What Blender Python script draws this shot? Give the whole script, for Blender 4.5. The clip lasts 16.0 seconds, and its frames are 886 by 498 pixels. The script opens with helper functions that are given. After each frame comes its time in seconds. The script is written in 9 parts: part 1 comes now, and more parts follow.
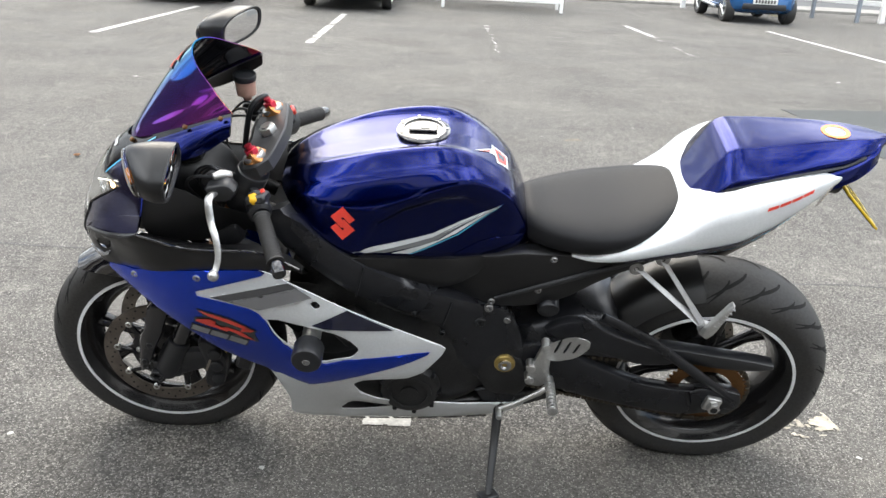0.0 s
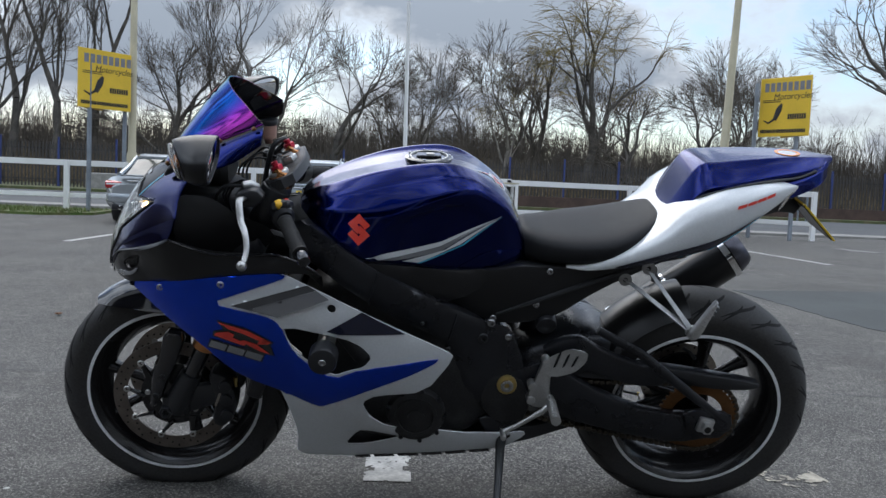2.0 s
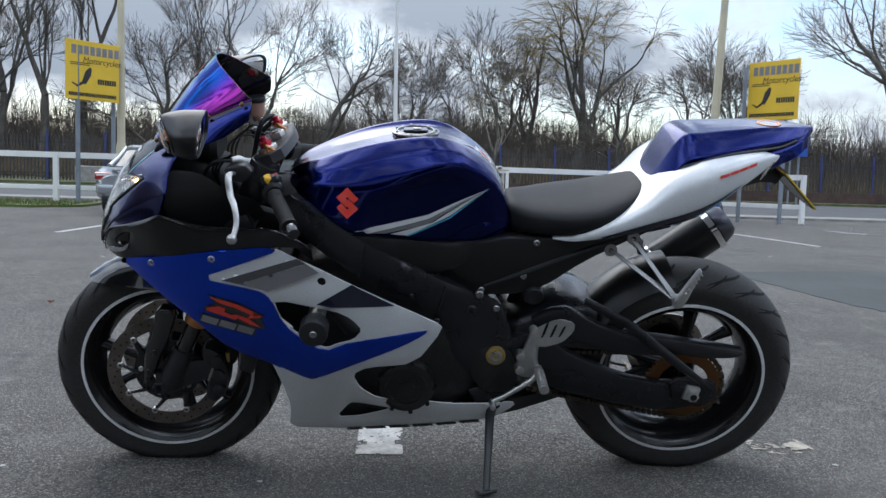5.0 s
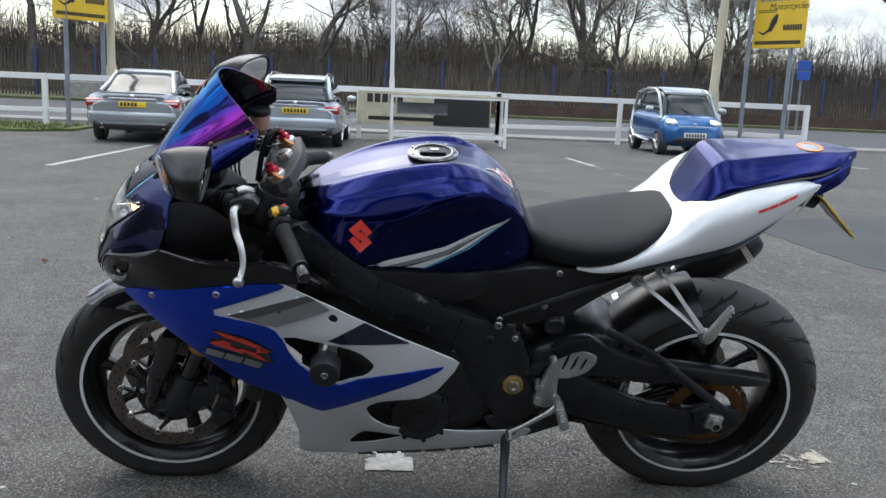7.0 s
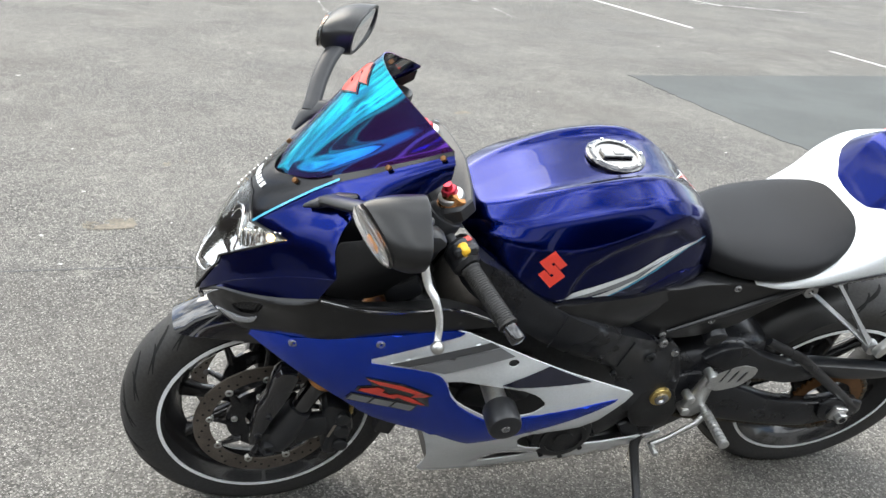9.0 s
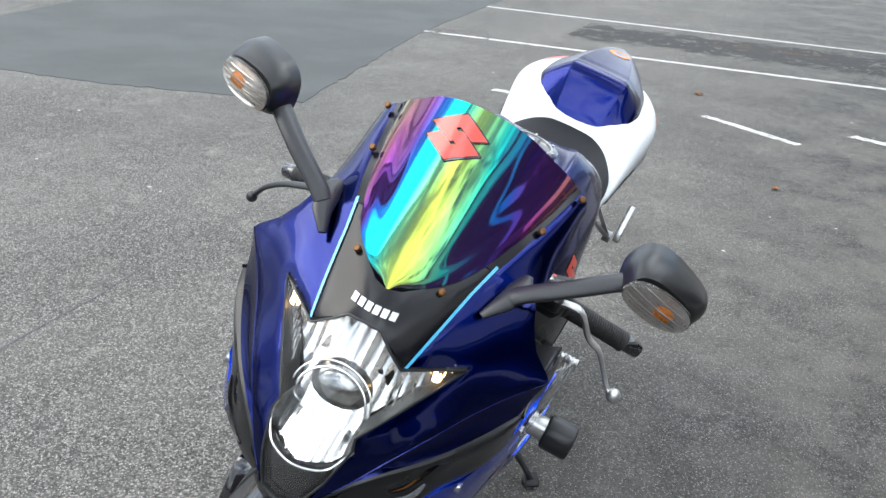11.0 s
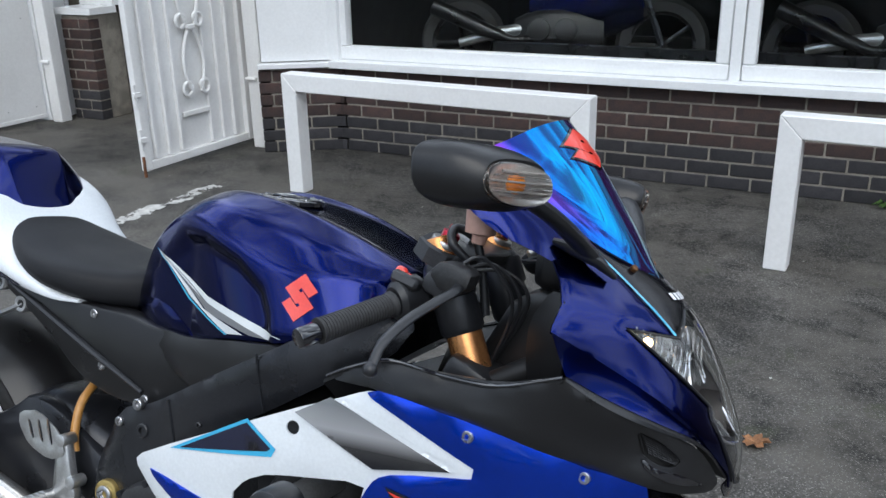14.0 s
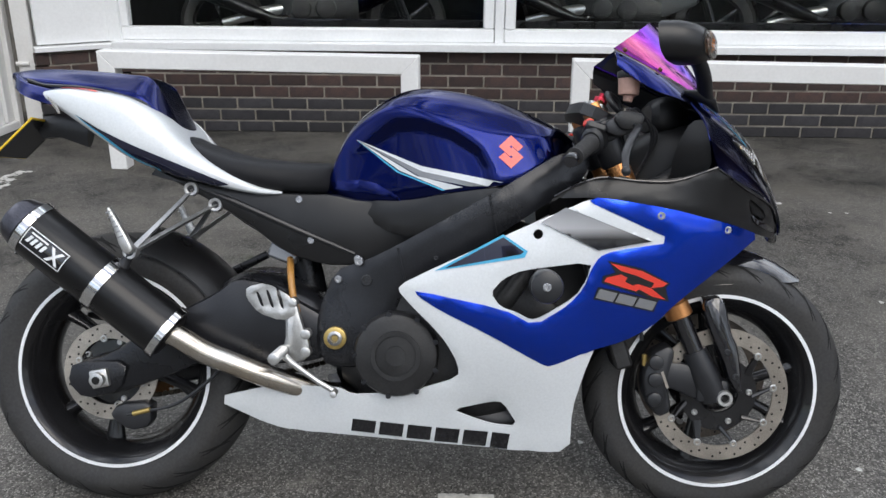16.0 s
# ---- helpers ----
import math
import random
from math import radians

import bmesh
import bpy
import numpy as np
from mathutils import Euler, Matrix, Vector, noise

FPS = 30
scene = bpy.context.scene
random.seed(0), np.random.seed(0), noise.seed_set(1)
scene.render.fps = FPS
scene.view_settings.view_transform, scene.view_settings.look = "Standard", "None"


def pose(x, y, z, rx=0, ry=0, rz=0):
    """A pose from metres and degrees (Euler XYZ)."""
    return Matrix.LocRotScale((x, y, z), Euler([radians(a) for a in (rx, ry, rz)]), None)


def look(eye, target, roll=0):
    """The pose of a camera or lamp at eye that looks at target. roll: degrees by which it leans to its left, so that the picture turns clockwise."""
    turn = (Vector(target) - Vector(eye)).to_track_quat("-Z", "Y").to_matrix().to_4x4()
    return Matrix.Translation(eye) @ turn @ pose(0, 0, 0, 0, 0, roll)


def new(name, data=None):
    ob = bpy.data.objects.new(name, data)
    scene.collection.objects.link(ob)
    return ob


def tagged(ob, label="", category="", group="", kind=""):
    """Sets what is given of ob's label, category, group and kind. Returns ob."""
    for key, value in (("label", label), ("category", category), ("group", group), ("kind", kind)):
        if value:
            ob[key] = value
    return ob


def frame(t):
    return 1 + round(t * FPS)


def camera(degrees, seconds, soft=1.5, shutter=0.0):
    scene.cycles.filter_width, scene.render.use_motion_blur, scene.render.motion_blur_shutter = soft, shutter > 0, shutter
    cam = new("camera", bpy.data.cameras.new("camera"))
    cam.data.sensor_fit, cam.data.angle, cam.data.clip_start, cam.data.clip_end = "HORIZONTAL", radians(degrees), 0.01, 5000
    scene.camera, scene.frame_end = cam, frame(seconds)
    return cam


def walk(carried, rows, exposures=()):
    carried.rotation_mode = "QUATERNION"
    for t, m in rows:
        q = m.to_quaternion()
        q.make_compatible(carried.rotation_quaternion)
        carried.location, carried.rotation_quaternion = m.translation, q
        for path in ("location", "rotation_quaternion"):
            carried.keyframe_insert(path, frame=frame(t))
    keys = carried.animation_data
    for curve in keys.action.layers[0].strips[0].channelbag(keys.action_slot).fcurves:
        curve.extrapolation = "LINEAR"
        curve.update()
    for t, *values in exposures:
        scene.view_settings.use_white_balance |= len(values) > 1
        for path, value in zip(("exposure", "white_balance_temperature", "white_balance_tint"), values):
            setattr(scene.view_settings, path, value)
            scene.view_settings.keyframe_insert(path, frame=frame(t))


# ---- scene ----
# camera: carried round the motorcycle
cam = camera(53.66, 16.0)
PATH = [
    (0.0, -0.0092, -2.1985, 1.3425, 70.049, -2.945, 0.687),
    (0.5, -0.0610, -2.3201, 1.3361, 73.276, -3.545, -1.536),
    (1.0, -0.1311, -2.3610, 1.2495, 77.442, -2.940, -2.670),
    (1.5, -0.1210, -2.4365, 1.0381, 83.677, -2.368, -2.748),
    (2.0, -0.1072, -2.4803, 0.8520, 85.975, -2.424, -2.388),
    (2.5, -0.0958, -2.5073, 0.8117, 85.327, -2.287, -2.830),
    (3.0, -0.0914, -2.5163, 0.8153, 85.184, -2.017, -3.063),
    (3.5, -0.0951, -2.5162, 0.8142, 85.054, -1.939, -3.079),
    (4.0, -0.0979, -2.5158, 0.8123, 85.372, -1.789, -2.901),
    (6.5, -0.0962, -2.4818, 0.8267, 84.469, -1.622, -3.085),
    (7.0, -0.1540, -2.3528, 1.0695, 79.797, -2.379, -3.264),
    (7.5, -0.2349, -2.2636, 1.3279, 73.721, -3.968, -2.938),
    (8.0, -0.3571, -2.1080, 1.3719, 70.695, -5.033, -2.140),
    (8.5, -0.5375, -1.9468, 1.3715, 69.625, -5.990, -6.241),
    (9.0, -0.8458, -1.8033, 1.3647, 68.085, -5.576, -14.508),
    (9.5, -1.1020, -1.5420, 1.3345, 66.504, -4.944, -23.246),
    (10.0, -1.3181, -1.2662, 1.3660, 67.020, -4.797, -37.160),
    (10.2, -1.4225, -1.1539, 1.3651, 67.307, -4.784, -43.933),
    (12.3, -1.7453, 0.1709, 1.3861, 68.117, -1.227, -107.233),
    (12.5, -1.6640, 0.2825, 1.3971, 68.343, -0.680, -112.266),
    (13.0, -1.4921, 0.5415, 1.3937, 68.575, -0.637, -125.219),
    (13.5, -1.2600, 0.8165, 1.3988, 68.679, -0.421, -139.445),
    (14.0, -0.9477, 0.9334, 1.3882, 69.276, 1.130, -154.262),
    (14.5, -0.6532, 1.1034, 1.3634, 69.039, 2.718, -170.185),
    (15.0, -0.4259, 1.3418, 1.3575, 69.235, 2.159, -178.892),
    (15.5, -0.2646, 1.6290, 1.3325, 68.900, 0.967, -178.450),
    (16.0, -0.1133, 1.7831, 1.3383, 68.918, -0.308, -178.490),
]
walk(cam, [(t, pose(*p)) for t, *p in PATH],
     exposures=[(0.0, 1.42, 7150, 9), (0.5, 1.18, 7100, 9), (1.0, 1.0, 7000, 9), (1.5, 0.75, 6650, 9), (2.0, 0.06, 6250, 9), (2.5, 0.02, 6200, 9), (3.2, 0.24, 6150, 9), (6.5, 0.24, 6150, 9), (7.0, 0.42, 6500, 9), (7.5, 1.16, 7000, 9),
                (8.5, 1.50, 7100, 8), (10.2, 1.32, 6800, 7), (12.5, 0.62, 6380, 8), (14.0, 0.45, 6250, 8), (15.0, 0.46, 6550, 10), (16.0, 0.45, 6700, 10)])

# ---- light: bright broken cloud, soft sun from beyond the road ----
world = bpy.data.worlds.new("cloudy_sky")
scene.world = world
world.use_nodes = True
wn, wl = world.node_tree.nodes, world.node_tree.links
sky = wn.new("ShaderNodeTexSky")
sky.sky_type, sky.sun_disc = "NISHITA", False
sky.sun_elevation, sky.sun_rotation = radians(47), radians(-23)
wco = wn.new("ShaderNodeTexCoord")
wmap = wn.new("ShaderNodeMapping")
wmap.inputs["Scale"].default_value = (1.0, 1.0, 1.7)
wmap.inputs["Location"].default_value = (-1.6, 4.2, 1.1)
cloud = wn.new("ShaderNodeTexNoise")
cloud.inputs["Scale"].default_value, cloud.inputs["Detail"].default_value = 3.6, 8.0
cloud.inputs["Roughness"].default_value = 0.56
ramp = wn.new("ShaderNodeValToRGB")
ramp.color_ramp.elements[0].position, ramp.color_ramp.elements[1].position = 0.40, 0.52
ramp.color_ramp.elements[0].color, ramp.color_ramp.elements[1].color = (0, 0, 0, 1), (1, 1, 1, 1)
shade = wn.new("ShaderNodeValToRGB")
shade.color_ramp.elements[0].position, shade.color_ramp.elements[1].position = 0.46, 0.57
shade.color_ramp.elements[0].color, shade.color_ramp.elements[1].color = (5.0, 5.15, 5.4, 1), (2.3, 2.6, 3.05, 1)
wmix = wn.new("ShaderNodeMix")
wmix.data_type = "RGBA"
wl.new(wco.outputs["Generated"], wmap.inputs["Vector"])
wl.new(wmap.outputs[0], cloud.inputs["Vector"])
wl.new(cloud.outputs[0], ramp.inputs[0])
wl.new(cloud.outputs[0], shade.inputs[0])
wl.new(ramp.outputs[0], wmix.inputs["Factor"])
wl.new(sky.outputs[0], wmix.inputs["A"])
# an overcast sky brightens towards the zenith
wsep = wn.new("ShaderNodeSeparateXYZ")
wl.new(wco.outputs["Generated"], wsep.inputs[0])
rise = wn.new("ShaderNodeMapRange")
rise.inputs["From Min"].default_value, rise.inputs["From Max"].default_value = 0.12, 0.85
rise.inputs["To Min"].default_value, rise.inputs["To Max"].default_value = 0.95, 2.1
wl.new(wsep.outputs["Z"], rise.inputs[0])
glow = wn.new("ShaderNodeVectorMath")
glow.operation = "SCALE"
wl.new(shade.outputs[0], glow.inputs[0])
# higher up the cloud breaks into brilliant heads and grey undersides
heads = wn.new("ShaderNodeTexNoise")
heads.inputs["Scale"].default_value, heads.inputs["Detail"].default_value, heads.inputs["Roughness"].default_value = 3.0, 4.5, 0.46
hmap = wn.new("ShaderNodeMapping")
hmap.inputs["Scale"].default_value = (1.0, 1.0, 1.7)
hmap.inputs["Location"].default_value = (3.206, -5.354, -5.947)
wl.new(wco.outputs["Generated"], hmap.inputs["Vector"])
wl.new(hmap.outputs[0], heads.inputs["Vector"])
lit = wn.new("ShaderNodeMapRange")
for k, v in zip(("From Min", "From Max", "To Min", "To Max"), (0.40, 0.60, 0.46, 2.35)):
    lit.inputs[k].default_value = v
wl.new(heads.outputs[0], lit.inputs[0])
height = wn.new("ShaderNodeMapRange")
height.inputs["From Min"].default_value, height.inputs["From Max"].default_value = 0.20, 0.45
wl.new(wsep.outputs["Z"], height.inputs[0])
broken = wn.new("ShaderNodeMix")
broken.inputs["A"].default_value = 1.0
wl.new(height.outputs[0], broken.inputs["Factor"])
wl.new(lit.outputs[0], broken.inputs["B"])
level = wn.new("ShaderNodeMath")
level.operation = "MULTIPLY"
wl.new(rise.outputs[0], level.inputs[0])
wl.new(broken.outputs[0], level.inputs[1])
# sky over the shop is raised as added fill for the motorcycle's left side
shop_side_fill = wn.new("ShaderNodeMapRange")
for k, v in zip(("From Min", "From Max", "To Min", "To Max"), (-0.8, 0.8, 1.24, 1.04)):
    shop_side_fill.inputs[k].default_value = v
wl.new(wsep.outputs["Y"], shop_side_fill.inputs[0])
level2 = wn.new("ShaderNodeMath")
level2.operation = "MULTIPLY"
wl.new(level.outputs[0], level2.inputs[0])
wl.new(shop_side_fill.outputs[0], level2.inputs[1])
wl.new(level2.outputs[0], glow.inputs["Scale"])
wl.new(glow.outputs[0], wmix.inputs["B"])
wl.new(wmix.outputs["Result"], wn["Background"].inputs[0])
wn["Background"].inputs[1].default_value = 0.15

sun_data = bpy.data.lights.new("sun", "SUN")
sun_data.energy, sun_data.angle, sun_data.color = 0.9, radians(40), (1.0, 0.95, 0.88)
sun = new("sun", sun_data)
sun.matrix_world = look((-5, 12, 14), (0, 0, 0))


# ---- materials ----
def mat(name, col, rough=0.5, metal=0.0, var=0.12, scale=6.0, fine=90.0, bump=0.0, bscale=120.0, coat=0.0, spec=0.5,
        col2=None, rvar=0.08, dist=0.004, mix_lo=0.42, mix_hi=0.62):
    m = bpy.data.materials.new(name)
    m.use_nodes = True
    n, l = m.node_tree.nodes, m.node_tree.links
    b = n["Principled BSDF"]
    co = n.new("ShaderNodeTexCoord")
    big, small = n.new("ShaderNodeTexNoise"), n.new("ShaderNodeTexNoise")
    big.inputs["Scale"].default_value, big.inputs["Detail"].default_value = scale, 6.0
    small.inputs["Scale"].default_value, small.inputs["Detail"].default_value = fine, 3.0
    for x in (big, small):
        l.new(co.outputs["Object"], x.inputs["Vector"])
    r = n.new("ShaderNodeValToRGB")
    c2 = col2 or tuple(c * (1 - 1.6 * var) for c in col)
    r.color_ramp.elements[0].position, r.color_ramp.elements[1].position = mix_lo, mix_hi
    r.color_ramp.elements[0].color, r.color_ramp.elements[1].color = (*c2, 1), (*col, 1)
    l.new(big.outputs[0], r.inputs[0])
    grain = n.new("ShaderNodeMapRange")
    grain.inputs["From Min"].default_value, grain.inputs["From Max"].default_value = 0.3, 0.7
    grain.inputs["To Min"].default_value, grain.inputs["To Max"].default_value = 1 - var, 1 + var
    l.new(small.outputs[0], grain.inputs[0])
    mul = n.new("ShaderNodeVectorMath")
    mul.operation = "SCALE"
    l.new(r.outputs[0], mul.inputs[0])
    l.new(grain.outputs[0], mul.inputs["Scale"])
    l.new(mul.outputs[0], b.inputs["Base Color"])
    rr = n.new("ShaderNodeMapRange")
    rr.inputs["To Min"].default_value, rr.inputs["To Max"].default_value = max(0.02, rough - rvar), min(1, rough + rvar)
    l.new(big.outputs[0], rr.inputs[0])
    l.new(rr.outputs[0], b.inputs["Roughness"])
    b.inputs["Metallic"].default_value = metal
    b.inputs["Specular IOR Level"].default_value = spec
    b.inputs["Coat Weight"].default_value = coat
    b.inputs["Coat Roughness"].default_value = 0.015
    if bump:
        t = n.new("ShaderNodeTexNoise")
        t.inputs["Scale"].default_value, t.inputs["Detail"].default_value = bscale, 4.0
        l.new(co.outputs["Object"], t.inputs["Vector"])
        bp = n.new("ShaderNodeBump")
        bp.inputs["Strength"].default_value, bp.inputs["Distance"].default_value = bump, dist
        l.new(t.outputs[0], bp.inputs["Height"])
        l.new(bp.outputs[0], b.inputs["Normal"])
    return m


def plain_nodes(m):
    return m.node_tree.nodes, m.node_tree.links, m.node_tree.nodes["Principled BSDF"]


# motorcycle
m_navy = mat("navy_paint", (0.0009, 0.0068, 0.096), 0.21, 1.0, 0.10, 3, 900, coat=0.36, rvar=0.02)
m_blue = mat("bright_blue_paint", (0.0015, 0.062, 0.74), 0.25, 0.95, 0.08, 3, 900, coat=0.6, rvar=0.02)
m_white = mat("white_paint", (0.72, 0.75, 0.77), 0.22, 0.0, 0.04, 3, 200, coat=0.9, rvar=0.04)
m_silver_paint = mat("silver_grey_paint", (0.33, 0.34, 0.36), 0.25, 0.5, 0.08, 3, 600, coat=0.8)
m_dark_grey = mat("dark_grey_paint", (0.115, 0.12, 0.13), 0.25, 0.4, 0.08, 3, 600, coat=0.8)
m_fade = mat("silver_fade_print", (0.42, 0.43, 0.45), 0.25, 0.5, 0.08, 3, 600, coat=0.8)
# the print runs from silver at the top to near black at the tip
fn, fl = m_fade.node_tree.nodes, m_fade.node_tree.links
fsep, framp, fco = fn.new("ShaderNodeSeparateXYZ"), fn.new("ShaderNodeValToRGB"), fn.new("ShaderNodeTexCoord")
fl.new(fco.outputs["Object"], fsep.inputs[0])
fmap = fn.new("ShaderNodeMapRange")
fmap.inputs["From Min"].default_value, fmap.inputs["From Max"].default_value = 0.632, 0.705
fl.new(fsep.outputs["Z"], fmap.inputs[0])
fl.new(fmap.outputs[0], framp.inputs[0])
framp.color_ramp.elements[0].color, framp.color_ramp.elements[1].color = (0.012, 0.013, 0.018, 1), (0.24, 0.25, 0.26, 1)
for at, c in ((0.25, 0.05), (0.55, 0.46)):
    framp.color_ramp.elements.new(at).color = (c, c, c * 1.03, 1)
fl.new(framp.outputs[0], fn["Principled BSDF"].inputs["Base Color"])
m_yoke = mat("grey_cast_yoke", (0.045, 0.046, 0.05), 0.42, 0.4, 0.15, 8, 300, bump=0.2, bscale=500, dist=0.0005)
m_dark_paint = mat("dark_navy_decal", (0.010, 0.012, 0.035), 0.22, 0.0, 0.1, 3, 400, coat=0.8)
m_cyan = mat("cyan_line_decal", (0.06, 0.42, 0.68), 0.25, 0.0, 0.06, 3, 300, coat=0.6)
m_red = mat("red_decal", (0.78, 0.055, 0.035), 0.3, 0.0, 0.06, 3, 300, coat=0.5)
m_black_gloss = mat("gloss_black", (0.010, 0.010, 0.013), 0.10, 0.0, 0.15, 5, 300, coat=1.0, rvar=0.02)
m_band = mat("black_band_paint", (0.006, 0.006, 0.008), 0.20, 0.0, 0.15, 5, 300, spec=0.35, rvar=0.03)
m_black = mat("satin_black_plastic", (0.019, 0.020, 0.023), 0.34, 0.0, 0.18, 7, 500, bump=0.25, bscale=900, dist=0.0006, spec=0.5)
m_panel = mat("black_side_panel", (0.013, 0.013, 0.014), 0.30, 0.0, 0.18, 7, 500, bump=0.2, bscale=900, dist=0.0005, spec=0.4)
m_liner = mat("black_liner_plastic", (0.013, 0.013, 0.014), 0.45, 0.0, 0.18, 7, 500, bump=0.2, bscale=900, dist=0.0005, spec=0.35)
m_frame = mat("black_cast_metal", (0.021, 0.022, 0.026), 0.28, 0.3, 0.2, 8, 300, bump=0.2, bscale=500, dist=0.0006)
m_engine = mat("dark_engine_casing", (0.032, 0.032, 0.033), 0.45, 0.3, 0.25, 14, 200, bump=0.3, bscale=260, dist=0.001)
m_tyre = mat("tyre_rubber", (0.027, 0.027, 0.028), 0.62, 0.0, 0.25, 12, 160, bump=0.2, bscale=300, dist=0.001, col2=(0.026, 0.025, 0.024))
m_groove = mat("tyre_groove", (0.004, 0.004, 0.004), 0.9, 0.0, 0.1)
m_rim = mat("black_rim", (0.020, 0.020, 0.022), 0.25, 0.4, 0.2, 8, 200, coat=0.4)
m_stripe = mat("rim_tape", (0.80, 0.82, 0.84), 0.35, 0.0, 0.06, 20, 200)
m_alu = mat("bare_aluminium", (0.62, 0.62, 0.61), 0.34, 0.9, 0.10, 12, 260, bump=0.15, bscale=400, dist=0.0005)
m_bolt = mat("zinc_bolt", (0.46, 0.46, 0.47), 0.28, 0.95, 0.10, 30, 400)
m_cast = mat("cast_aluminium", (0.46, 0.46, 0.46), 0.40, 0.85, 0.14, 14, 260, bump=0.2, bscale=420, dist=0.0006)
m_chrome = mat("chrome", (0.80, 0.80, 0.80), 0.10, 1.0, 0.05, 9, 200)
m_steel = mat("brushed_steel", (0.68, 0.66, 0.62), 0.24, 1.0, 0.10, 6, 240, col2=(0.58, 0.51, 0.42))
m_disc = mat("brake_disc_steel", (0.52, 0.47, 0.41), 0.36, 0.85, 0.15, 16, 300)
m_disc_dark = mat("dark_disc_steel", (0.17, 0.145, 0.125), 0.5, 0.6, 0.2, 16, 300)
m_gold = mat("bronze_anodised", (0.60, 0.27, 0.10), 0.28, 0.85, 0.10, 8, 300)
m_brass = mat("gold_anodised", (0.62, 0.45, 0.16), 0.32, 0.8, 0.1, 8, 300)
m_sprocket = mat("orange_sprocket", (0.17, 0.078, 0.026), 0.42, 0.6, 0.15, 12, 200)
m_chain = mat("oily_chain", (0.10, 0.085, 0.065), 0.45, 0.7, 0.3, 60, 300)
m_seat = mat("black_seat_vinyl", (0.012, 0.0125, 0.0145), 0.52, 0.0, 0.12, 9, 500, bump=0.35, bscale=1100, dist=0.0008, spec=0.22)
m_can = mat("black_silencer_sleeve", (0.012, 0.012, 0.013), 0.30, 0.3, 0.2, 6, 400)
m_tip = mat("burnt_titanium", (0.10, 0.10, 0.12), 0.3, 0.9, 0.2, 9, 300)
m_mesh = mat("grille_black", (0.010, 0.010, 0.010), 0.55, 0.0, 0.2)
m_orange = mat("orange_lens", (0.75, 0.22, 0.02), 0.2, 0.0, 0.1)
m_yellow = mat("yellow_switch", (0.85, 0.48, 0.03), 0.4, 0.0, 0.05)
m_redlens = mat("red_lens", (0.50, 0.015, 0.02), 0.15, 0.0, 0.1, coat=0.6)
m_resin = mat("reservoir_plastic", (0.50, 0.30, 0.24), 0.35, 0.0, 0.08)
m_pinkcap = mat("red_anodised", (0.55, 0.03, 0.06), 0.3, 0.7, 0.1)
m_plate = mat("yellow_plate", (0.80, 0.55, 0.03), 0.4, 0.0, 0.05)
m_hose = mat("amber_hose", (0.50, 0.24, 0.06), 0.35, 0.0, 0.1)
m_reflector = mat("lamp_reflector", (0.92, 0.92, 0.92), 0.18, 1.0, 0.03)
m_bulb_lit = mat("lit_side_bulb", (0.9, 0.55, 0.2), 0.3, 0.0, 0.02)
m_bulb_lit.node_tree.nodes["Principled BSDF"].inputs["Emission Color"].default_value = (1.0, 0.62, 0.25, 1)
m_bulb_lit.node_tree.nodes["Principled BSDF"].inputs["Emission Strength"].default_value = 8.0
m_mirror = mat("mirror_glass", (0.90, 0.90, 0.92), 0.02, 1.0, 0.01, rvar=0.005)


def glass(name, tint=(1, 1, 1), rough=0.02, ior=1.45):
    m = bpy.data.materials.new(name)
    m.use_nodes = True
    b = m.node_tree.nodes["Principled BSDF"]
    b.inputs["Base Color"].default_value = (*tint, 1)
    b.inputs["Transmission Weight"].default_value = 1.0
    b.inputs["Roughness"].default_value = rough
    b.inputs["IOR"].default_value = ior
    return m


m_lens = glass("clear_lens", (0.97, 0.98, 0.98), 0.02, 1.38)
m_smoke = mat("smoke_grey_dome", (0.34, 0.34, 0.33), 0.10, 0.85, 0.1, 30, 220, coat=0.6)
m_dish = mat("bright_lens_back", (0.55, 0.52, 0.49), 0.15, 0.7, 0.1, 30, 220)
m_pane = glass("window_glass", (0.88, 0.92, 0.92), 0.01, 1.2)


def screen_material():
    """Dark plastic screen with a thin interference coating."""
    m = bpy.data.materials.new("iridescent_screen")
    m.use_nodes = True
    n, l, b = plain_nodes(m)
    b.inputs["Base Color"].default_value = (0.03, 0.012, 0.06, 1)
    b.inputs["Roughness"].default_value = 0.07
    b.inputs["IOR"].default_value = 3.6
    b.inputs["Thin Film IOR"].default_value = 1.7
    co = n.new("ShaderNodeTexCoord")
    # the coating thins out towards the sides
    sep = n.new("ShaderNodeSeparateXYZ")
    l.new(co.outputs["Object"], sep.inputs[0])
    side = n.new("ShaderNodeMath")
    side.operation = "ABSOLUTE"
    l.new(sep.outputs["Y"], side.inputs[0])
    r = n.new("ShaderNodeMapRange")
    r.inputs["From Min"].default_value, r.inputs["From Max"].default_value = 0.0, 0.13
    r.inputs["To Min"].default_value, r.inputs["To Max"].default_value = 333.0, 246.0
    l.new(side.outputs[0], r.inputs[0])
    l.new(r.outputs[0], b.inputs["Thin Film Thickness"])
    return m


m_screen = screen_material()


# ---- shape helpers ----
from mathutils.geometry import delaunay_2d_cdt


def mesh_of(name, bm, material, smooth=38.0):
    bmesh.ops.recalc_face_normals(bm, faces=bm.faces)
    me = bpy.data.meshes.new(name)
    bm.to_mesh(me)
    bm.free()
    for p in me.polygons:
        p.use_smooth = smooth > 0
    if smooth > 0:
        me.set_sharp_from_angle(angle=radians(smooth))
    for m in (material if isinstance(material, (list, tuple)) else [material]):
        me.materials.append(m)
    return me


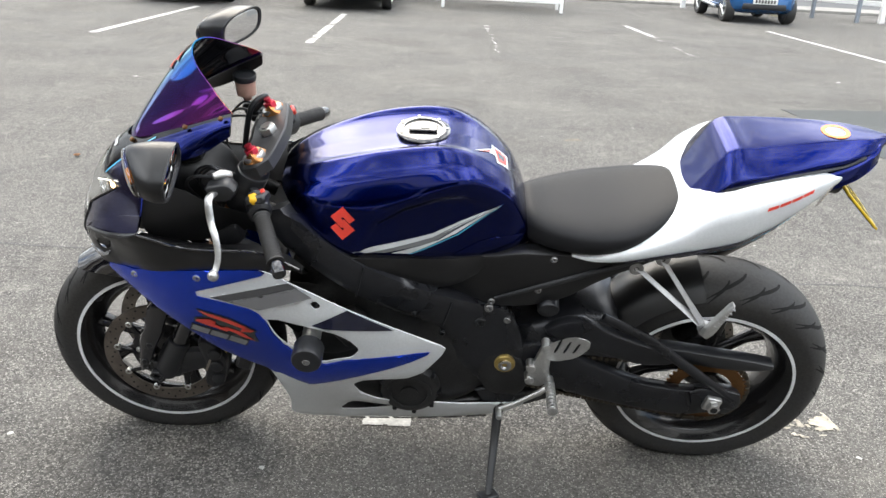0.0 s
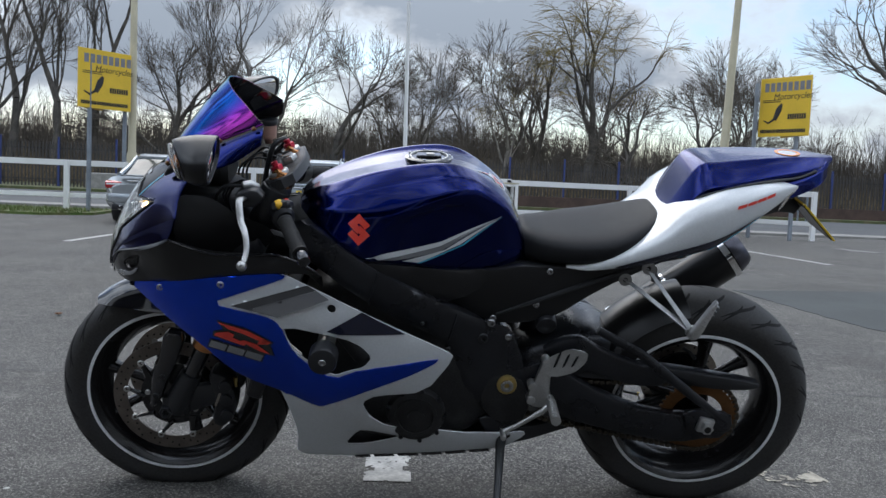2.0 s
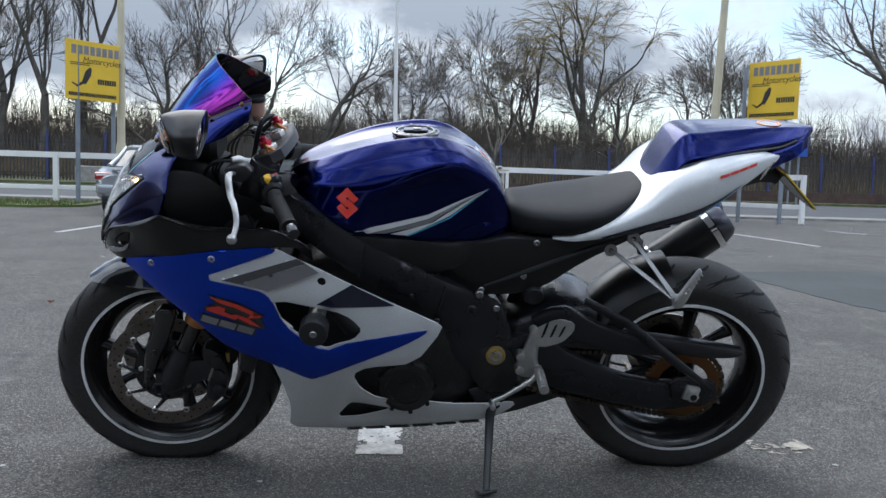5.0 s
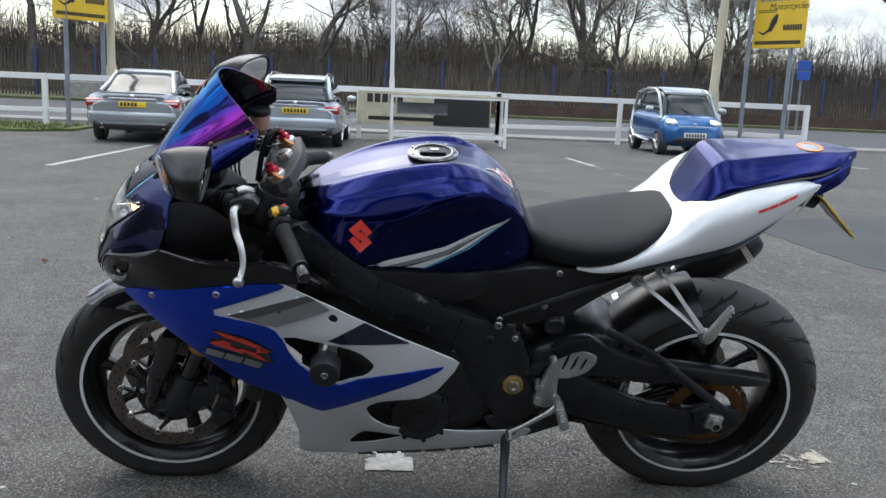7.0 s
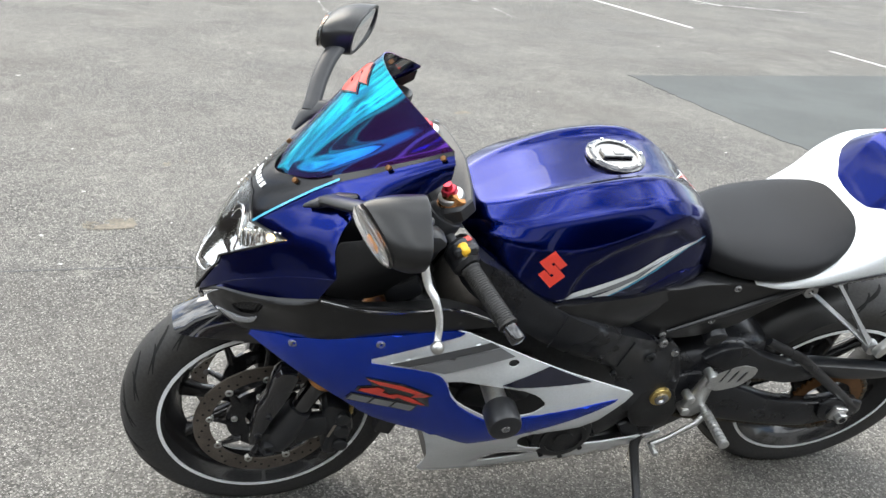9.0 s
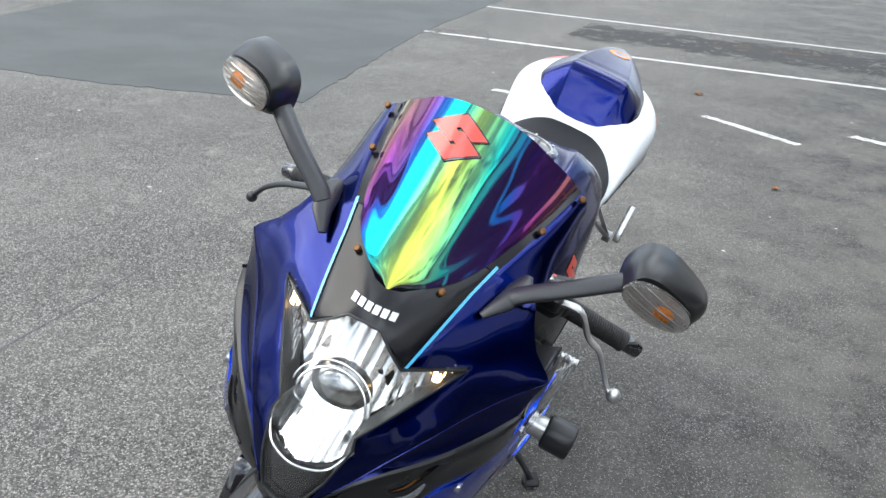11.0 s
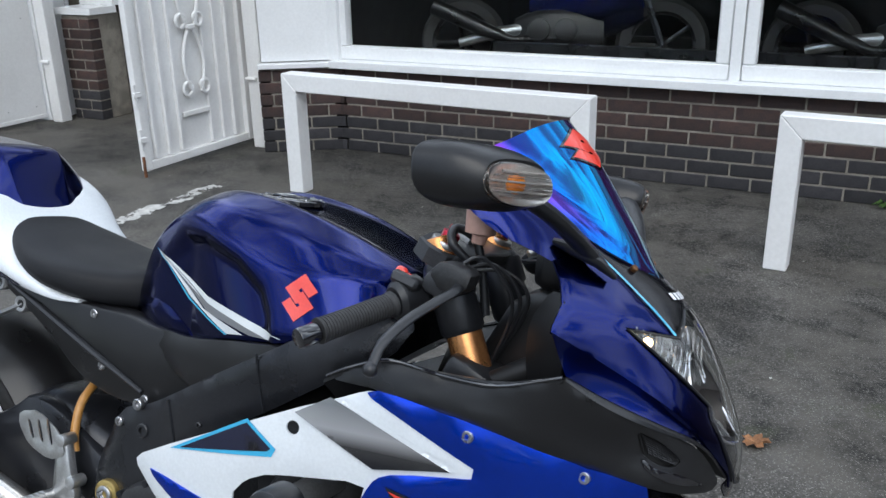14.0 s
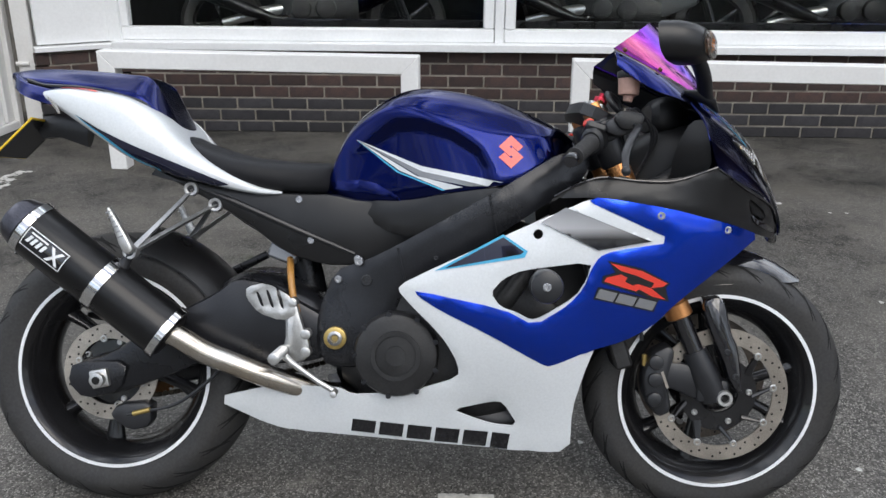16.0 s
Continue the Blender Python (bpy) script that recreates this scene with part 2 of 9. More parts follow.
def part(name, bm, material, parent, label="", smooth=38.0):
    ob = new(name, mesh_of(name, bm, material, smooth))
    ob.parent = parent
    if label:
        ob["label"] = label
    return ob


def solid(name, bm, material, label, category, group="", kind="", smooth=38.0, at=None):
    ob = new(name, mesh_of(name, bm, material, smooth))
    if at is not None:
        ob.matrix_world = at
    return tagged(ob, label, category, group, kind)


def thing(name, label, category, at=None, group="", kind=""):
    ob = new(name)
    ob.empty_display_size = 0.1
    if at is not None:
        ob.matrix_world = at
    return tagged(ob, label, category, group, kind)


def add_box(bm, c, s, rot=(0, 0, 0), bevel=0.0, seg=1):
    r = bmesh.ops.create_cube(bm, size=1.0)
    vs = r["verts"]
    if bevel:
        for v in vs:
            v.co = Vector((v.co.x * s[0], v.co.y * s[1], v.co.z * s[2]))
        es = list({e for v in vs for e in v.link_edges})
        g = bmesh.ops.bevel(bm, geom=es, offset=bevel, segments=seg, affect="EDGES", profile=0.5)
        vs = list({v for f in g["faces"] for v in f.verts} | {v for v in vs if v.is_valid})
        bmesh.ops.transform(bm, matrix=pose(*c, *rot), verts=vs)
    else:
        bmesh.ops.transform(bm, matrix=pose(*c, *rot) @ Matrix.Diagonal((*s, 1)), verts=vs)
    return vs


def frames_along(pts, closed=False):
    pts = [Vector(p) for p in pts]
    n = len(pts)
    out, up = [], None
    for i in range(n):
        a = pts[i - 1] if (i or closed) else pts[i]
        b = pts[(i + 1) % n] if (i < n - 1 or closed) else pts[i]
        d = (b - a).normalized()
        if up is None:
            up = Vector((0, 0, 1)) if abs(d.z) < 0.9 else Vector((0, 1, 0))
        x = d.cross(up).normalized()
        up = x.cross(d).normalized()
        out.append((pts[i], x, up))
    return out


def add_tube(bm, pts, r, seg=12, flat=1.0, closed=False):
    """A round rod along pts; r is one radius or one for each point."""
    rings = []
    for i, (p, x, u) in enumerate(frames_along(pts, closed)):
        q = r[i] if isinstance(r, (list, tuple)) else r
        rings.append([bm.verts.new(p + x * math.cos(2 * math.pi * k / seg) * q + u * math.sin(2 * math.pi * k / seg) * q * flat) for k in range(seg)])
    bridge(bm, rings, closed_ring=True, closed_path=closed)
    if not closed:
        bm.faces.new(rings[0][::-1])
        bm.faces.new(rings[-1])
    return rings


def bridge(bm, rings, closed_ring=True, closed_path=False):
    m = len(rings[0])
    for i in range(len(rings) - (0 if closed_path else 1)):
        a, b = rings[i], rings[(i + 1) % len(rings)]
        for k in range(m if closed_ring else m - 1):
            bm.faces.new((a[k], a[(k + 1) % m], b[(k + 1) % m], b[k]))


def curve(pts, n=8):
    """Points along a smooth line through pts."""
    P = [Vector(p) for p in pts]
    P = [2 * P[0] - P[1]] + P + [2 * P[-1] - P[-2]]
    out = []
    for i in range(1, len(P) - 2):
        for k in range(n):
            t = k / n
            a, b, c, d = P[i - 1], P[i], P[i + 1], P[i + 2]
            out.append(0.5 * (2 * b + (c - a) * t + (2 * a - 5 * b + 4 * c - d) * t * t + (3 * b - a - 3 * c + d) * t ** 3))
    out.append(P[-2])
    return out


def add_lathe(bm, profile, centre, axis="y", seg=48, closed=True, a0=0.0, a1=360.0):
    """Turns profile (radius, along the axis) round the axis."""
    full = abs(a1 - a0 - 360) < 1e-6
    cnt = seg if full else seg + 1
    rings = []
    for i in range(cnt):
        a = radians(a0 + (a1 - a0) * i / seg)
        c, s = math.cos(a), math.sin(a)
        ring = []
        for r, h in profile:
            p = {"y": (r * c, h, r * s), "z": (r * c, r * s, h), "x": (h, r * c, r * s)}[axis]
            ring.append(bm.verts.new(Vector(centre) + Vector(p)))
        rings.append(ring)
    bridge(bm, rings, closed_ring=closed, closed_path=full)
    if not full and closed:
        bm.faces.new(rings[0])
        bm.faces.new(rings[-1][::-1])
    return rings


def add_cyl(bm, a, b, r, seg=20, r2=None, bevel=0.0):
    a, b = Vector(a), Vector(b)
    d = (b - a).normalized()
    r2 = r if r2 is None else r2
    if bevel:
        return add_tube(bm, [a, a + d * bevel * 0.3, a + d * bevel, b - d * bevel, b - d * bevel * 0.3, b], [r - bevel, r - bevel * 0.3, r, r2, r2 - bevel * 0.3, r2 - bevel], seg)
    return add_tube(bm, [a, b], [r, r2], seg)


def add_ball(bm, c, s, rot=(0, 0, 0), u=16, v=10):
    r = bmesh.ops.create_uvsphere(bm, u_segments=u, v_segments=v, radius=1.0)
    bmesh.ops.transform(bm, matrix=pose(*c, *rot) @ Matrix.Diagonal((*s, 1)), verts=r["verts"])
    return r["verts"]


def inside(p, poly):
    x, y = p
    c, j = False, len(poly) - 1
    for i in range(len(poly)):
        xi, yi = poly[i]
        xj, yj = poly[j]
        if (yi > y) != (yj > y) and x < (xj - xi) * (y - yi) / (yj - yi) + xi:
            c = not c
        j = i
    return c


def rounded(poly, times=1, keep=0.2):
    """Cuts the corners of a closed outline."""
    for _ in range(times):
        out = []
        for i in range(len(poly)):
            a, b = poly[i], poly[(i + 1) % len(poly)]
            out.append((a[0] + (b[0] - a[0]) * keep, a[1] + (b[1] - a[1]) * keep))
            out.append((b[0] + (a[0] - b[0]) * keep, b[1] + (a[1] - b[1]) * keep))
        poly = out
    return poly


def dense(poly, step):
    out = []
    for i in range(len(poly)):
        a, b = poly[i], poly[(i + 1) % len(poly)]
        k = max(1, int(math.hypot(b[0] - a[0], b[1] - a[1]) / step))
        out += [(a[0] + (b[0] - a[0]) * t / k, a[1] + (b[1] - a[1]) * t / k) for t in range(k)]
    return out


def add_sheet(bm, outline, lift, holes=(), step=0.018, thick=0.005, off=0.0, corner=1, edge=0.45):
    """A curved panel: an outline with holes in two coordinates, laid on the surface lift(u, v), with thickness and soft edges.
    A thickness of 0 gives a decal."""
    loops = [dense(rounded(list(p), corner) if corner else list(p), step) for p in (outline, *holes)]
    pts, edges = [], []
    for lp in loops:
        s = len(pts)
        pts += lp
        edges += [(s + i, s + (i + 1) % len(lp)) for i in range(len(lp))]
    rim = len(pts)
    us, vs = [p[0] for p in loops[0]], [p[1] for p in loops[0]]
    nu, nv = int((max(us) - min(us)) / step) + 1, int((max(vs) - min(vs)) / step) + 1
    for i in range(nu):
        for j in range(nv):
            p = (min(us) + (i + 0.5 + 0.25 * (j % 2)) * step, min(vs) + (j + 0.5) * step)
            if inside(p, loops[0]) and not any(inside(p, h) for h in loops[1:]):
                near = min((p[0] - q[0]) ** 2 + (p[1] - q[1]) ** 2 for q in pts[:rim])
                if near > (0.5 * step) ** 2:
                    pts.append(p)
    vo, _, fo, ov, _, _ = delaunay_2d_cdt([Vector(p) for p in pts], edges, [], 0, 1e-6)
    tris = []
    for f in fo:
        c = sum((vo[i] for i in f), Vector((0, 0))) / len(f)
        if inside(c, loops[0]) and not any(inside(c, h) for h in loops[1:]):
            tris.append(f)
    h = 0.002

    def placed(p):
        q = Vector(lift(p[0], p[1]))
        du = Vector(lift(p[0] + h, p[1])) - Vector(lift(p[0] - h, p[1]))
        dv = Vector(lift(p[0], p[1] + h)) - Vector(lift(p[0], p[1] - h))
        n = du.cross(dv)
        return q, n.normalized() if n.length > 1e-12 else Vector((0, 1, 0))

    spots = [placed(p) for p in vo]
    out = sum((q.y for q, _ in spots)) / len(spots)
    lean = sum((n.y for _, n in spots)) / len(spots)
    back = sum((n.x for _, n in spots)) / len(spots)
    flip = -1.0 if (abs(out) > 0.02 and lean * out < 0) or (abs(out) <= 0.02 and back > 0) else 1.0
    border = {}
    for f in tris:
        for a, b in zip(f, (*f[1:], f[0])):
            border[(min(a, b), max(a, b))] = border.get((min(a, b), max(a, b)), 0) + 1
    open_edges = [k for k, c in border.items() if c == 1]
    on_rim = {i for k in open_edges for i in k}
    used = sorted({i for f in tris for i in f})
    top = {i: bm.verts.new(spots[i][0] + spots[i][1] * flip * (off - (thick * edge if i in on_rim else 0))) for i in used}
    for f in tris:
        bm.faces.new([top[i] for i in f])
    if thick:
        low = {i: bm.verts.new(spots[i][0] + spots[i][1] * flip * (off - thick)) for i in used}
        for f in tris:
            bm.faces.new([low[i] for i in reversed(f)])
        for a, b in open_edges:
            bm.faces.new((top[a], top[b], low[b], low[a]))


def add_slab(bm, outline, y0, y1, bevel=0.006, corner=1, bulge=0.0):
    """A flat cast piece: an outline in x and z between two values of y, with rounded edges."""
    poly = rounded(list(outline), corner) if corner else list(outline)
    cx, cz = sum(p[0] for p in poly) / len(poly), sum(p[1] for p in poly) / len(poly)
    area = sum(poly[i][0] * poly[(i + 1) % len(poly)][1] - poly[(i + 1) % len(poly)][0] * poly[i][1] for i in range(len(poly)))

    def ring(y, inset):
        out = []
        n = len(poly)
        for i in range(n):
            a, b, c = poly[i - 1], poly[i], poly[(i + 1) % n]
            d = Vector((c[0] - a[0], c[1] - a[1]))
            d.normalize()
            nrm = Vector((d.y, -d.x)) * (1 if area > 0 else -1)
            out.append(bm.verts.new((b[0] - nrm.x * inset, y, b[1] - nrm.y * inset)))
        return out

    s = 1 if y1 > y0 else -1
    rs = [ring(y0, bevel), ring(y0 + s * bevel * 0.35, bevel * 0.3), ring(y0 + s * bevel, 0), ring(y1 - s * bevel, 0), ring(y1 - s * bevel * 0.35, bevel * 0.3), ring(y1, bevel)]
    bridge(bm, rs)
    for r in (rs[0], rs[-1]):
        f = bm.faces.new(r)
        bmesh.ops.triangulate(bm, faces=[f])


def spread(points, ease=2e-5):
    """A smooth height over two coordinates through a few (u, v, height); ease lets it miss them a little."""
    P = np.array(points, float)
    n = len(P)
    d = np.linalg.norm(P[:, None, :2] - P[None, :, :2], axis=-1)
    A = np.zeros((n + 3, n + 3))
    A[:n, :n] = d ** 3 + ease * np.eye(n)
    A[:n, n], A[:n, n + 1:], A[n, :n], A[n + 1:, :n] = 1, P[:, :2], 1, P[:, :2].T
    k = np.linalg.solve(A, np.concatenate([P[:, 2], [0, 0, 0]]))

    def height(u, v):
        return float(k[:n] @ (np.hypot(P[:, 0] - u, P[:, 1] - v) ** 3) + k[n] + k[n + 1] * u + k[n + 2] * v)
    return height


def along(table):
    T = np.array(table, float)

    def value(x):
        i = int(np.clip(np.searchsorted(T[:, 0], x) - 1, 0, len(T) - 2))
        t = (x - T[i, 0]) / (T[i + 1, 0] - T[i, 0])
        t = min(1.0, max(0.0, t))
        m = lambda j: (T[min(j + 1, len(T) - 1), 1:] - T[max(j - 1, 0), 1:]) / (T[min(j + 1, len(T) - 1), 0] - T[max(j - 1, 0), 0])
        w = T[i + 1, 0] - T[i, 0]
        h = (2 * t ** 3 - 3 * t ** 2 + 1) * T[i, 1:] + (t ** 3 - 2 * t ** 2 + t) * w * m(i) + (3 * t ** 2 - 2 * t ** 3) * T[i + 1, 1:] + (t ** 3 - t ** 2) * w * m(i + 1)
        return h
    return value


def power(c, e):
    return math.copysign(abs(c) ** e, c)


def add_hull(bm, table, steps=24, seg=32, a=0.7, b=0.8):
    """A body along x: rows (x, half width, low, high), each section a soft rectangle."""
    f = along(table)
    x0, x1 = table[0][0], table[-1][0]
    rings = []
    for i in range(steps + 1):
        x = x0 + (x1 - x0) * i / steps
        w, lo, hi = f(x)
        rings.append([bm.verts.new((x, w * power(math.cos(2 * math.pi * k / seg), a), (lo + hi) / 2 + (hi - lo) / 2 * power(math.sin(2 * math.pi * k / seg), b))) for k in range(seg)])
    bridge(bm, rings)
    bm.faces.new(rings[0])
    bm.faces.new(rings[-1][::-1])


# ---- the motorcycle: front towards -x, leaning to its left on the side stand ----
LEAN = 16.91
bike = thing("motorcycle", "navy, blue and white sports motorcycle leaning on its side stand", "motorcycle", pose(0, 0, 0.003, LEAN, 0, 0))
FX, FZ, RX, RZ = -0.708, 0.290, 0.698, 0.3135


def circle(cx, cz, r, n=24):
    return [(cx + r * math.cos(2 * math.pi * k / n), cz + r * math.sin(2 * math.pi * k / n)) for k in range(n)]


def add_socket_bolt(bm, x, y, z, s, r, h=.006):
    """A round bolt head with a deep socket, on a surface that faces sideways."""
    prof = [(.0, -.004), (r, -.004), (r, h - .0015), (r - .0015, h), (r * .52, h), (r * .46, h * .2), (.0, h * .2)]
    add_lathe(bm, [(a, s * b) for a, b in prof], (x, y, z), seg=18)


def wheel(name, cx, cz, radius, half, rim_half, label, turn):
    c = (cx, 0, cz)
    bm = bmesh.new()
    # barrel and flanges
    add_lathe(bm, [(0.231, -rim_half - 0.006), (0.231, -rim_half + 0.002), (0.214, -rim_half + 0.012), (0.196, -rim_half * 0.45), (0.188, 0), (0.196, rim_half * 0.45), (0.214, rim_half - 0.012),
                   (0.231, rim_half - 0.002), (0.231, rim_half + 0.006), (0.222, rim_half + 0.007), (0.206, rim_half - 0.006), (0.186, rim_half * 0.4), (0.178, 0), (0.186, -rim_half * 0.4),
                   (0.206, -rim_half + 0.006), (0.222, -rim_half - 0.007)], c, seg=72)
    w = part(name, bm, m_rim, bike, label)
    bm = bmesh.new()
    add_lathe(bm, [(0.046, -0.045), (0.052, -0.035), (0.036, 0), (0.052, 0.035), (0.046, 0.045), (0.016, 0.05), (0.016, -0.05)], c, seg=32)
    part("hub", bm, m_rim, w)
    # three spokes, each forked at the rim
    for k in range(3):
        for fork in (-1, 1):
            bm = bmesh.new()
            ang = lambda d: radians(turn + 120 * k + d * fork)
            pts = [(cx + r * math.cos(a), 0, cz + r * math.sin(a)) for r, a in ((0.030, ang(14)), (0.085, ang(15)), (0.140, ang(18)), (0.192, ang(21)))]
            add_tube(bm, pts, [0.024, 0.019, 0.017, 0.026], 12, flat=.75)
            part("spoke", bm, m_rim, w)
    # tyre
    bm = bmesh.new()
    prof = []
    for k in range(17):
        a = math.pi * k / 16
        y = -half * math.cos(a)
        r = 0.245 + (radius - 0.245) * (math.sin(a) ** 0.72)
        prof.append((r, y * (0.985 if 0 < k < 16 else 0.9)))
    prof = [(0.226, -rim_half - 0.003)] + prof + [(0.226, rim_half + 0.003)]
    add_lathe(bm, prof, c, seg=96)
    t = part("tyre", bm, m_tyre, w, "worn black rubber sports tyre")
    # tread grooves, swept back in pairs
    bm = bmesh.new()

    def on_tyre(s, a):
        k = math.pi * s
        r = 0.245 + (radius - 0.245) * (math.sin(k) ** 0.72) + 0.0006
        return Vector((cx + r * math.cos(a), -half * math.cos(k) * 0.985, cz + r * math.sin(a)))
    n = 22
    for k in range(n):
        for side in (0, 1):
            base = 2 * math.pi * (k + 0.5 * side) / n
            for s0, s1, sweep, wide in ((0.44, 0.14, 0.34, 0.0095), (0.34, 0.10, 0.18, 0.0065)):
                prev = None
                for j in range(8):
                    q = j / 7
                    s = s0 + (s1 - s0) * q
                    a = base + sweep * q ** 1.5 + (0.14 if wide < 0.008 else 0)
                    w2 = wide * (1 - 0.75 * abs(2 * q - 1)) / radius
                    ss = s if side == 0 else 1 - s
                    pair = (bm.verts.new(on_tyre(ss, a - w2)), bm.verts.new(on_tyre(ss, a + w2)))
                    if prev:
                        bm.faces.new((prev[0], prev[1], pair[1], pair[0]))
                    prev = pair
    part("tread_groove", bm, m_groove, w)
    # reflective rim tape
    for s in (-1, 1):
        bm = bmesh.new()
        y = s * (rim_half + 0.0075)
        add_lathe(bm, [(0.2235, y), (0.2315, y - s * 0.0005), (0.2315, y + s * 0.0008), (0.2235, y + s * 0.0012)], c, seg=96)
        part("rim_tape", bm, m_stripe, w, "white reflective tape")
    return w


def turned(ob, c, roll, yaw, shift):
    """Turns a wheel with all its parts about its hub."""
    ob.matrix_local = Matrix.Translation(Vector(c) + Vector((0, shift, 0))) @ Matrix.Rotation(radians(yaw), 4, "Z") @ Matrix.Rotation(radians(roll), 4, "X") @ Matrix.Translation(-Vector(c))


def brake_disc(parent, c, y, r1, r0, holes, bolts, mat_d):
    bm = bmesh.new()
    add_lathe(bm, [(r0, y - 0.0025), (r1, y - 0.0025), (r1, y + 0.0025), (r0, y + 0.0025)], (c[0], 0, c[1]), seg=64)
    d = part("brake_disc", bm, mat_d, parent, "drilled steel brake disc")
    for k in range(holes):
        a = 2 * math.pi * k / holes
        r = r0 + (r1 - r0) * (0.25 + 0.25 * (k % 3))
        p = (c[0] + r * math.cos(a), c[1] + r * math.sin(a))
        bm = bmesh.new()
        add_cyl(bm, (p[0], y - 0.0031, p[1]), (p[0], y + 0.0031, p[1]), 0.0028, 8)
        part("disc_hole", bm, m_groove, parent)
    for k in range(bolts):
        bm = bmesh.new()
        a = 2 * math.pi * (k + 0.3) / bolts
        p = (c[0] + (r0 - 0.002) * math.cos(a), c[1] + (r0 - 0.002) * math.sin(a))
        h = (c[0] + 0.080 * math.cos(a + 0.22), c[1] + 0.080 * math.sin(a + 0.22))
        add_tube(bm, [(h[0], y * 0.85, h[1]), (p[0], y, p[1])], [0.012, 0.006], 8, flat=0.6)
        part("disc_carrier", bm, m_rim, parent)
    bm = bmesh.new()
    add_lathe(bm, [(.046, y * .85 - .004), (.088, y * .85 - .004), (.088, y * .85 + .004), (.046, y * .85 + .004)], (c[0], 0, c[1]), seg=40)
    part("disc_carrier", bm, m_rim, parent)
    for k in range(5):
        a = 2 * math.pi * (k + .45) / 5
        bm = bmesh.new()
        add_socket_bolt(bm, c[0] + .070 * math.cos(a), y * .85 + (.004 if y > 0 else -.004), c[1] + .070 * math.sin(a), 1 if y > 0 else -1, .0072, .005)
        part("carrier_bolt", bm, m_alu, parent)
    for k in range(bolts):
        a = 2 * math.pi * (k + 0.3) / bolts
        p = (c[0] + (r0 + 0.001) * math.cos(a), c[1] + (r0 + 0.001) * math.sin(a))
        bm = bmesh.new()
        add_socket_bolt(bm, p[0], y, p[1], 1 if y > 0 else -1, .0088, .0052)
        part("disc_bobbin", bm, m_alu, parent)


front = wheel("front_wheel", FX, FZ, 0.306, 0.060, 0.050, "black cast front wheel with white rim tape", 185)
rear = wheel("rear_wheel", RX, RZ, 0.322, 0.095, 0.078, "black cast rear wheel with white rim tape", 61)
for s in (-1, 1):
    # the left disc is darker, rougher and less metallic than the right
    brake_disc(front, (FX, FZ), s * 0.074, 0.157, 0.122, 54, 9, m_disc if s > 0 else m_disc_dark)
brake_disc(rear, (RX, RZ), 0.098, 0.112, 0.078, 40, 6, m_disc)
turned(front, (FX, 0, FZ), -4.0, 1.6, .014)
turned(rear, (RX, 0, RZ), 1.1, -2.4, -.002)
bm = bmesh.new()
add_tube(bm, [(0.66, -0.02, 0.47), (0.678, -0.03, 0.462), (0.69, -0.045, 0.452)], 0.005, 8)
part("valve", bm, m_black, rear)

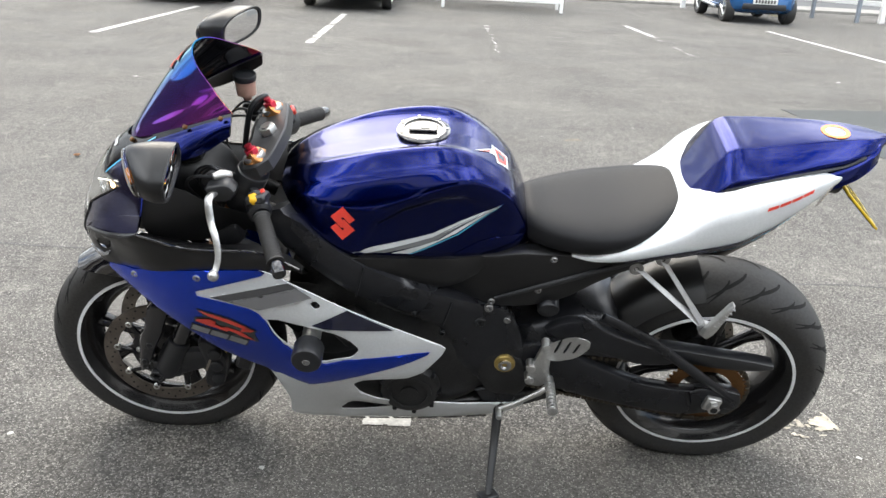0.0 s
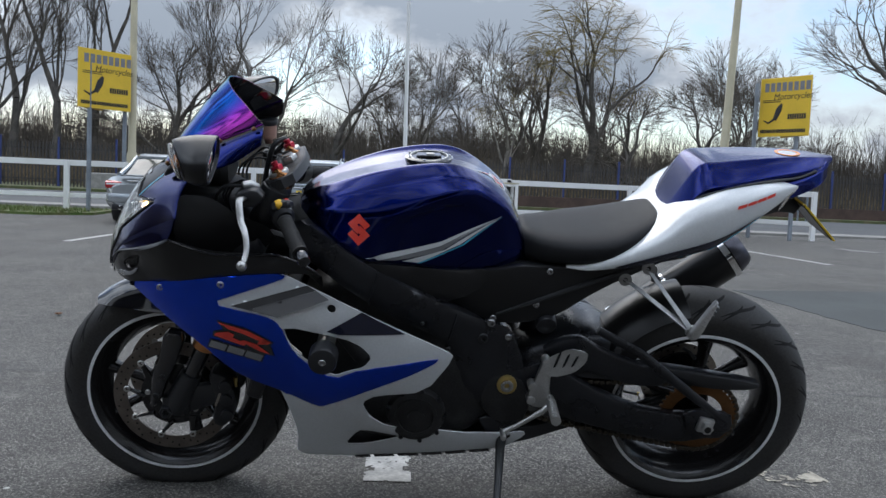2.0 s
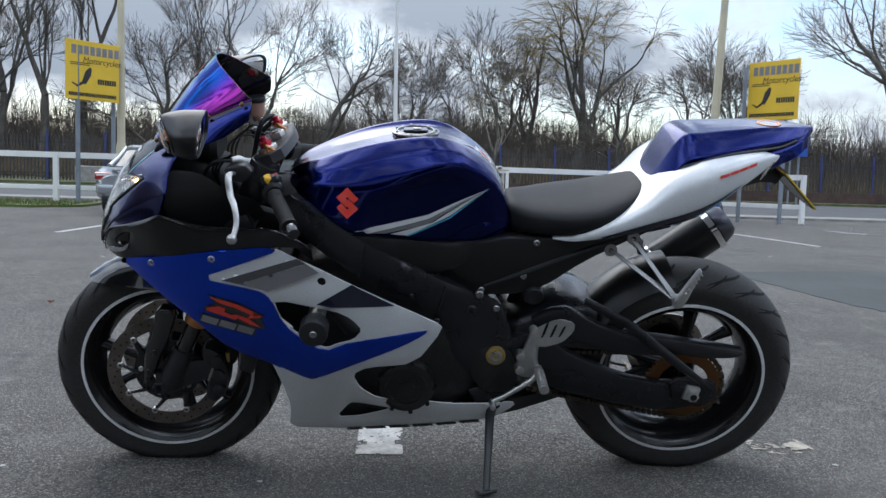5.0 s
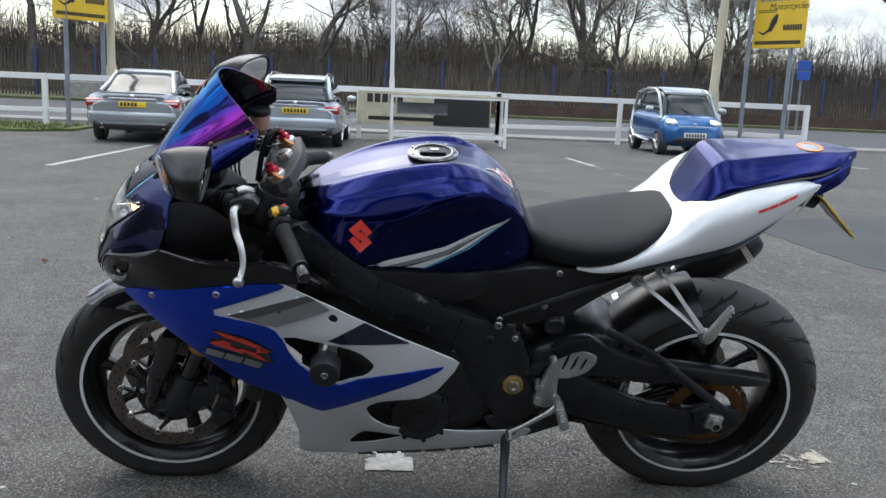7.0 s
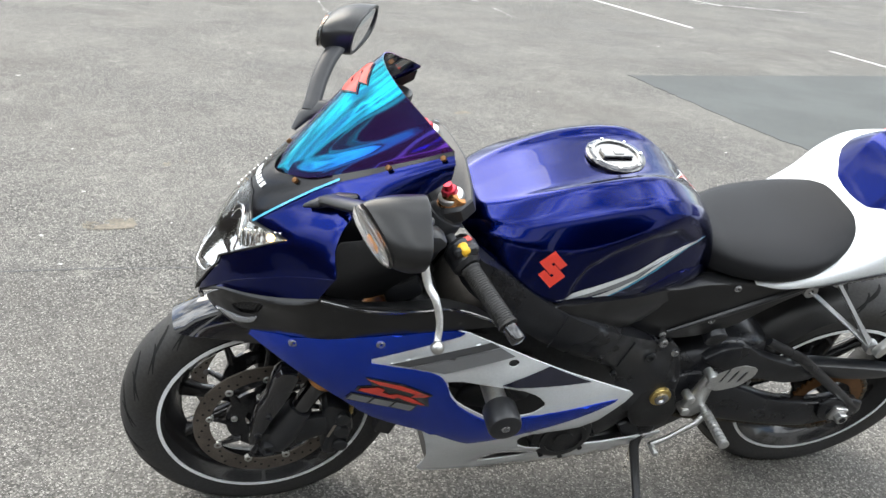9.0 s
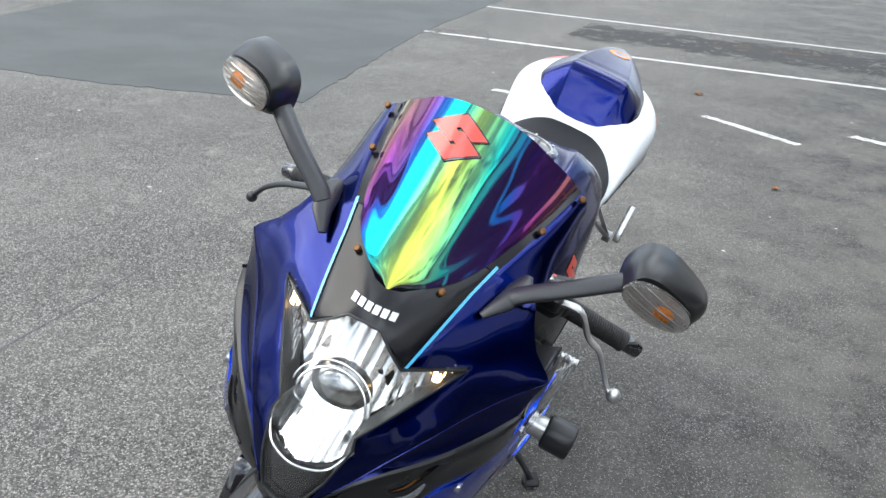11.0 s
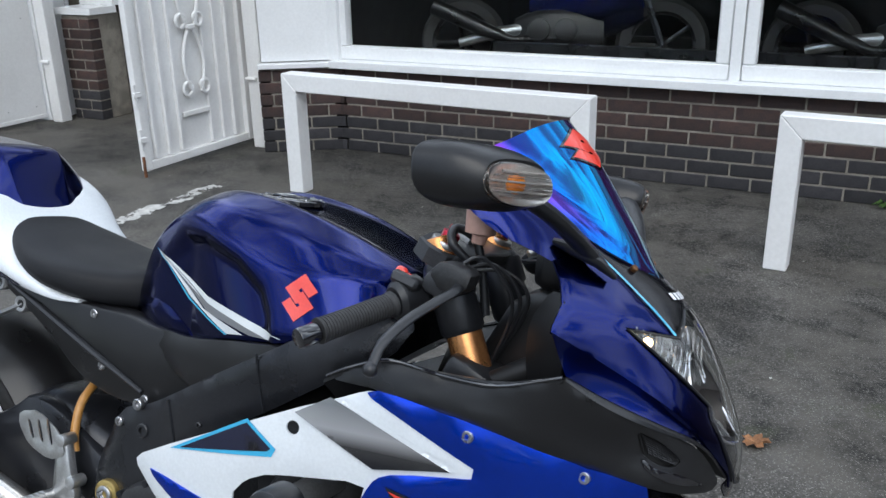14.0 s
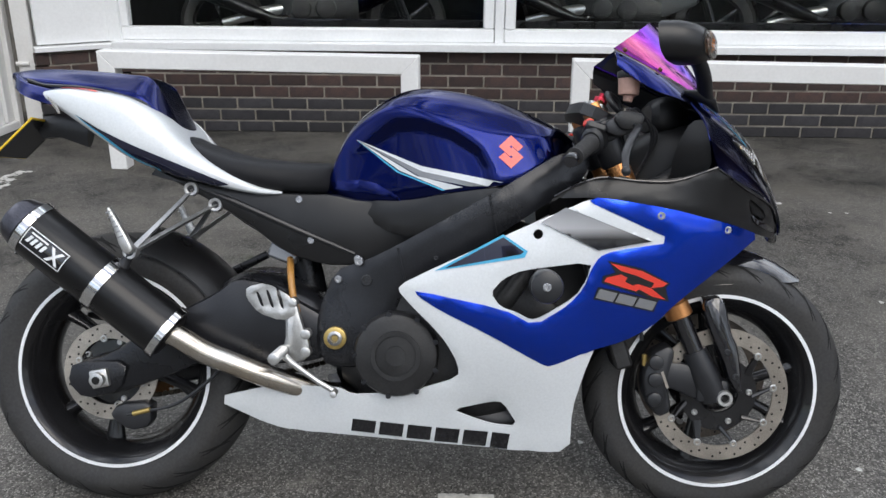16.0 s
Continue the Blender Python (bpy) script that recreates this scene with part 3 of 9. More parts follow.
# fork legs
for s in (-1, 1):
    top, bot = Vector((-0.395, s * 0.107, 0.945)), Vector((-0.684, s * 0.107, 0.300))
    at = lambda q: top.lerp(bot, q)
    bm = bmesh.new()
    add_cyl(bm, at(0.0), at(0.725), 0.0275, 24, bevel=0.004)
    add_tube(bm, [at(.690), at(.694), at(.738), at(.742)], [.0275, .0305, .0305, .0265], 24)
    leg = part("fork_leg", bm, m_gold, bike, "bronze anodised upper fork tube")
    bm = bmesh.new()
    add_tube(bm, [at(.05), at(.06), at(.20), at(.21)], [.029, .034, .034, .029], 20)
    part("fork_clamp", bm, m_black, leg, "black clamp round the fork")
    bm = bmesh.new()
    add_box(bm, tuple(at(.30)), (.075, .10, .05), (0, -23.5, 0), bevel=.012, seg=2)
    part("lower_yoke", bm, m_black, leg)
    bm = bmesh.new()
    add_cyl(bm, at(0.66), at(0.9), 0.0215, 20)
    part("stanchion", bm, m_black_gloss, leg, "dark polished fork stanchion")
    bm = bmesh.new()
    add_tube(bm, [at(0.86), at(0.9), at(0.97), at(1.03)], [0.027, 0.030, 0.034, 0.030], 18)
    add_box(bm, tuple(at(1.0)), (0.075, 0.04, 0.055), bevel=0.012, seg=2)
    add_slab(bm, [(-0.67, 0.35), (-0.60, 0.365), (-0.565, 0.36), (-0.56, 0.315), (-0.60, 0.30), (-0.66, 0.275)], s * 0.095, s * 0.12, 0.006)
    part("fork_foot", bm, m_black, leg, "black cast axle clamp")
    bm = bmesh.new()
    add_slab(bm, [(-.647, .512), (-.701, .519), (-.722, .435), (-.738, .405), (-.753, .300), (-.737, .295), (-.716, .330), (-.702, .372), (-.676, .425)], s * .088, s * .134, .012)
    guard = part("fork_guard", bm, m_black_gloss, leg, "gloss black fork guard")
    for x, z in ((-.711, .392), (-.731, .336)):
        bm = bmesh.new()
        add_socket_bolt(bm, x, s * .1335, z, s, .0075, .004)
        part("bolt", bm, m_black, guard)
    bm = bmesh.new()
    add_lathe(bm, [(.009, s * .118), (.0185, s * .118), (.0185, s * .136), (.0165, s * .140), (.0105, s * .140), (.009, s * .136)], (FX, 0, FZ - .003), seg=24 if s > 0 else 6)
    nut = part("axle_nut", bm, m_alu if s > 0 else m_black, leg)
    bm = bmesh.new()
    add_cyl(bm, (FX, s * .100, FZ - .003), (FX, s * .133, FZ - .003), .0092, 14)
    part("axle_end", bm, m_groove, nut)
    # caliper
    bm = bmesh.new()
    add_slab(bm, [(-0.585, 0.405), (-0.545, 0.385), (-0.525, 0.33), (-0.535, 0.27), (-0.565, 0.235), (-0.595, 0.25), (-0.582, 0.32), (-0.60, 0.385)], s * 0.055, s * 0.125, 0.012)
    for z in (0.365, 0.325, 0.28):
        add_cyl(bm, (-0.553 - 0.02 * (z - 0.32), s * 0.115, z), (-0.553 - 0.02 * (z - 0.32), s * 0.134, z), 0.017, 16, bevel=0.004)
    cal = part("brake_caliper", bm, m_black, bike, "black four-piston brake caliper")
    bm = bmesh.new()
    add_box(bm, (-0.575, s * 0.1262, 0.325), (0.006, 0.001, 0.040), (0, 20, 0))
    part("maker_mark", bm, m_disc, cal)
    bm = bmesh.new()
    add_cyl(bm, (-0.533, s * 0.10, 0.378), (-0.533, s * 0.10, 0.352), 0.006, 10)
    part("bleed_nipple", bm, m_brass, cal)
    bm = bmesh.new()
    add_tube(bm, curve([(-0.525, s * 0.1, 0.41), (-0.522, s * 0.1, 0.47), (-0.51, s * 0.09, 0.55), (-0.49, s * 0.07, 0.64)]), 0.0045, 8)
    part("brake_hose", bm, m_black, cal)

# front mudguard
bm = bmesh.new()
rings = []
for i in range(25):
    q = i / 24
    a = radians(54 + 92 * q)
    r = 0.324 + 0.012 * math.sin(q * math.pi) + 0.004 * (1 - q) ** 4
    half = 0.044 + 0.034 * min(1, q * 3.0) ** 0.6
    drop = 0.012 + 0.075 * math.sin(min(1, q * 1.15) * math.pi) ** 0.8
    ring = []
    for inner in (0, 1):
        for j in range(13):
            t = (j / 6 - 1) * (1 if inner == 0 else -1)
            rr = r - drop * abs(t) ** 2.6 - (0.004 if inner else 0)
            ring.append(bm.verts.new((FX - rr * math.cos(a), .010 + half * t * (1.0 if not inner else 0.95), FZ + rr * math.sin(a))))
    rings.append(ring)
bridge(bm, rings)
bm.faces.new(rings[0]); bm.faces.new(rings[-1][::-1])
part("front_mudguard", bm, m_black_gloss, bike, "gloss black front mudguard")

# ---- side fairings ----
side_y = spread([(-.27, .66, .262), (.02, .54, .254), (-.53, .70, .232), (-.683, .67, .190), (-.77, .658, .138), (-.36, .73, .248), (-.05, .60, .262), (-.27, .50, .252), (-.5, .52, .212),
                 (-.42, .41, .200), (-.30, .38, .220), (-.10, .38, .230), (-.36, .17, .135), (-.375, .27, .168), (0, .19, .140), (.25, .195, .120), (.46, .265, .125), (.2, .30, .160),
                 (-.05, .30, .190), (-.72, .61, .160), (-.59, .52, .195), (-.2, .25, .170)])
WHITE = [(.026, .537), (.004, .557), (-.262, .684), (-.338, .715), (-.373, .731), (-.399, .735), (-.45, .715), (-.585, .662), (-.588, .632), (-.47, .60), (-.42, .45), (-.399, .395), (-.382, .344), (-.362, .261), (-.364, .154),
         (-.247, .157), (.031, .177), (.248, .189), (.324, .199), (.458, .262), (.311, .302), (.216, .301), (.159, .302), (.134, .287), (.077, .291), (-.018, .306), (-.108, .339),
         (-.106, .373), (-.081, .421), (-.05, .458), (-.008, .499)]
WHITE_LEFT = WHITE[:14] + [(-.370, .172), (-.247, .172), (.031, .190), (.182, .207), (.235, .253), (.228, .267), (.16, .264), (.051, .272), (-.066, .299), (-.134, .300), (-.179, .342), (-.197, .393), (-.161, .420), (-.041, .432)]
VENT = [(-.173, .534), (-.199, .564), (-.24, .583), (-.388, .601), (-.378, .561), (-.355, .525), (-.284, .481), (-.26, .475), (-.23, .492), (-.194, .504)]
LOW_VENT = [(-.094, .258), (-.182, .282), (-.207, .280), (-.244, .218), (-.183, .223), (-.133, .241)]
BLUE = [(-.013, .537), (-.02, .524), (-.068, .494), (-.165, .447), (-.287, .376), (-.305, .370), (-.389, .404), (-.465, .424), (-.526, .456), (-.586, .519), (-.705, .610), (-.772, .657),
        (-.69, .683), (-.543, .717), (-.399, .738), (-.374, .729), (-.44, .70), (-.567, .645), (-.43, .624), (-.402, .612), (-.386, .585), (-.372, .545), (-.34, .508), (-.268, .463), (-.20, .500)]
INTAKE = [(-.738, .738), (-.768, .723), (-.794, .699), (-.786, .688), (-.764, .693), (-.744, .708)]
RIM = [(-.650, .224, .803), (-.690, .198, .781), (-.727, .172, .763), (-.763, .143, .746), (-.798, .108, .728), (-.815, .087, .714), (-.828, .066, .696), (-.842, .040, .668)]
BLACK_UP = [(-.30, .735), (-.345, .762), (-.404, .782), (-.48, .776), (-.561, .777), (-.648, .803), (-.662, .794), (-.694, .774), (-.729, .757), (-.764, .741), (-.797, .724), (-.814, .709), (-.826, .690), (-.838, .660),
            (-.83, .646), (-.80, .650), (-.772, .657), (-.69, .683), (-.543, .717), (-.399, .738)]
up_y = spread([(-.30, .735, .235), (-.40, .785, .232), (-.40, .738, .245), (-.56, .778, .226), (-.54, .717, .232), (-.65, .803, .228), (-.69, .683, .190), (-.772, .657, .140), (-.694, .774, .205), (-.729, .757, .180),
               (-.764, .741, .148), (-.797, .724, .114), (-.814, .709, .092), (-.828, .690, .072), (-.838, .660, .048), (-.846, .664, .036), (-.785, .675, .128), (-.74, .706, .157), (-.658, .745, .216)], 1e-5)


def on_side(s):
    return lambda x, z: (x, s * side_y(x, z), z)


def on_upper(s):
    return lambda x, z: (x, s * up_y(x, z), z)


for s in (-1, 1):
    bm = bmesh.new()
    add_sheet(bm, WHITE if s > 0 else WHITE_LEFT, on_side(s), [VENT, LOW_VENT, circle(-.271, .659, .0105, 14)], 0.02, 0.006)
    panel = part("side_fairing", bm, m_white, bike, "glossy white side fairing and belly pan")
    bm = bmesh.new()
    add_sheet(bm, BLUE, on_side(s), [], 0.02, 0.007, off=0.005, corner=1)
    part("fairing_cover", bm, m_blue, panel, "bright metallic blue upper fairing")
    bands = ([(-.511, .646), (-.327, .715), (-.306, .704), (-.469, .639)], m_dark_grey, .0042), ([(-.469, .639), (-.306, .704), (-.275, .684), (-.399, .626)], m_silver_paint, .0052)
    if s > 0:
        bands = (([(-.511, .646), (-.327, .715), (-.275, .684), (-.399, .626), (-.469, .639)], m_fade, .0052),)
    for pl, mt, o in bands + (([(-.520, .650), (-.345, .716), (-.335, .713), (-.511, .646)], m_white, .0056),):
        bm = bmesh.new()
        add_sheet(bm, pl, on_side(s), [], 0.008, 0, off=o, corner=0)
        part("grey_flash", bm, mt, panel, "silver grey flash")
    if s > 0:
        bm = bmesh.new()
        add_sheet(bm, [(-.055, .579), (-.197, .658), (-.249, .623), (-.243, .610)], on_side(s), [], 0.02, 0, off=0.0015, corner=0)
        part("cyan_edge", bm, m_cyan, panel)
    bm = bmesh.new()
    add_sheet(bm, [(-.075, .585), (-.197, .652), (-.241, .622), (-.235, .617)] if s > 0 else [(-.095, .603), (-.199, .657), (-.282, .600), (-.251, .594)], on_side(s), [], 0.02, 0, off=0.0022, corner=0)
    part("navy_flash", bm, m_dark_paint, panel)
    # maker's letters as plain red and grey shapes
    shapes = [([(-.419, .605), (-.494, .588), (-.558, .556), (-.549, .546), (-.558, .516), (-.521, .521), (-.483, .534), (-.407, .557), (-.41, .572), (-.437, .579)], m_black_gloss),
              ([(-.424, .6), (-.494, .583), (-.552, .556), (-.542, .549), (-.516, .546), (-.522, .557), (-.482, .573), (-.448, .583)], m_red),
              ([(-.516, .546), (-.549, .521), (-.521, .527), (-.475, .552), (-.487, .555)], m_red),
              ([(-.448, .576), (-.462, .569), (-.458, .56), (-.491, .545), (-.483, .539), (-.434, .554), (-.412, .561), (-.417, .569)], m_red)]
    if s < 0:
        # the same mark runs the other way on this side
        shapes = [([(-.966 - x, z) for x, z in pl], mt) for pl, mt in shapes]
    for i, (pl, mt) in enumerate(shapes):
        bm = bmesh.new()
        add_sheet(bm, pl, on_side(s), [], 0.012, 0, off=.0062 + .0006 * i, corner=0)
        part("maker_mark", bm, mt, panel)
    for k, (mt, grow_by, o) in enumerate(((m_black_gloss, .004, .0064), (m_silver_paint, 0, .0072))):
        for j in range(3):
            bm = bmesh.new()
            u, v = -.404 - .044 * j, .5445 - .0098 * j
            g = grow_by
            bar = [(u + g, v + g), (u - .039 - g, v - .0095 + g), (u - .030 - g, v - .0285 - g), (u + .009 + g, v - .0190 - g)]
            add_sheet(bm, bar if s > 0 else [(-.966 - x, z) for x, z in bar], on_side(s), [], 0.012, 0, off=o, corner=0)
            part("maker_mark", bm, mt, panel)
    for k in range(6):
        bm = bmesh.new()
        u, v, t = .131 - .0633 * k, .2280 - .0046 * k, .0315 + .0017 * k
        if s < 0:
            u, t = .139 - .0633 * k, .0115
            v = .1995 + .0795 * (u - .031)
        wide = .054 if k < 5 else .040
        add_sheet(bm, [(u, v), (u - wide, v - .004), (u - wide + .005, v - .004 - t), (u + .005, v - t)], on_side(s), [], 0.010, 0, off=0.001, corner=0)
        part("maker_mark", bm, m_black_gloss, panel)
    for (u, v) in ((-.683, .670), (-.531, .700)):
        y = s * (side_y(u, v) + 0.004)
        bm = bmesh.new()
        add_socket_bolt(bm, u, y, v, s, .0085, .004)
        part("screw", bm, m_bolt, panel, "bright fairing screw")
    bm = bmesh.new()
    add_sheet(bm, BLACK_UP, on_upper(s), [INTAKE], 0.012, 0.007, corner=1)
    upper = part("upper_fairing", bm, m_panel, bike, "satin black inner fairing panel")
    bm = bmesh.new()
    edge = curve([(x, s * (up_y(x, z) + .001), z) for x, z in ((-.648, .803), (-.561, .774), (-.48, .773), (-.404, .779), (-.345, .759), (-.305, .738))], 5)
    add_tube(bm, edge, .0028, 8)
    part("panel_edge", bm, m_black_gloss, upper)
    bm = bmesh.new()
    add_sheet(bm, [(-.744, .703), (-.764, .687), (-.790, .682), (-.822, .662), (-.790, .666), (-.752, .684)], on_upper(s), [], .008, .005, off=.005, corner=1)
    # left lip: silver colour stands in for sky reflected in gloss black
    part("intake_trim", bm, m_silver_paint if s < 0 else m_black_gloss, upper, "black intake lip with sky reflection painted silver" if s < 0 else "")
    # chamfer along the joint with the nose cowl
    bm = bmesh.new()
    rs = []
    for k, p in enumerate(curve(RIM, 5)):
        q = k / 35
        w = .0045 + .0075 * math.sin(math.pi * min(1, q * 1.7)) if q < .59 else .0045
        low = Vector((p.x - .3 * w, up_y(p.x - .3 * w, p.z - .75 * w) + .0012, p.z - .75 * w))
        rs.append([bm.verts.new((v.x, s * v.y, v.z)) for v in (p + Vector((0, -.002, .001)), p.lerp(low, .5) + Vector((-.0006, .0008, .0010)), low, low + Vector((0, -.006, 0)), p + Vector((0, -.008, -.004)))])
    bridge(bm, rs)
    part("panel_chamfer", bm, m_panel, upper, smooth=25.0)
    # inward shelf along the top edge of the black panel
    bm = bmesh.new()
    edge = [(-.30, .735), (-.345, .762), (-.404, .782), (-.48, .776), (-.561, .777), (-.648, .806)]
    outer = [Vector((x, s * up_y(x, z), z - 0.003)) for x, z in edge]
    inner = [Vector((x + 0.0, s * (0.14 + 0.02 * (k in (0, 5))), z - 0.06)) for k, (x, z) in enumerate(edge)]
    rs = []
    for a, b in zip(outer, inner):
        rs.append([bm.verts.new(a), bm.verts.new(a.lerp(b, 0.5) + Vector((0, 0, 0.012))), bm.verts.new(b), bm.verts.new(b - Vector((0, 0, 0.006))), bm.verts.new(a - Vector((0, 0, 0.006)))])
    bridge(bm, rs)
    part("inner_shelf", bm, m_liner, bike)
    # intake and its mesh
    bm = bmesh.new()
    add_sheet(bm, [(-.730, .745), (-.770, .730), (-.802, .700), (-.788, .680), (-.760, .685), (-.736, .704)], on_upper(s), [], 0.008, 0, off=-0.016)
    part("intake_mesh", bm, m_mesh, bike, "black intake mesh")
    for k in range(8):
        for p in ([(-.738 - .0068 * k, .735 - .0050 * k), (-.746 - .0058 * k, .705 - .0016 * k)], [(-.740 - .0016 * k, .733 - .0038 * k), (-.792 + .0002 * k, .703 - .0020 * k)]):
            bm = bmesh.new()
            add_tube(bm, [(x, s * (up_y(x, z) - 0.009), z) for x, z in (p[0], ((p[0][0] + p[1][0]) / 2, (p[0][1] + p[1][1]) / 2), p[1])], 0.0011, 5)
            part("intake_wire", bm, m_panel, bike)
    # dark duct wall behind the side opening
    bm = bmesh.new()
    add_sheet(bm, [(-.145, .50), (-.16, .58), (-.24, .62), (-.42, .63), (-.41, .52), (-.33, .455), (-.24, .445)], lambda x, z: (x, s * (.128 + .16 * abs(z - .53)), z), [], .03, .003)
    part("duct_wall", bm, m_liner, panel, "black duct wall inside the fairing")
    # crash bobbin
    bm = bmesh.new()
    add_cyl(bm, (-.285, s * 0.15, .555), (-.285, s * 0.285, .555), 0.022, 20)
    bob = part("crash_bobbin", bm, m_alu, bike, "aluminium stub with black crash knob")
    bm = bmesh.new()
    add_cyl(bm, (-.285, s * 0.275, .555), (-.285, s * 0.332, .555), 0.034, 28, bevel=0.007)
    part("knob", bm, m_black, bob, "black plastic knob")
    bm = bmesh.new()
    add_socket_bolt(bm, -.285, s * .3318, .555, s, .009, .0025)
    part("bolt", bm, m_bolt, bob)

# ---- nose ----
def mirrored(pts):
    return pts + [(-y, z, x) for y, z, x in pts if abs(y) > 1e-6]


front_x = spread(mirrored([(0, .645, -.852), (0, .675, -.862), (0, .71, -.859), (0, .75, -.848), (0, .80, -.822), (0, .85, -.790), (0, .888, -.762), (0, .925, -.716), (.050, .70, -.836), (.058, .76, -.801), (.098, .81, -.757),
                           (.139, .863, -.711), (.069, .855, -.755), (.083, .898, -.705), (.064, .936, -.683), (.096, .942, -.649), (.131, .945, -.636), (.107, .972, -.618), (.240, .860, -.632), (.186, .921, -.622), (.177, .944, -.596),
                           (.200, .832, -.668), (.168, .806, -.705), (.146, .785, -.745), (.126, .766, -.778), (.100, .738, -.803), (.068, .698, -.827)]), 2e-4)


def nose(y, z):
    return (front_x(y, z), y, z)


def both(right):
    """A closed outline from its right half, given from the low middle to the high middle."""
    return right + [(-y, z) for y, z in reversed(right) if abs(y) > 1e-6]


LAMP = both([(0, .652), (.026, .658), (.046, .700), (.060, .748), (.056, .764), (.139, .864), (.067, .852), (.024, .887), (0, .889)])
CREASE = [(-.634, .240, .860), (-.668, .200, .832), (-.705, .168, .806), (-.745, .146, .785), (-.778, .126, .766), (-.803, .100, .738), (-.827, .068, .698), (-.842, .041, .669)]
COWL = ([(.070, .856), (.083, .898), (.096, .942), (.107, .973), (.136, .956), (.177, .944), (.188, .921), (.207, .893), (.234, .868)] + [(p.y, p.z) for p in curve(CREASE, 4)] +
        [(.036, .652), (.034, .656), (.048, .700), (.061, .748), (.058, .765), (.100, .813), (.140, .867)])
SCREEN_EDGE = curve([(-.625, .095, .971), (-.58, .112, .994), (-.54, .1235, 1.013), (-.49, .136, 1.037), (-.437, .149, 1.061)], 4)
ARM_FOLD = curve([(-.612, .136, .955), (-.575, .144, .977), (-.535, .151, 1.002), (-.49, .160, 1.026), (-.437, .169, 1.048)], 4)
ARM_FOOT = curve([(-.598, .176, .943), (-.567, .174, .954), (-.530, .176, .966), (-.49, .178, .986), (-.440, .174, 1.022)], 4)
for s in (-1, 1):
    flip = lambda p, d=0.0: (p.x, s * (p.y - d), p.z - d * .3)
    bm = bmesh.new()
    add_sheet(bm, [(s * y, z) for y, z in COWL], nose, [], 0.009, 0.004, corner=0, edge=.3)
    side = part("nose_cowl", bm, m_navy, bike, "metallic navy nose cowl", smooth=60.0)
    if s < 0:
        cowl = side
    # under the crease the cowl turns down to the black panel
    bm = bmesh.new()
    rs = []
    for a, b in zip(curve(CREASE, 6), curve(RIM, 6)):
        a = Vector(nose(a.y, a.z))
        over = [a, a.lerp(b, .33) + Vector((.001, -.002, 0)), a.lerp(b, .67) + Vector((.001, -.002, 0)), b + Vector((0, 0, .0015))]
        rs.append([bm.verts.new((p.x, s * p.y, p.z)) for p in over] + [bm.verts.new((p.x + .003, s * (p.y - .005), p.z)) for p in reversed(over)])
    bridge(bm, rs)
    bm.faces.new(rs[0])
    bm.faces.new(rs[-1][::-1])
    part("cowl_flank", bm, m_navy, side, "navy cowl flank under the crease", smooth=40.0)
    # arm beside the screen, folded along its length
    bm = bmesh.new()
    rs = []
    for a, f, b in zip(SCREEN_EDGE, ARM_FOLD, ARM_FOOT):
        over = [a, a.lerp(f, .5) + Vector((-.001, .001, .002)), f, f.lerp(b, .5) + Vector((-.001, .003, .001)), b]
        rs.append([bm.verts.new(flip(p)) for p in over] + [bm.verts.new(flip(p, .005)) for p in reversed(over)])
    bridge(bm, rs)
    bm.faces.new(rs[0])
    bm.faces.new(rs[-1][::-1])
    part("cowl_arm", bm, m_navy, side, "navy cowl arm along the screen", smooth=60.0)
    bm = bmesh.new()
    rs = [[bm.verts.new(flip(p, .0075)) for p in (a.lerp(f, .2), f, f.lerp(b, .94))] for a, f, b in zip(SCREEN_EDGE, ARM_FOLD, ARM_FOOT)]
    bridge(bm, rs, closed_ring=False)
    part("arm_liner", bm, m_liner, side, "black liner inside the cowl")
    bm = bmesh.new()
    rs = [[bm.verts.new(Vector(flip(a.lerp(f, q))) + Vector((-.001, s * .0006, .0014))) for q in (0, .34)] for a, f in zip(SCREEN_EDGE, ARM_FOLD)]
    bridge(bm, rs, closed_ring=False)
    part("screen_band", bm, m_band, side, "gloss black band along the screen")
    bm = bmesh.new()
    add_sheet(bm, [(s * y, z) for y, z in ((.0685, .855), (.0815, .898), (.0945, .942), (.1065, .974), (.1105, .972), (.0985, .941), (.0855, .897), (.0725, .855))], nose, [], 0.006, 0, off=0.0018, corner=0)
    part("cyan_line", bm, m_cyan, side)
    bm = bmesh.new()
    if s > 0:
        add_sheet(bm, [(-.640, .80), (-.632, .858), (-.628, .905), (-.602, .905), (-.576, .86), (-.566, .80), (-.575, .755), (-.610, .765)], lambda x, z: (x, .220 - .78 * (x + .632) - .35 * abs(z - .858), z), [], 0.02, 0.004)
    else:
        add_sheet(bm, [(-.640, .80), (-.632, .858), (-.628, .905), (-.56, .895), (-.50, .850), (-.435, .815), (-.415, .775), (-.46, .745), (-.56, .745), (-.61, .765)],
                  lambda x, z: (x, -.216 + .34 * (x + .632) + .25 * abs(z - .840), z), [], 0.02, 0.004)
    part("inner_cowl", bm, m_liner, side, "black inner cowl panel")
bm = bmesh.new()
add_sheet(bm, both([(0, .889), (.024, .887), (.070, .856), (.083, .898), (.096, .942), (.107, .972), (.098, .976), (.080, .957), (.050, .939), (.02, .927), (0, .924)]), nose, [], 0.010, 0.003, off=0.0006, corner=0)
part("nose_band", bm, m_band, cowl, "gloss black band under the screen", smooth=60.0)
for k in range(6):
    bm = bmesh.new()
    y = 0.033 - 0.0112 * k
    add_sheet(bm, [(y, .9070), (y - .0082, .9070), (y - .0088, .8985), (y - .0006, .8985)], nose, [], 0.01, 0, off=0.0022, corner=0)
    part("maker_mark", bm, m_stripe, cowl)
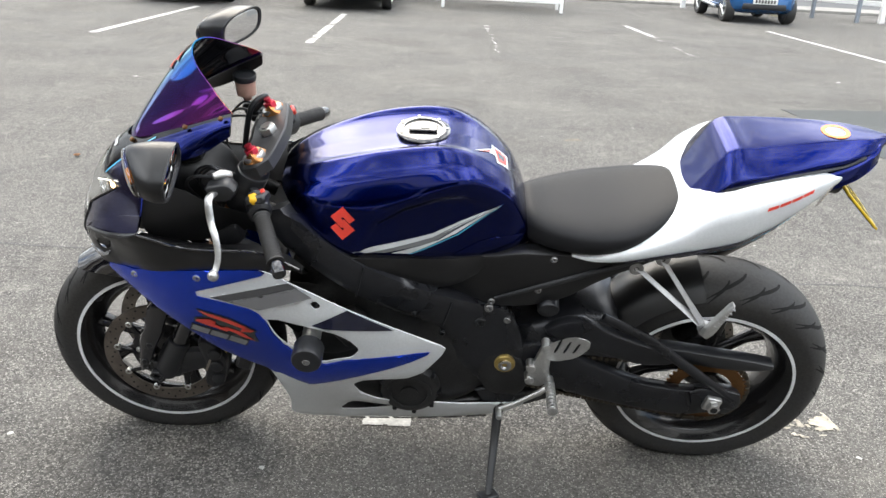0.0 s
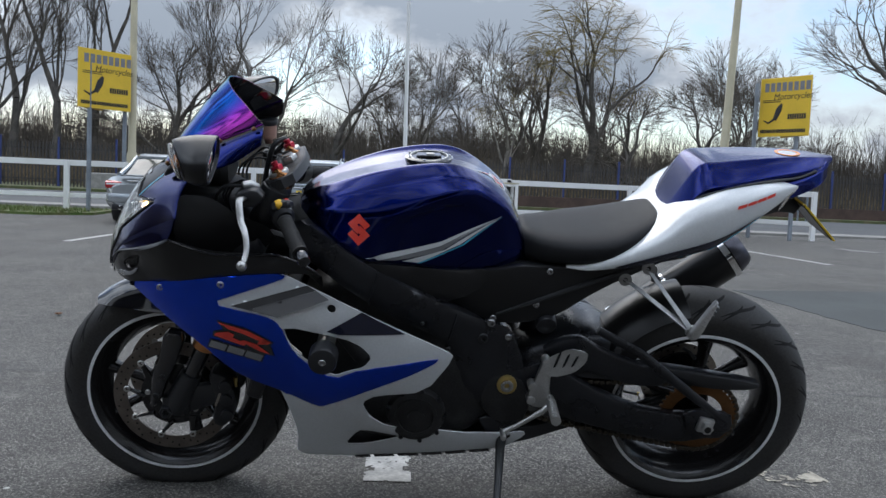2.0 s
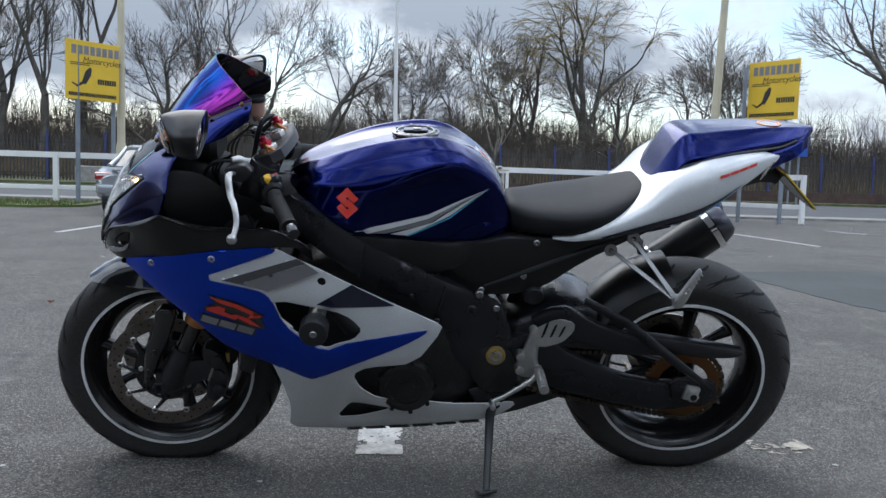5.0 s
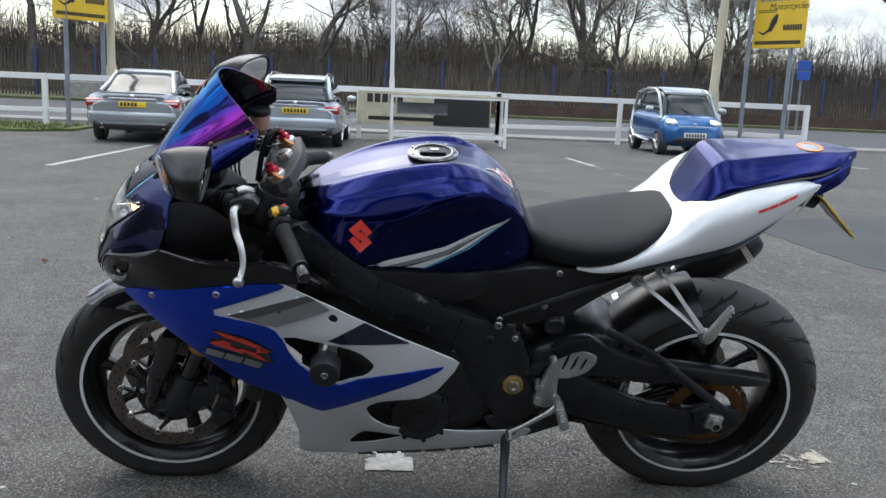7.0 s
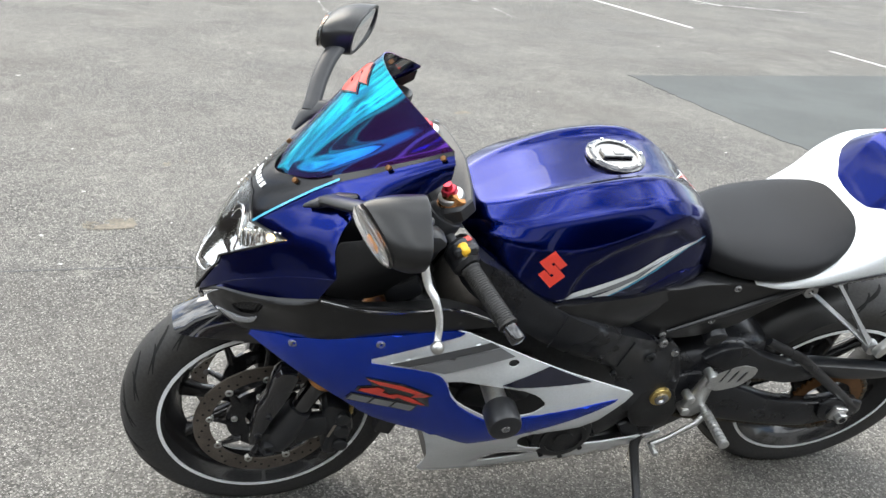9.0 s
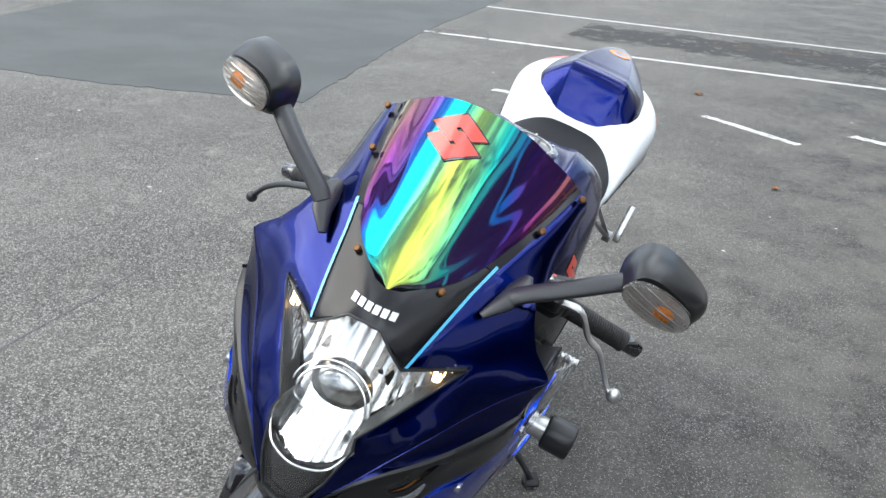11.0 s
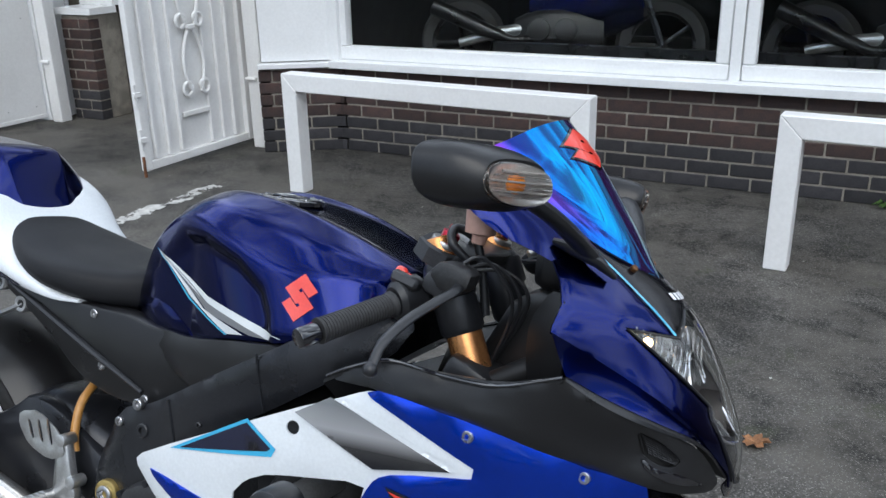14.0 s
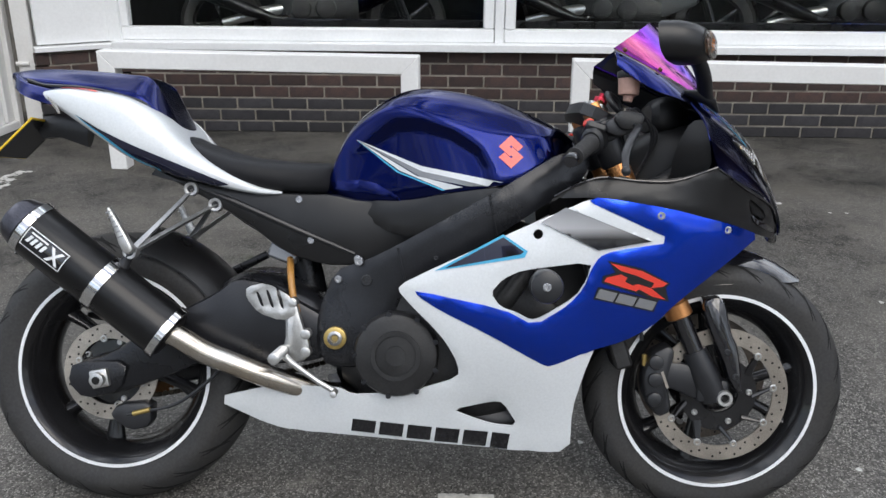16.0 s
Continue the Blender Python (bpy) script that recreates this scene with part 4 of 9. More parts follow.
bm = bmesh.new()
add_sheet(bm, both([(0, .630), (.03, .634), (.050, .655), (.026, .664), (0, .656)]), lambda y, z: (nose(y, z)[0] + 0.004, y, z), [], 0.012, 0.004)
part("nose_chin", bm, m_black_gloss, cowl, "black chin under the headlight")

# headlamp: chromed reflectors behind a clear lens that wraps the nose
def dish(y, z):
    a = abs(y)
    facet = abs((y * 62 + .25) % 1 - .5) * (.009 if z > .80 else .005)
    deep = .034 + .030 * max(0, 1 - (y / .11) ** 2 - ((z - .815) / .09) ** 2)
    return (nose(y, z)[0] + deep + facet, y, z)


BOWL = both([(0, .718), (.040, .726), (.053, .752), (.050, .768), (.112, .842), (.119, .856), (.067, .844), (.024, .877), (0, .879)])
bm = bmesh.new()
add_sheet(bm, BOWL, dish, [], 0.0055, 0, corner=0)
lamp = part("headlamp", bm, m_reflector, cowl, "clear headlamp with chromed reflectors")
bm = bmesh.new()
outer = dense(LAMP, .012)
rs = [[bm.verts.new(Vector(nose(y, z)) + Vector((.001, 0, 0))), bm.verts.new(Vector(nose(y * .90, .775 + (z - .775) * .93)) + Vector((.045, 0, 0)))] for y, z in outer]
bridge(bm, rs, closed_ring=False, closed_path=True)
part("lamp_wall", bm, m_liner, lamp, "dark wall round the reflectors")
# dark blanking below the lower lamp
bm = bmesh.new()
add_sheet(bm, both([(0, .655), (.025, .661), (.045, .70), (.050, .726), (0, .715)]), lambda y, z: (nose(y, z)[0] + .008, y, z), [], 0.010, 0, corner=0)
part("lamp_mask", bm, m_black_gloss, lamp, "dark mask below the lower lamp")
# projector dome of the lower lamp in its bright collar
bm = bmesh.new()
add_ball(bm, (-.752, 0, .784), (.026, .044, .034), (0, 30, 0), 32, 20)
part("lamp_dome", bm, m_smoke, lamp, "smoke grey projector dome")
for r, t, dz in ((.0500, .0018, .0), (.0560, .0014, .006)):
    bm = bmesh.new()
    add_tube(bm, [(-.786 + .030 * math.sin(a) * .6, r * math.cos(a), .774 + dz + .8 * r * math.sin(a)) for a in [math.pi * k / 24 for k in range(25)]], t, 8)
    part("lamp_rim", bm, m_reflector, lamp, "bright lamp collar")
# sloping fluted reflector of the lower lamp, with a bright lip below
bm = bmesh.new()
slope = lambda y, z: (nose(y * .6, .714)[0] + .010 + .30 * abs(y) + (z - .712) * .95 + .0035 * abs((y * 95) % 1 - .5), y, z)
add_sheet(bm, both([(0, .711), (.024, .7125), (.042, .719), (.060, .744), (.056, .754), (.030, .750), (0, .752)]), slope, [], 0.0040, 0, corner=0)
part("lower_reflector", bm, m_reflector, lamp, "fluted bright reflector of the lower lamp")
bm = bmesh.new()
add_tube(bm, curve([Vector(nose(y, z)) + Vector((.003, 0, 0)) for y, z in ((-.062, .745), (-.044, .719), (-.024, .7125), (0, .711), (.024, .7125), (.044, .719), (.062, .745))], 4), .0020, 8)
part("lamp_lip", bm, m_reflector, lamp, "bright lip under the lower lamp")
bm = bmesh.new()
add_tube(bm, [Vector(nose(y, z)) + Vector((-.0012, 0, 0)) for y, z in dense(LAMP, .012)], .0019, 6, closed=True)
part("lamp_seal", bm, m_black, lamp, "black seal round the headlamp")
for s in (-1, 1):
    # ribbed side lamp with its warm bulb in the tip
    for k in range(9):
        y, z = s * (.070 + .0066 * k), .803 + .0062 * k
        bm = bmesh.new()
        p = Vector(nose(y, z))
        add_tube(bm, [p + Vector((.010, 0, -.006 + .001 * k)), p + Vector((.010, 0, .034 - .0024 * k))], .0016, 6)
        part("lamp_rib", bm, m_reflector, lamp)
    bm = bmesh.new()
    p = nose(s * .108, .846)
    add_ball(bm, (p[0] + .010, p[1], p[2]), (.007, .007, .007))
    part("side_bulb", bm, m_bulb_lit, lamp, "lit warm side bulb")
bm = bmesh.new()
add_sheet(bm, LAMP, nose, [], 0.010, 0.002, off=0.0016, corner=0)
lens = part("lamp_lens", bm, m_lens, cowl, "clear headlamp lens")
lens.visible_shadow = False

# ---- screen ----
mid = along([(0, -.712, .921), (.25, -.673, .981), (.5, -.632, 1.039), (.75, -.589, 1.094), (1, -.543, 1.142)])
edge_f = along([(0, -.708, .006, .923), (.12, -.690, .046, .938), (.25, -.655, .080, .957), (.45, -.594, .108, .989), (.7, -.512, .133, 1.029), (1, -.437, .149, 1.062)])


def screen_at(u, v, out=0.0):
    mx, mz = mid(u)
    ex, ey, ez = edge_f(u)
    a = abs(v)
    k = a ** 2.1
    # a raised middle dome with a shallow valley on either side
    q = min(1, max(0, (u - .10) / .6))
    rise = q * q * (3 - 2 * q)
    valley = -.0085 * math.exp(-((a - .70) / .15) ** 2) * rise
    return Vector((mx + (ex - mx) * k - .79 * (valley + out), v * ey * (1 + .03 * math.sin(math.pi * a)), mz + (ez - mz) * k + .61 * (valley + out)))


bm = bmesh.new()
N, M = 36, 48
outer = [[bm.verts.new(screen_at(i / N, 2 * j / M - 1)) for j in range(M + 1)] for i in range(N + 1)]
bridge(bm, outer, closed_ring=False)
inner = [[bm.verts.new(screen_at(i / N, 2 * j / M - 1, -0.003)) for j in range(M + 1)] for i in range(N + 1)]
bridge(bm, inner, closed_ring=False)
ring_o = outer[0] + [r[-1] for r in outer[1:]] + outer[-1][-2::-1] + [r[0] for r in outer[-2:0:-1]]
ring_i = inner[0] + [r[-1] for r in inner[1:]] + inner[-1][-2::-1] + [r[0] for r in inner[-2:0:-1]]
bridge(bm, [ring_o, ring_i])
screen = part("windscreen", bm, m_screen, bike, "iridescent purple and teal windscreen")
bm = bmesh.new()
lining = [[bm.verts.new(screen_at(.08 + .92 * i / N, (2 * j / M - 1) * .97, -0.006)) for j in range(M + 1)] for i in range(N + 1)]
bridge(bm, lining, closed_ring=False)
part("screen_lining", bm, m_black_gloss, screen)
# red maker's mark near the top: two hooked chevrons
CHEVRON = [(0, .66), (.5, 1), (1, .66), (.78, .52), (.50, .70), (.43, .655), (.66, .50), (.44, .36)]
MARK = (CHEVRON, [(1 - x, 1 - z) for x, z in CHEVRON])


def grown(poly, k):
    cx, cz = sum(p[0] for p in poly) / len(poly), sum(p[1] for p in poly) / len(poly)
    return [(cx + (x - cx) * k, cz + (z - cz) * k) for x, z in poly]


for i, pl in enumerate(MARK):
    for o, k, mt in ((0.0012 + .0003 * i, 1.12, m_black_gloss), (0.002 + .0003 * i, 1.0, m_red)):
        bm = bmesh.new()
        add_sheet(bm, [(.66 + .27 * z, .42 - .58 * x) for x, z in grown(pl, k)], lambda u, v: screen_at(u, v, o + .0008), [], 0.03, 0, corner=0)
        part("maker_mark", bm, mt, screen)
for s in (-1, 1):
    for p in ((-.685, .064, .939), (-.541, .137, 1.018), (-.458, .163, 1.056)):
        bm = bmesh.new()
        c = Vector((p[0], s * p[1], p[2]))
        n = Vector((-.6, s * .35, .6)).normalized()
        add_cyl(bm, c - n * .004, c + n * .0035, .0052, 14, bevel=.0015)
        part("screen_bolt", bm, m_sprocket, screen, "bronze screen bolt")

# ---- mirrors ----
def soft_ring(bm, x, yc, zc, w, h, tip, e=.78, n=30):
    """One upright section of the mirror body, higher at its outer end by tip."""
    out = []
    for k in range(n):
        c, sn = math.cos(2 * math.pi * k / n), math.sin(2 * math.pi * k / n)
        out.append(bm.verts.new((x, yc + w * power(c, e), zc + h * power(sn, e) + tip * c)))
    return out


for s, sweep in ((-1, -.05), (1, .58)):
    # the left head sags at its outer end
    sag = Matrix.Translation((0, -.27, 1.05)) @ Matrix.Rotation(radians(25 if s < 0 else 0), 4, "X") @ Matrix.Translation((0, .27, -1.05))
    bm = bmesh.new()
    rs = []
    for i in range(15):
        q = i / 14
        k = math.sin(math.pi / 2 * min(1, q / .70)) ** .75
        yc = .327 - .002 * q
        ring = soft_ring(bm, 0, s * yc, 1.043 + .002 * k, .049 + .013 * k, .027 + .013 * k, .004 * s * k, .70)
        for v in ring:
            v.co.x = -.591 + .071 * q + (.43 + (sweep - .43) * q) * (s * v.co.y - yc) + .10 * (v.co.z - 1.045) * q
        rs.append(ring)
    bridge(bm, rs)
    bm.faces.new(rs[0])
    bm.faces.new(rs[-1][::-1])
    bm.transform(sag)
    mir = part("mirror", bm, m_panel, bike, "black wing mirror with built-in indicator")
    bm = bmesh.new()
    rs = []
    for dx, k in ((-.001, .87), (.0008, .87), (.0014, .84)):
        ring = soft_ring(bm, 0, s * .325, 1.045, .060 * k, .038 * k, .004 * s, .70)
        for v in ring:
            v.co.x = -.520 + dx + sweep * (s * v.co.y - .325) + .10 * (v.co.z - 1.045)
        rs.append(ring)
    bridge(bm, rs)
    bm.faces.new(rs[0])
    bm.faces.new(rs[-1][::-1])
    bm.transform(sag)
    part("mirror_glass", bm, m_mirror, mir)
    bm = bmesh.new()
    rs = []
    for dx, k in ((-.004, 1.0), (.003, .99), (.004, .95), (.003, .88), (-.002, .87)):
        ring = soft_ring(bm, 0, s * .325, 1.045, .0615 * k, .0395 * k, .004 * s, .70)
        for v in ring:
            v.co.x = -.520 + dx + sweep * (s * v.co.y - .325) + .10 * (v.co.z - 1.045)
        rs.append(ring)
    bridge(bm, rs)
    bm.transform(sag)
    part("mirror_rim", bm, m_black, mir, "black rim round the mirror glass")
    bm = bmesh.new()
    add_tube(bm, curve([(-.640, s * .145, .955), (-.634, s * .160, .966), (-.618, s * .205, .992), (-.598, s * .245, 1.014), (-.575, s * .280, 1.030)], 5), [.017] * 5 + [.0165 + .0001 * k for k in range(16)], 14, flat=.6)
    add_tube(bm, [(-.672, s * .122, .928), (-.652, s * .140, .948), (-.620, s * .150, .962), (-.590, s * .150, .968)], [.006, .015, .018, .008], 12, flat=.6)
    part("mirror_stem", bm, m_black, mir, "black mirror stem")
    # indicator: orange bulb behind a ribbed clear lens that bulges out of the front
    bm = bmesh.new()
    rs = []
    for i in range(8):
        a = i / 7 * math.pi / 2
        k = max(.06, math.cos(a) ** .6)
        ring = soft_ring(bm, 0, s * .328, 1.041, .053 * k, .026 * k, .003 * s, .85)
        for v in ring:
            v.co.x = -.594 - .013 * math.sin(a) + .43 * (s * v.co.y - .328)
        rs.append(ring)
    bridge(bm, rs)
    bm.faces.new(rs[0])
    bm.faces.new(rs[-1][::-1])
    bm.transform(sag)
    ind = part("indicator_lens", bm, m_lens, mir, "clear ribbed indicator lens")
    ind.visible_shadow = False
    bm = bmesh.new()
    add_ball(bm, (-.5915, s * .338, 1.041), (.006, .017, .011), (0, 0, -s * 23))
    bm.transform(sag)
    part("indicator_bulb", bm, m_orange, mir, "orange bulb")
    bm = bmesh.new()
    ring0 = soft_ring(bm, 0, s * .328, 1.041, .050, .0245, .003 * s, .85)
    ring1 = soft_ring(bm, 0, s * .328, 1.041, .030, .012, .002 * s, .85)
    for rg, dx in ((ring0, -.0042), (ring1, -.0032)):
        for v in rg:
            v.co.x = -.594 + dx + .43 * (s * v.co.y - .328)
    bridge(bm, [ring0, ring1])
    bm.faces.new(ring1)
    bm.transform(sag)
    part("indicator_reflector", bm, m_dish, mir)
    for k in range(6):
        bm = bmesh.new()
        v = -.75 + .30 * k
        half = .050 * math.sqrt(1 - v * v)
        pts = [half * (q / 4 - 1) for q in range(9)]
        add_tube(bm, [(-.597 - .009 * (1 - (w2 / .053) ** 2) * (1 - v * v) + .43 * w2, s * (.328 + w2), 1.041 + .022 * v * .85) for w2 in pts], .0016, 5)
        bm.transform(sag)
        part("lens_rib", bm, m_dish if k % 2 else m_lens, mir)
    bm = bmesh.new()
    add_ball(bm, (-.5915, s * .312, 1.044), (.004, .012, .008), (0, 0, -s * 23))
    bm.transform(sag)
    part("indicator_bulb", bm, m_hose, mir)

# ---- tank ----
# rows of x: half width at the crease and at the foot, height of the foot, the crease, the ridge beside the middle and the middle
tank_f = along([(-.365, .070, .075, .846, .853, .866, .864), (-.345, .100, .120, .835, .861, .884, .881), (-.298, .145, .175, .810, .869, .906, .902), (-.237, .172, .203, .772, .869, .932, .925), (-.15, .186, .205, .752, .874, .960, .948),
                (-.056, .180, .185, .738, .904, .977, .9625), (.002, .168, .165, .722, .922, .977, .963), (.05, .152, .146, .708, .928, .961, .954), (.09, .136, .132, .708, .910, .936, .934), (.132, .118, .118, .712, .880, .905, .904),
                (.165, .103, .104, .718, .842, .862, .862), (.20, .084, .084, .730, .758, .776, .776)])


KNEE = [(.13, .845), (.085, .875), (.046, .902), (-.015, .906), (-.094, .880), (-.152, .842), (-.176, .80), (-.188, .74), (-.17, .69), (.20, .69), (.20, .80)]


def near_segment(x, z, a, b):
    dx, dz = b[0] - a[0], b[1] - a[1]
    t = min(1, max(0, ((x - a[0]) * dx + (z - a[1]) * dz) / (dx * dx + dz * dz)))
    return math.hypot(x - a[0] - t * dx, z - a[1] - t * dz)


def tank_rows():
    """Half sections from the middle of the top down to the foot, eased so that folds stay soft."""
    grid = []
    for i in range(91):
        x = -.365 + .565 * i / 90
        hw, fw, lo, zc, hr, hc = tank_f(x)
        yr = .52 * hw
        rows = [(0, hc), (max(.3 * yr, yr - .020), hc + .002), (yr, hr), (yr + .5 * (hw - yr) + .008, zc + .62 * (hr - zc)), (hw, zc)]
        for q in (.12, .3, .5, .7, .88, 1.0):
            z = zc + (lo - zc) * q
            rows.append((hw + (fw - hw) * q - (.006 if q == 1 else 0), z))
        line = []
        for (a, b), (c, d), k in zip(rows, rows[1:], (8, 7, 9, 9, 3, 4, 4, 4, 4, 3)):
            line += [(a + (c - a) * t / k, b + (d - b) * t / k) for t in range(k)]
        grid.append(line + [rows[-1]])
    g = np.array(grid)
    for _ in range(5):
        g[:, 1:-1] = (g[:, :-2] + 2 * g[:, 1:-1] + g[:, 2:]) / 4
    for _ in range(10):
        g[1:-1] = (g[:-2] + 2 * g[1:-1] + g[2:]) / 4
    # knee recess with a firm upper and front edge, running out to the rear
    ends = list(zip(KNEE, KNEE[1:]))[:7]
    for i in range(91):
        x = -.365 + .565 * i / 90
        for j in range(28, g.shape[1]):
            y, z = g[i, j]
            if inside((x, z), KNEE):
                d = min(near_segment(x, z, a, b) for a, b in ends)
                q = min(1, d / .026)
                g[i, j, 0] = y - .014 * q * q * (3 - 2 * q) * min(1, max(0, (.15 - x) / .12))
    return g


TANK = tank_rows()


def tank_section(x):
    q = min(89.999, max(0, (x + .365) / .565 * 90))
    i = int(q)
    return TANK[i] * (1 - q + i) + TANK[i + 1] * (q - i)


def tank_side(x, z):
    sec = tank_section(x)[33:]
    return float(np.interp(z, sec[::-1, 1], sec[::-1, 0]))


def tank_top(x, y):
    sec = tank_section(x)[:34]
    return (x, y, float(np.interp(abs(y), sec[:, 0], sec[:, 1])))


bm = bmesh.new()
rs = []
for i in range(91):
    x = -.365 + .565 * i / 90
    sec = tank_section(x)
    rs.append([bm.verts.new((x, y, z)) for y, z in sec[::-1]] + [bm.verts.new((x, -y, z)) for y, z in sec[1:]])
bridge(bm, rs, closed_ring=False)
for r in (rs[0], rs[-1]):
    bm.faces.new(r)
for i in range(90):
    bm.faces.new((rs[i][0], rs[i + 1][0], rs[i + 1][-1], rs[i][-1]))
tank = part("fuel_tank", bm, m_navy, bike, "metallic navy fuel tank", smooth=50.0)
for s in (-1, 1):
    on_tank = lambda x, z: (x, s * tank_side(x, z), z)
    for i, pl in enumerate(MARK):
        bm = bmesh.new()
        add_sheet(bm, [((-.241 + .053 * x) if s < 0 else (-.188 - .053 * x), .796 + .072 * z) for x, z in pl], on_tank, [], 0.012, 0, off=.0012 + .0004 * i, corner=0)
        part("maker_mark", bm, m_red, tank)
    for pl, mt, o in (([(.128, .858), (-.02, .800), (-.198, .766), (-.165, .758), (-.02, .785)], m_white, .0012), ([(.128, .858), (-.02, .789), (-.165, .758), (-.125, .757), (-.02, .775)], m_silver_paint, .0014),
                      ([(.128, .858), (-.01, .778), (-.112, .755), (-.072, .749), (.03, .790)], m_white, .0016), ([(.132, .860), (.03, .787), (-.074, .748), (-.067, .747), (.036, .786)], m_cyan, .0019)):
        bm = bmesh.new()
        add_sheet(bm, pl, on_tank, [], 0.018, 0, off=o, corner=0)
        part("tank_flash", bm, mt, tank)
    bm = bmesh.new()
    pl = [(.196, .765), (.10, .77), (.02, .724), (.05, .712), (.12, .718), (.196, .738)]
    add_sheet(bm, pl, lambda x, z: (x, s * (tank_side(x, z) + .004), z), [], 0.015, .006, corner=1)
    part("tank_skirt", bm, m_navy, tank)
# filler cap
cap_m = pose(-.054, 0, .9635, 0, -1, 0)
bm = bmesh.new()
add_lathe(bm, [(.060, -.004), (.060, .003), (.055, .006), (.048, .006), (.047, .003), (.0, .003), (.0, -.004)], (0, 0, 0), axis="z", seg=48)
bm.transform(cap_m)
cap = part("filler_cap", bm, m_black_gloss, tank, "black filler cap with bright ring")
bm = bmesh.new()
add_lathe(bm, [(.0475, .0035), (.0475, .0068), (.0450, .0068), (.0450, .0035)], (0, 0, 0), axis="z", seg=48)
bm.transform(cap_m)
part("cap_ring", bm, m_alu, cap, "bright cap ring")
bm = bmesh.new()
add_box(bm, (0, 0, .006), (.062, .030, .007), bevel=.002)
bm.transform(cap_m)
part("cap_flap", bm, m_black_gloss, cap)
bm = bmesh.new()
add_box(bm, (.004, 0, .0105), (.020, .014, .002), bevel=.0008)
bm.transform(cap_m)
part("cap_lock", bm, m_alu, cap)
for k in range(7):
    bm = bmesh.new()
    a = 2 * math.pi * k / 7
    add_cyl(bm, (.0525 * math.cos(a), .0525 * math.sin(a), .005), (.0525 * math.cos(a), .0525 * math.sin(a), .0085), .003, 10)
    bm.transform(cap_m)
    part("cap_screw", bm, m_chrome, cap)
# arrow badge on the rear slope of the tank
for pl, mt, o in (([(.060, -.055), (.100, -.005), (.100, .012), (.138, .012), (.138, -.040), (.112, -.052), (.108, -.026), (.092, -.030)], m_stripe, .0010), ([(.068, -.050), (.098, -.012), (.094, -.027)], m_red, .0016),
                  ([(.104, .006), (.134, .006), (.134, -.034), (.114, -.046), (.110, -.016)], m_red, .0016), ([(.112, -.004), (.128, -.004), (.128, -.026), (.116, -.028)], m_dark_paint, .0022)):
    bm = bmesh.new()
    add_sheet(bm, pl, tank_top, [], .010, 0, off=-o, corner=0)
    part("tank_badge", bm, mt, tank, "red arrow badge with white border")

# ---- frame, engine, swinging arm ----
frame_y = spread([(-.39, .81, .150), (-.30, .765, .196), (-.174, .722, .219), (-.185, .66, .214), (-.05, .62, .199), (.05, .57, .168), (.12, .55, .150), (.17, .414, .152), (.10, .36, .150), (.20, .47, .146), (.05, .42, .158)])


def trim_y(x):
    return .208 - .076 * min(1, max(0, (x + .16) / .26))


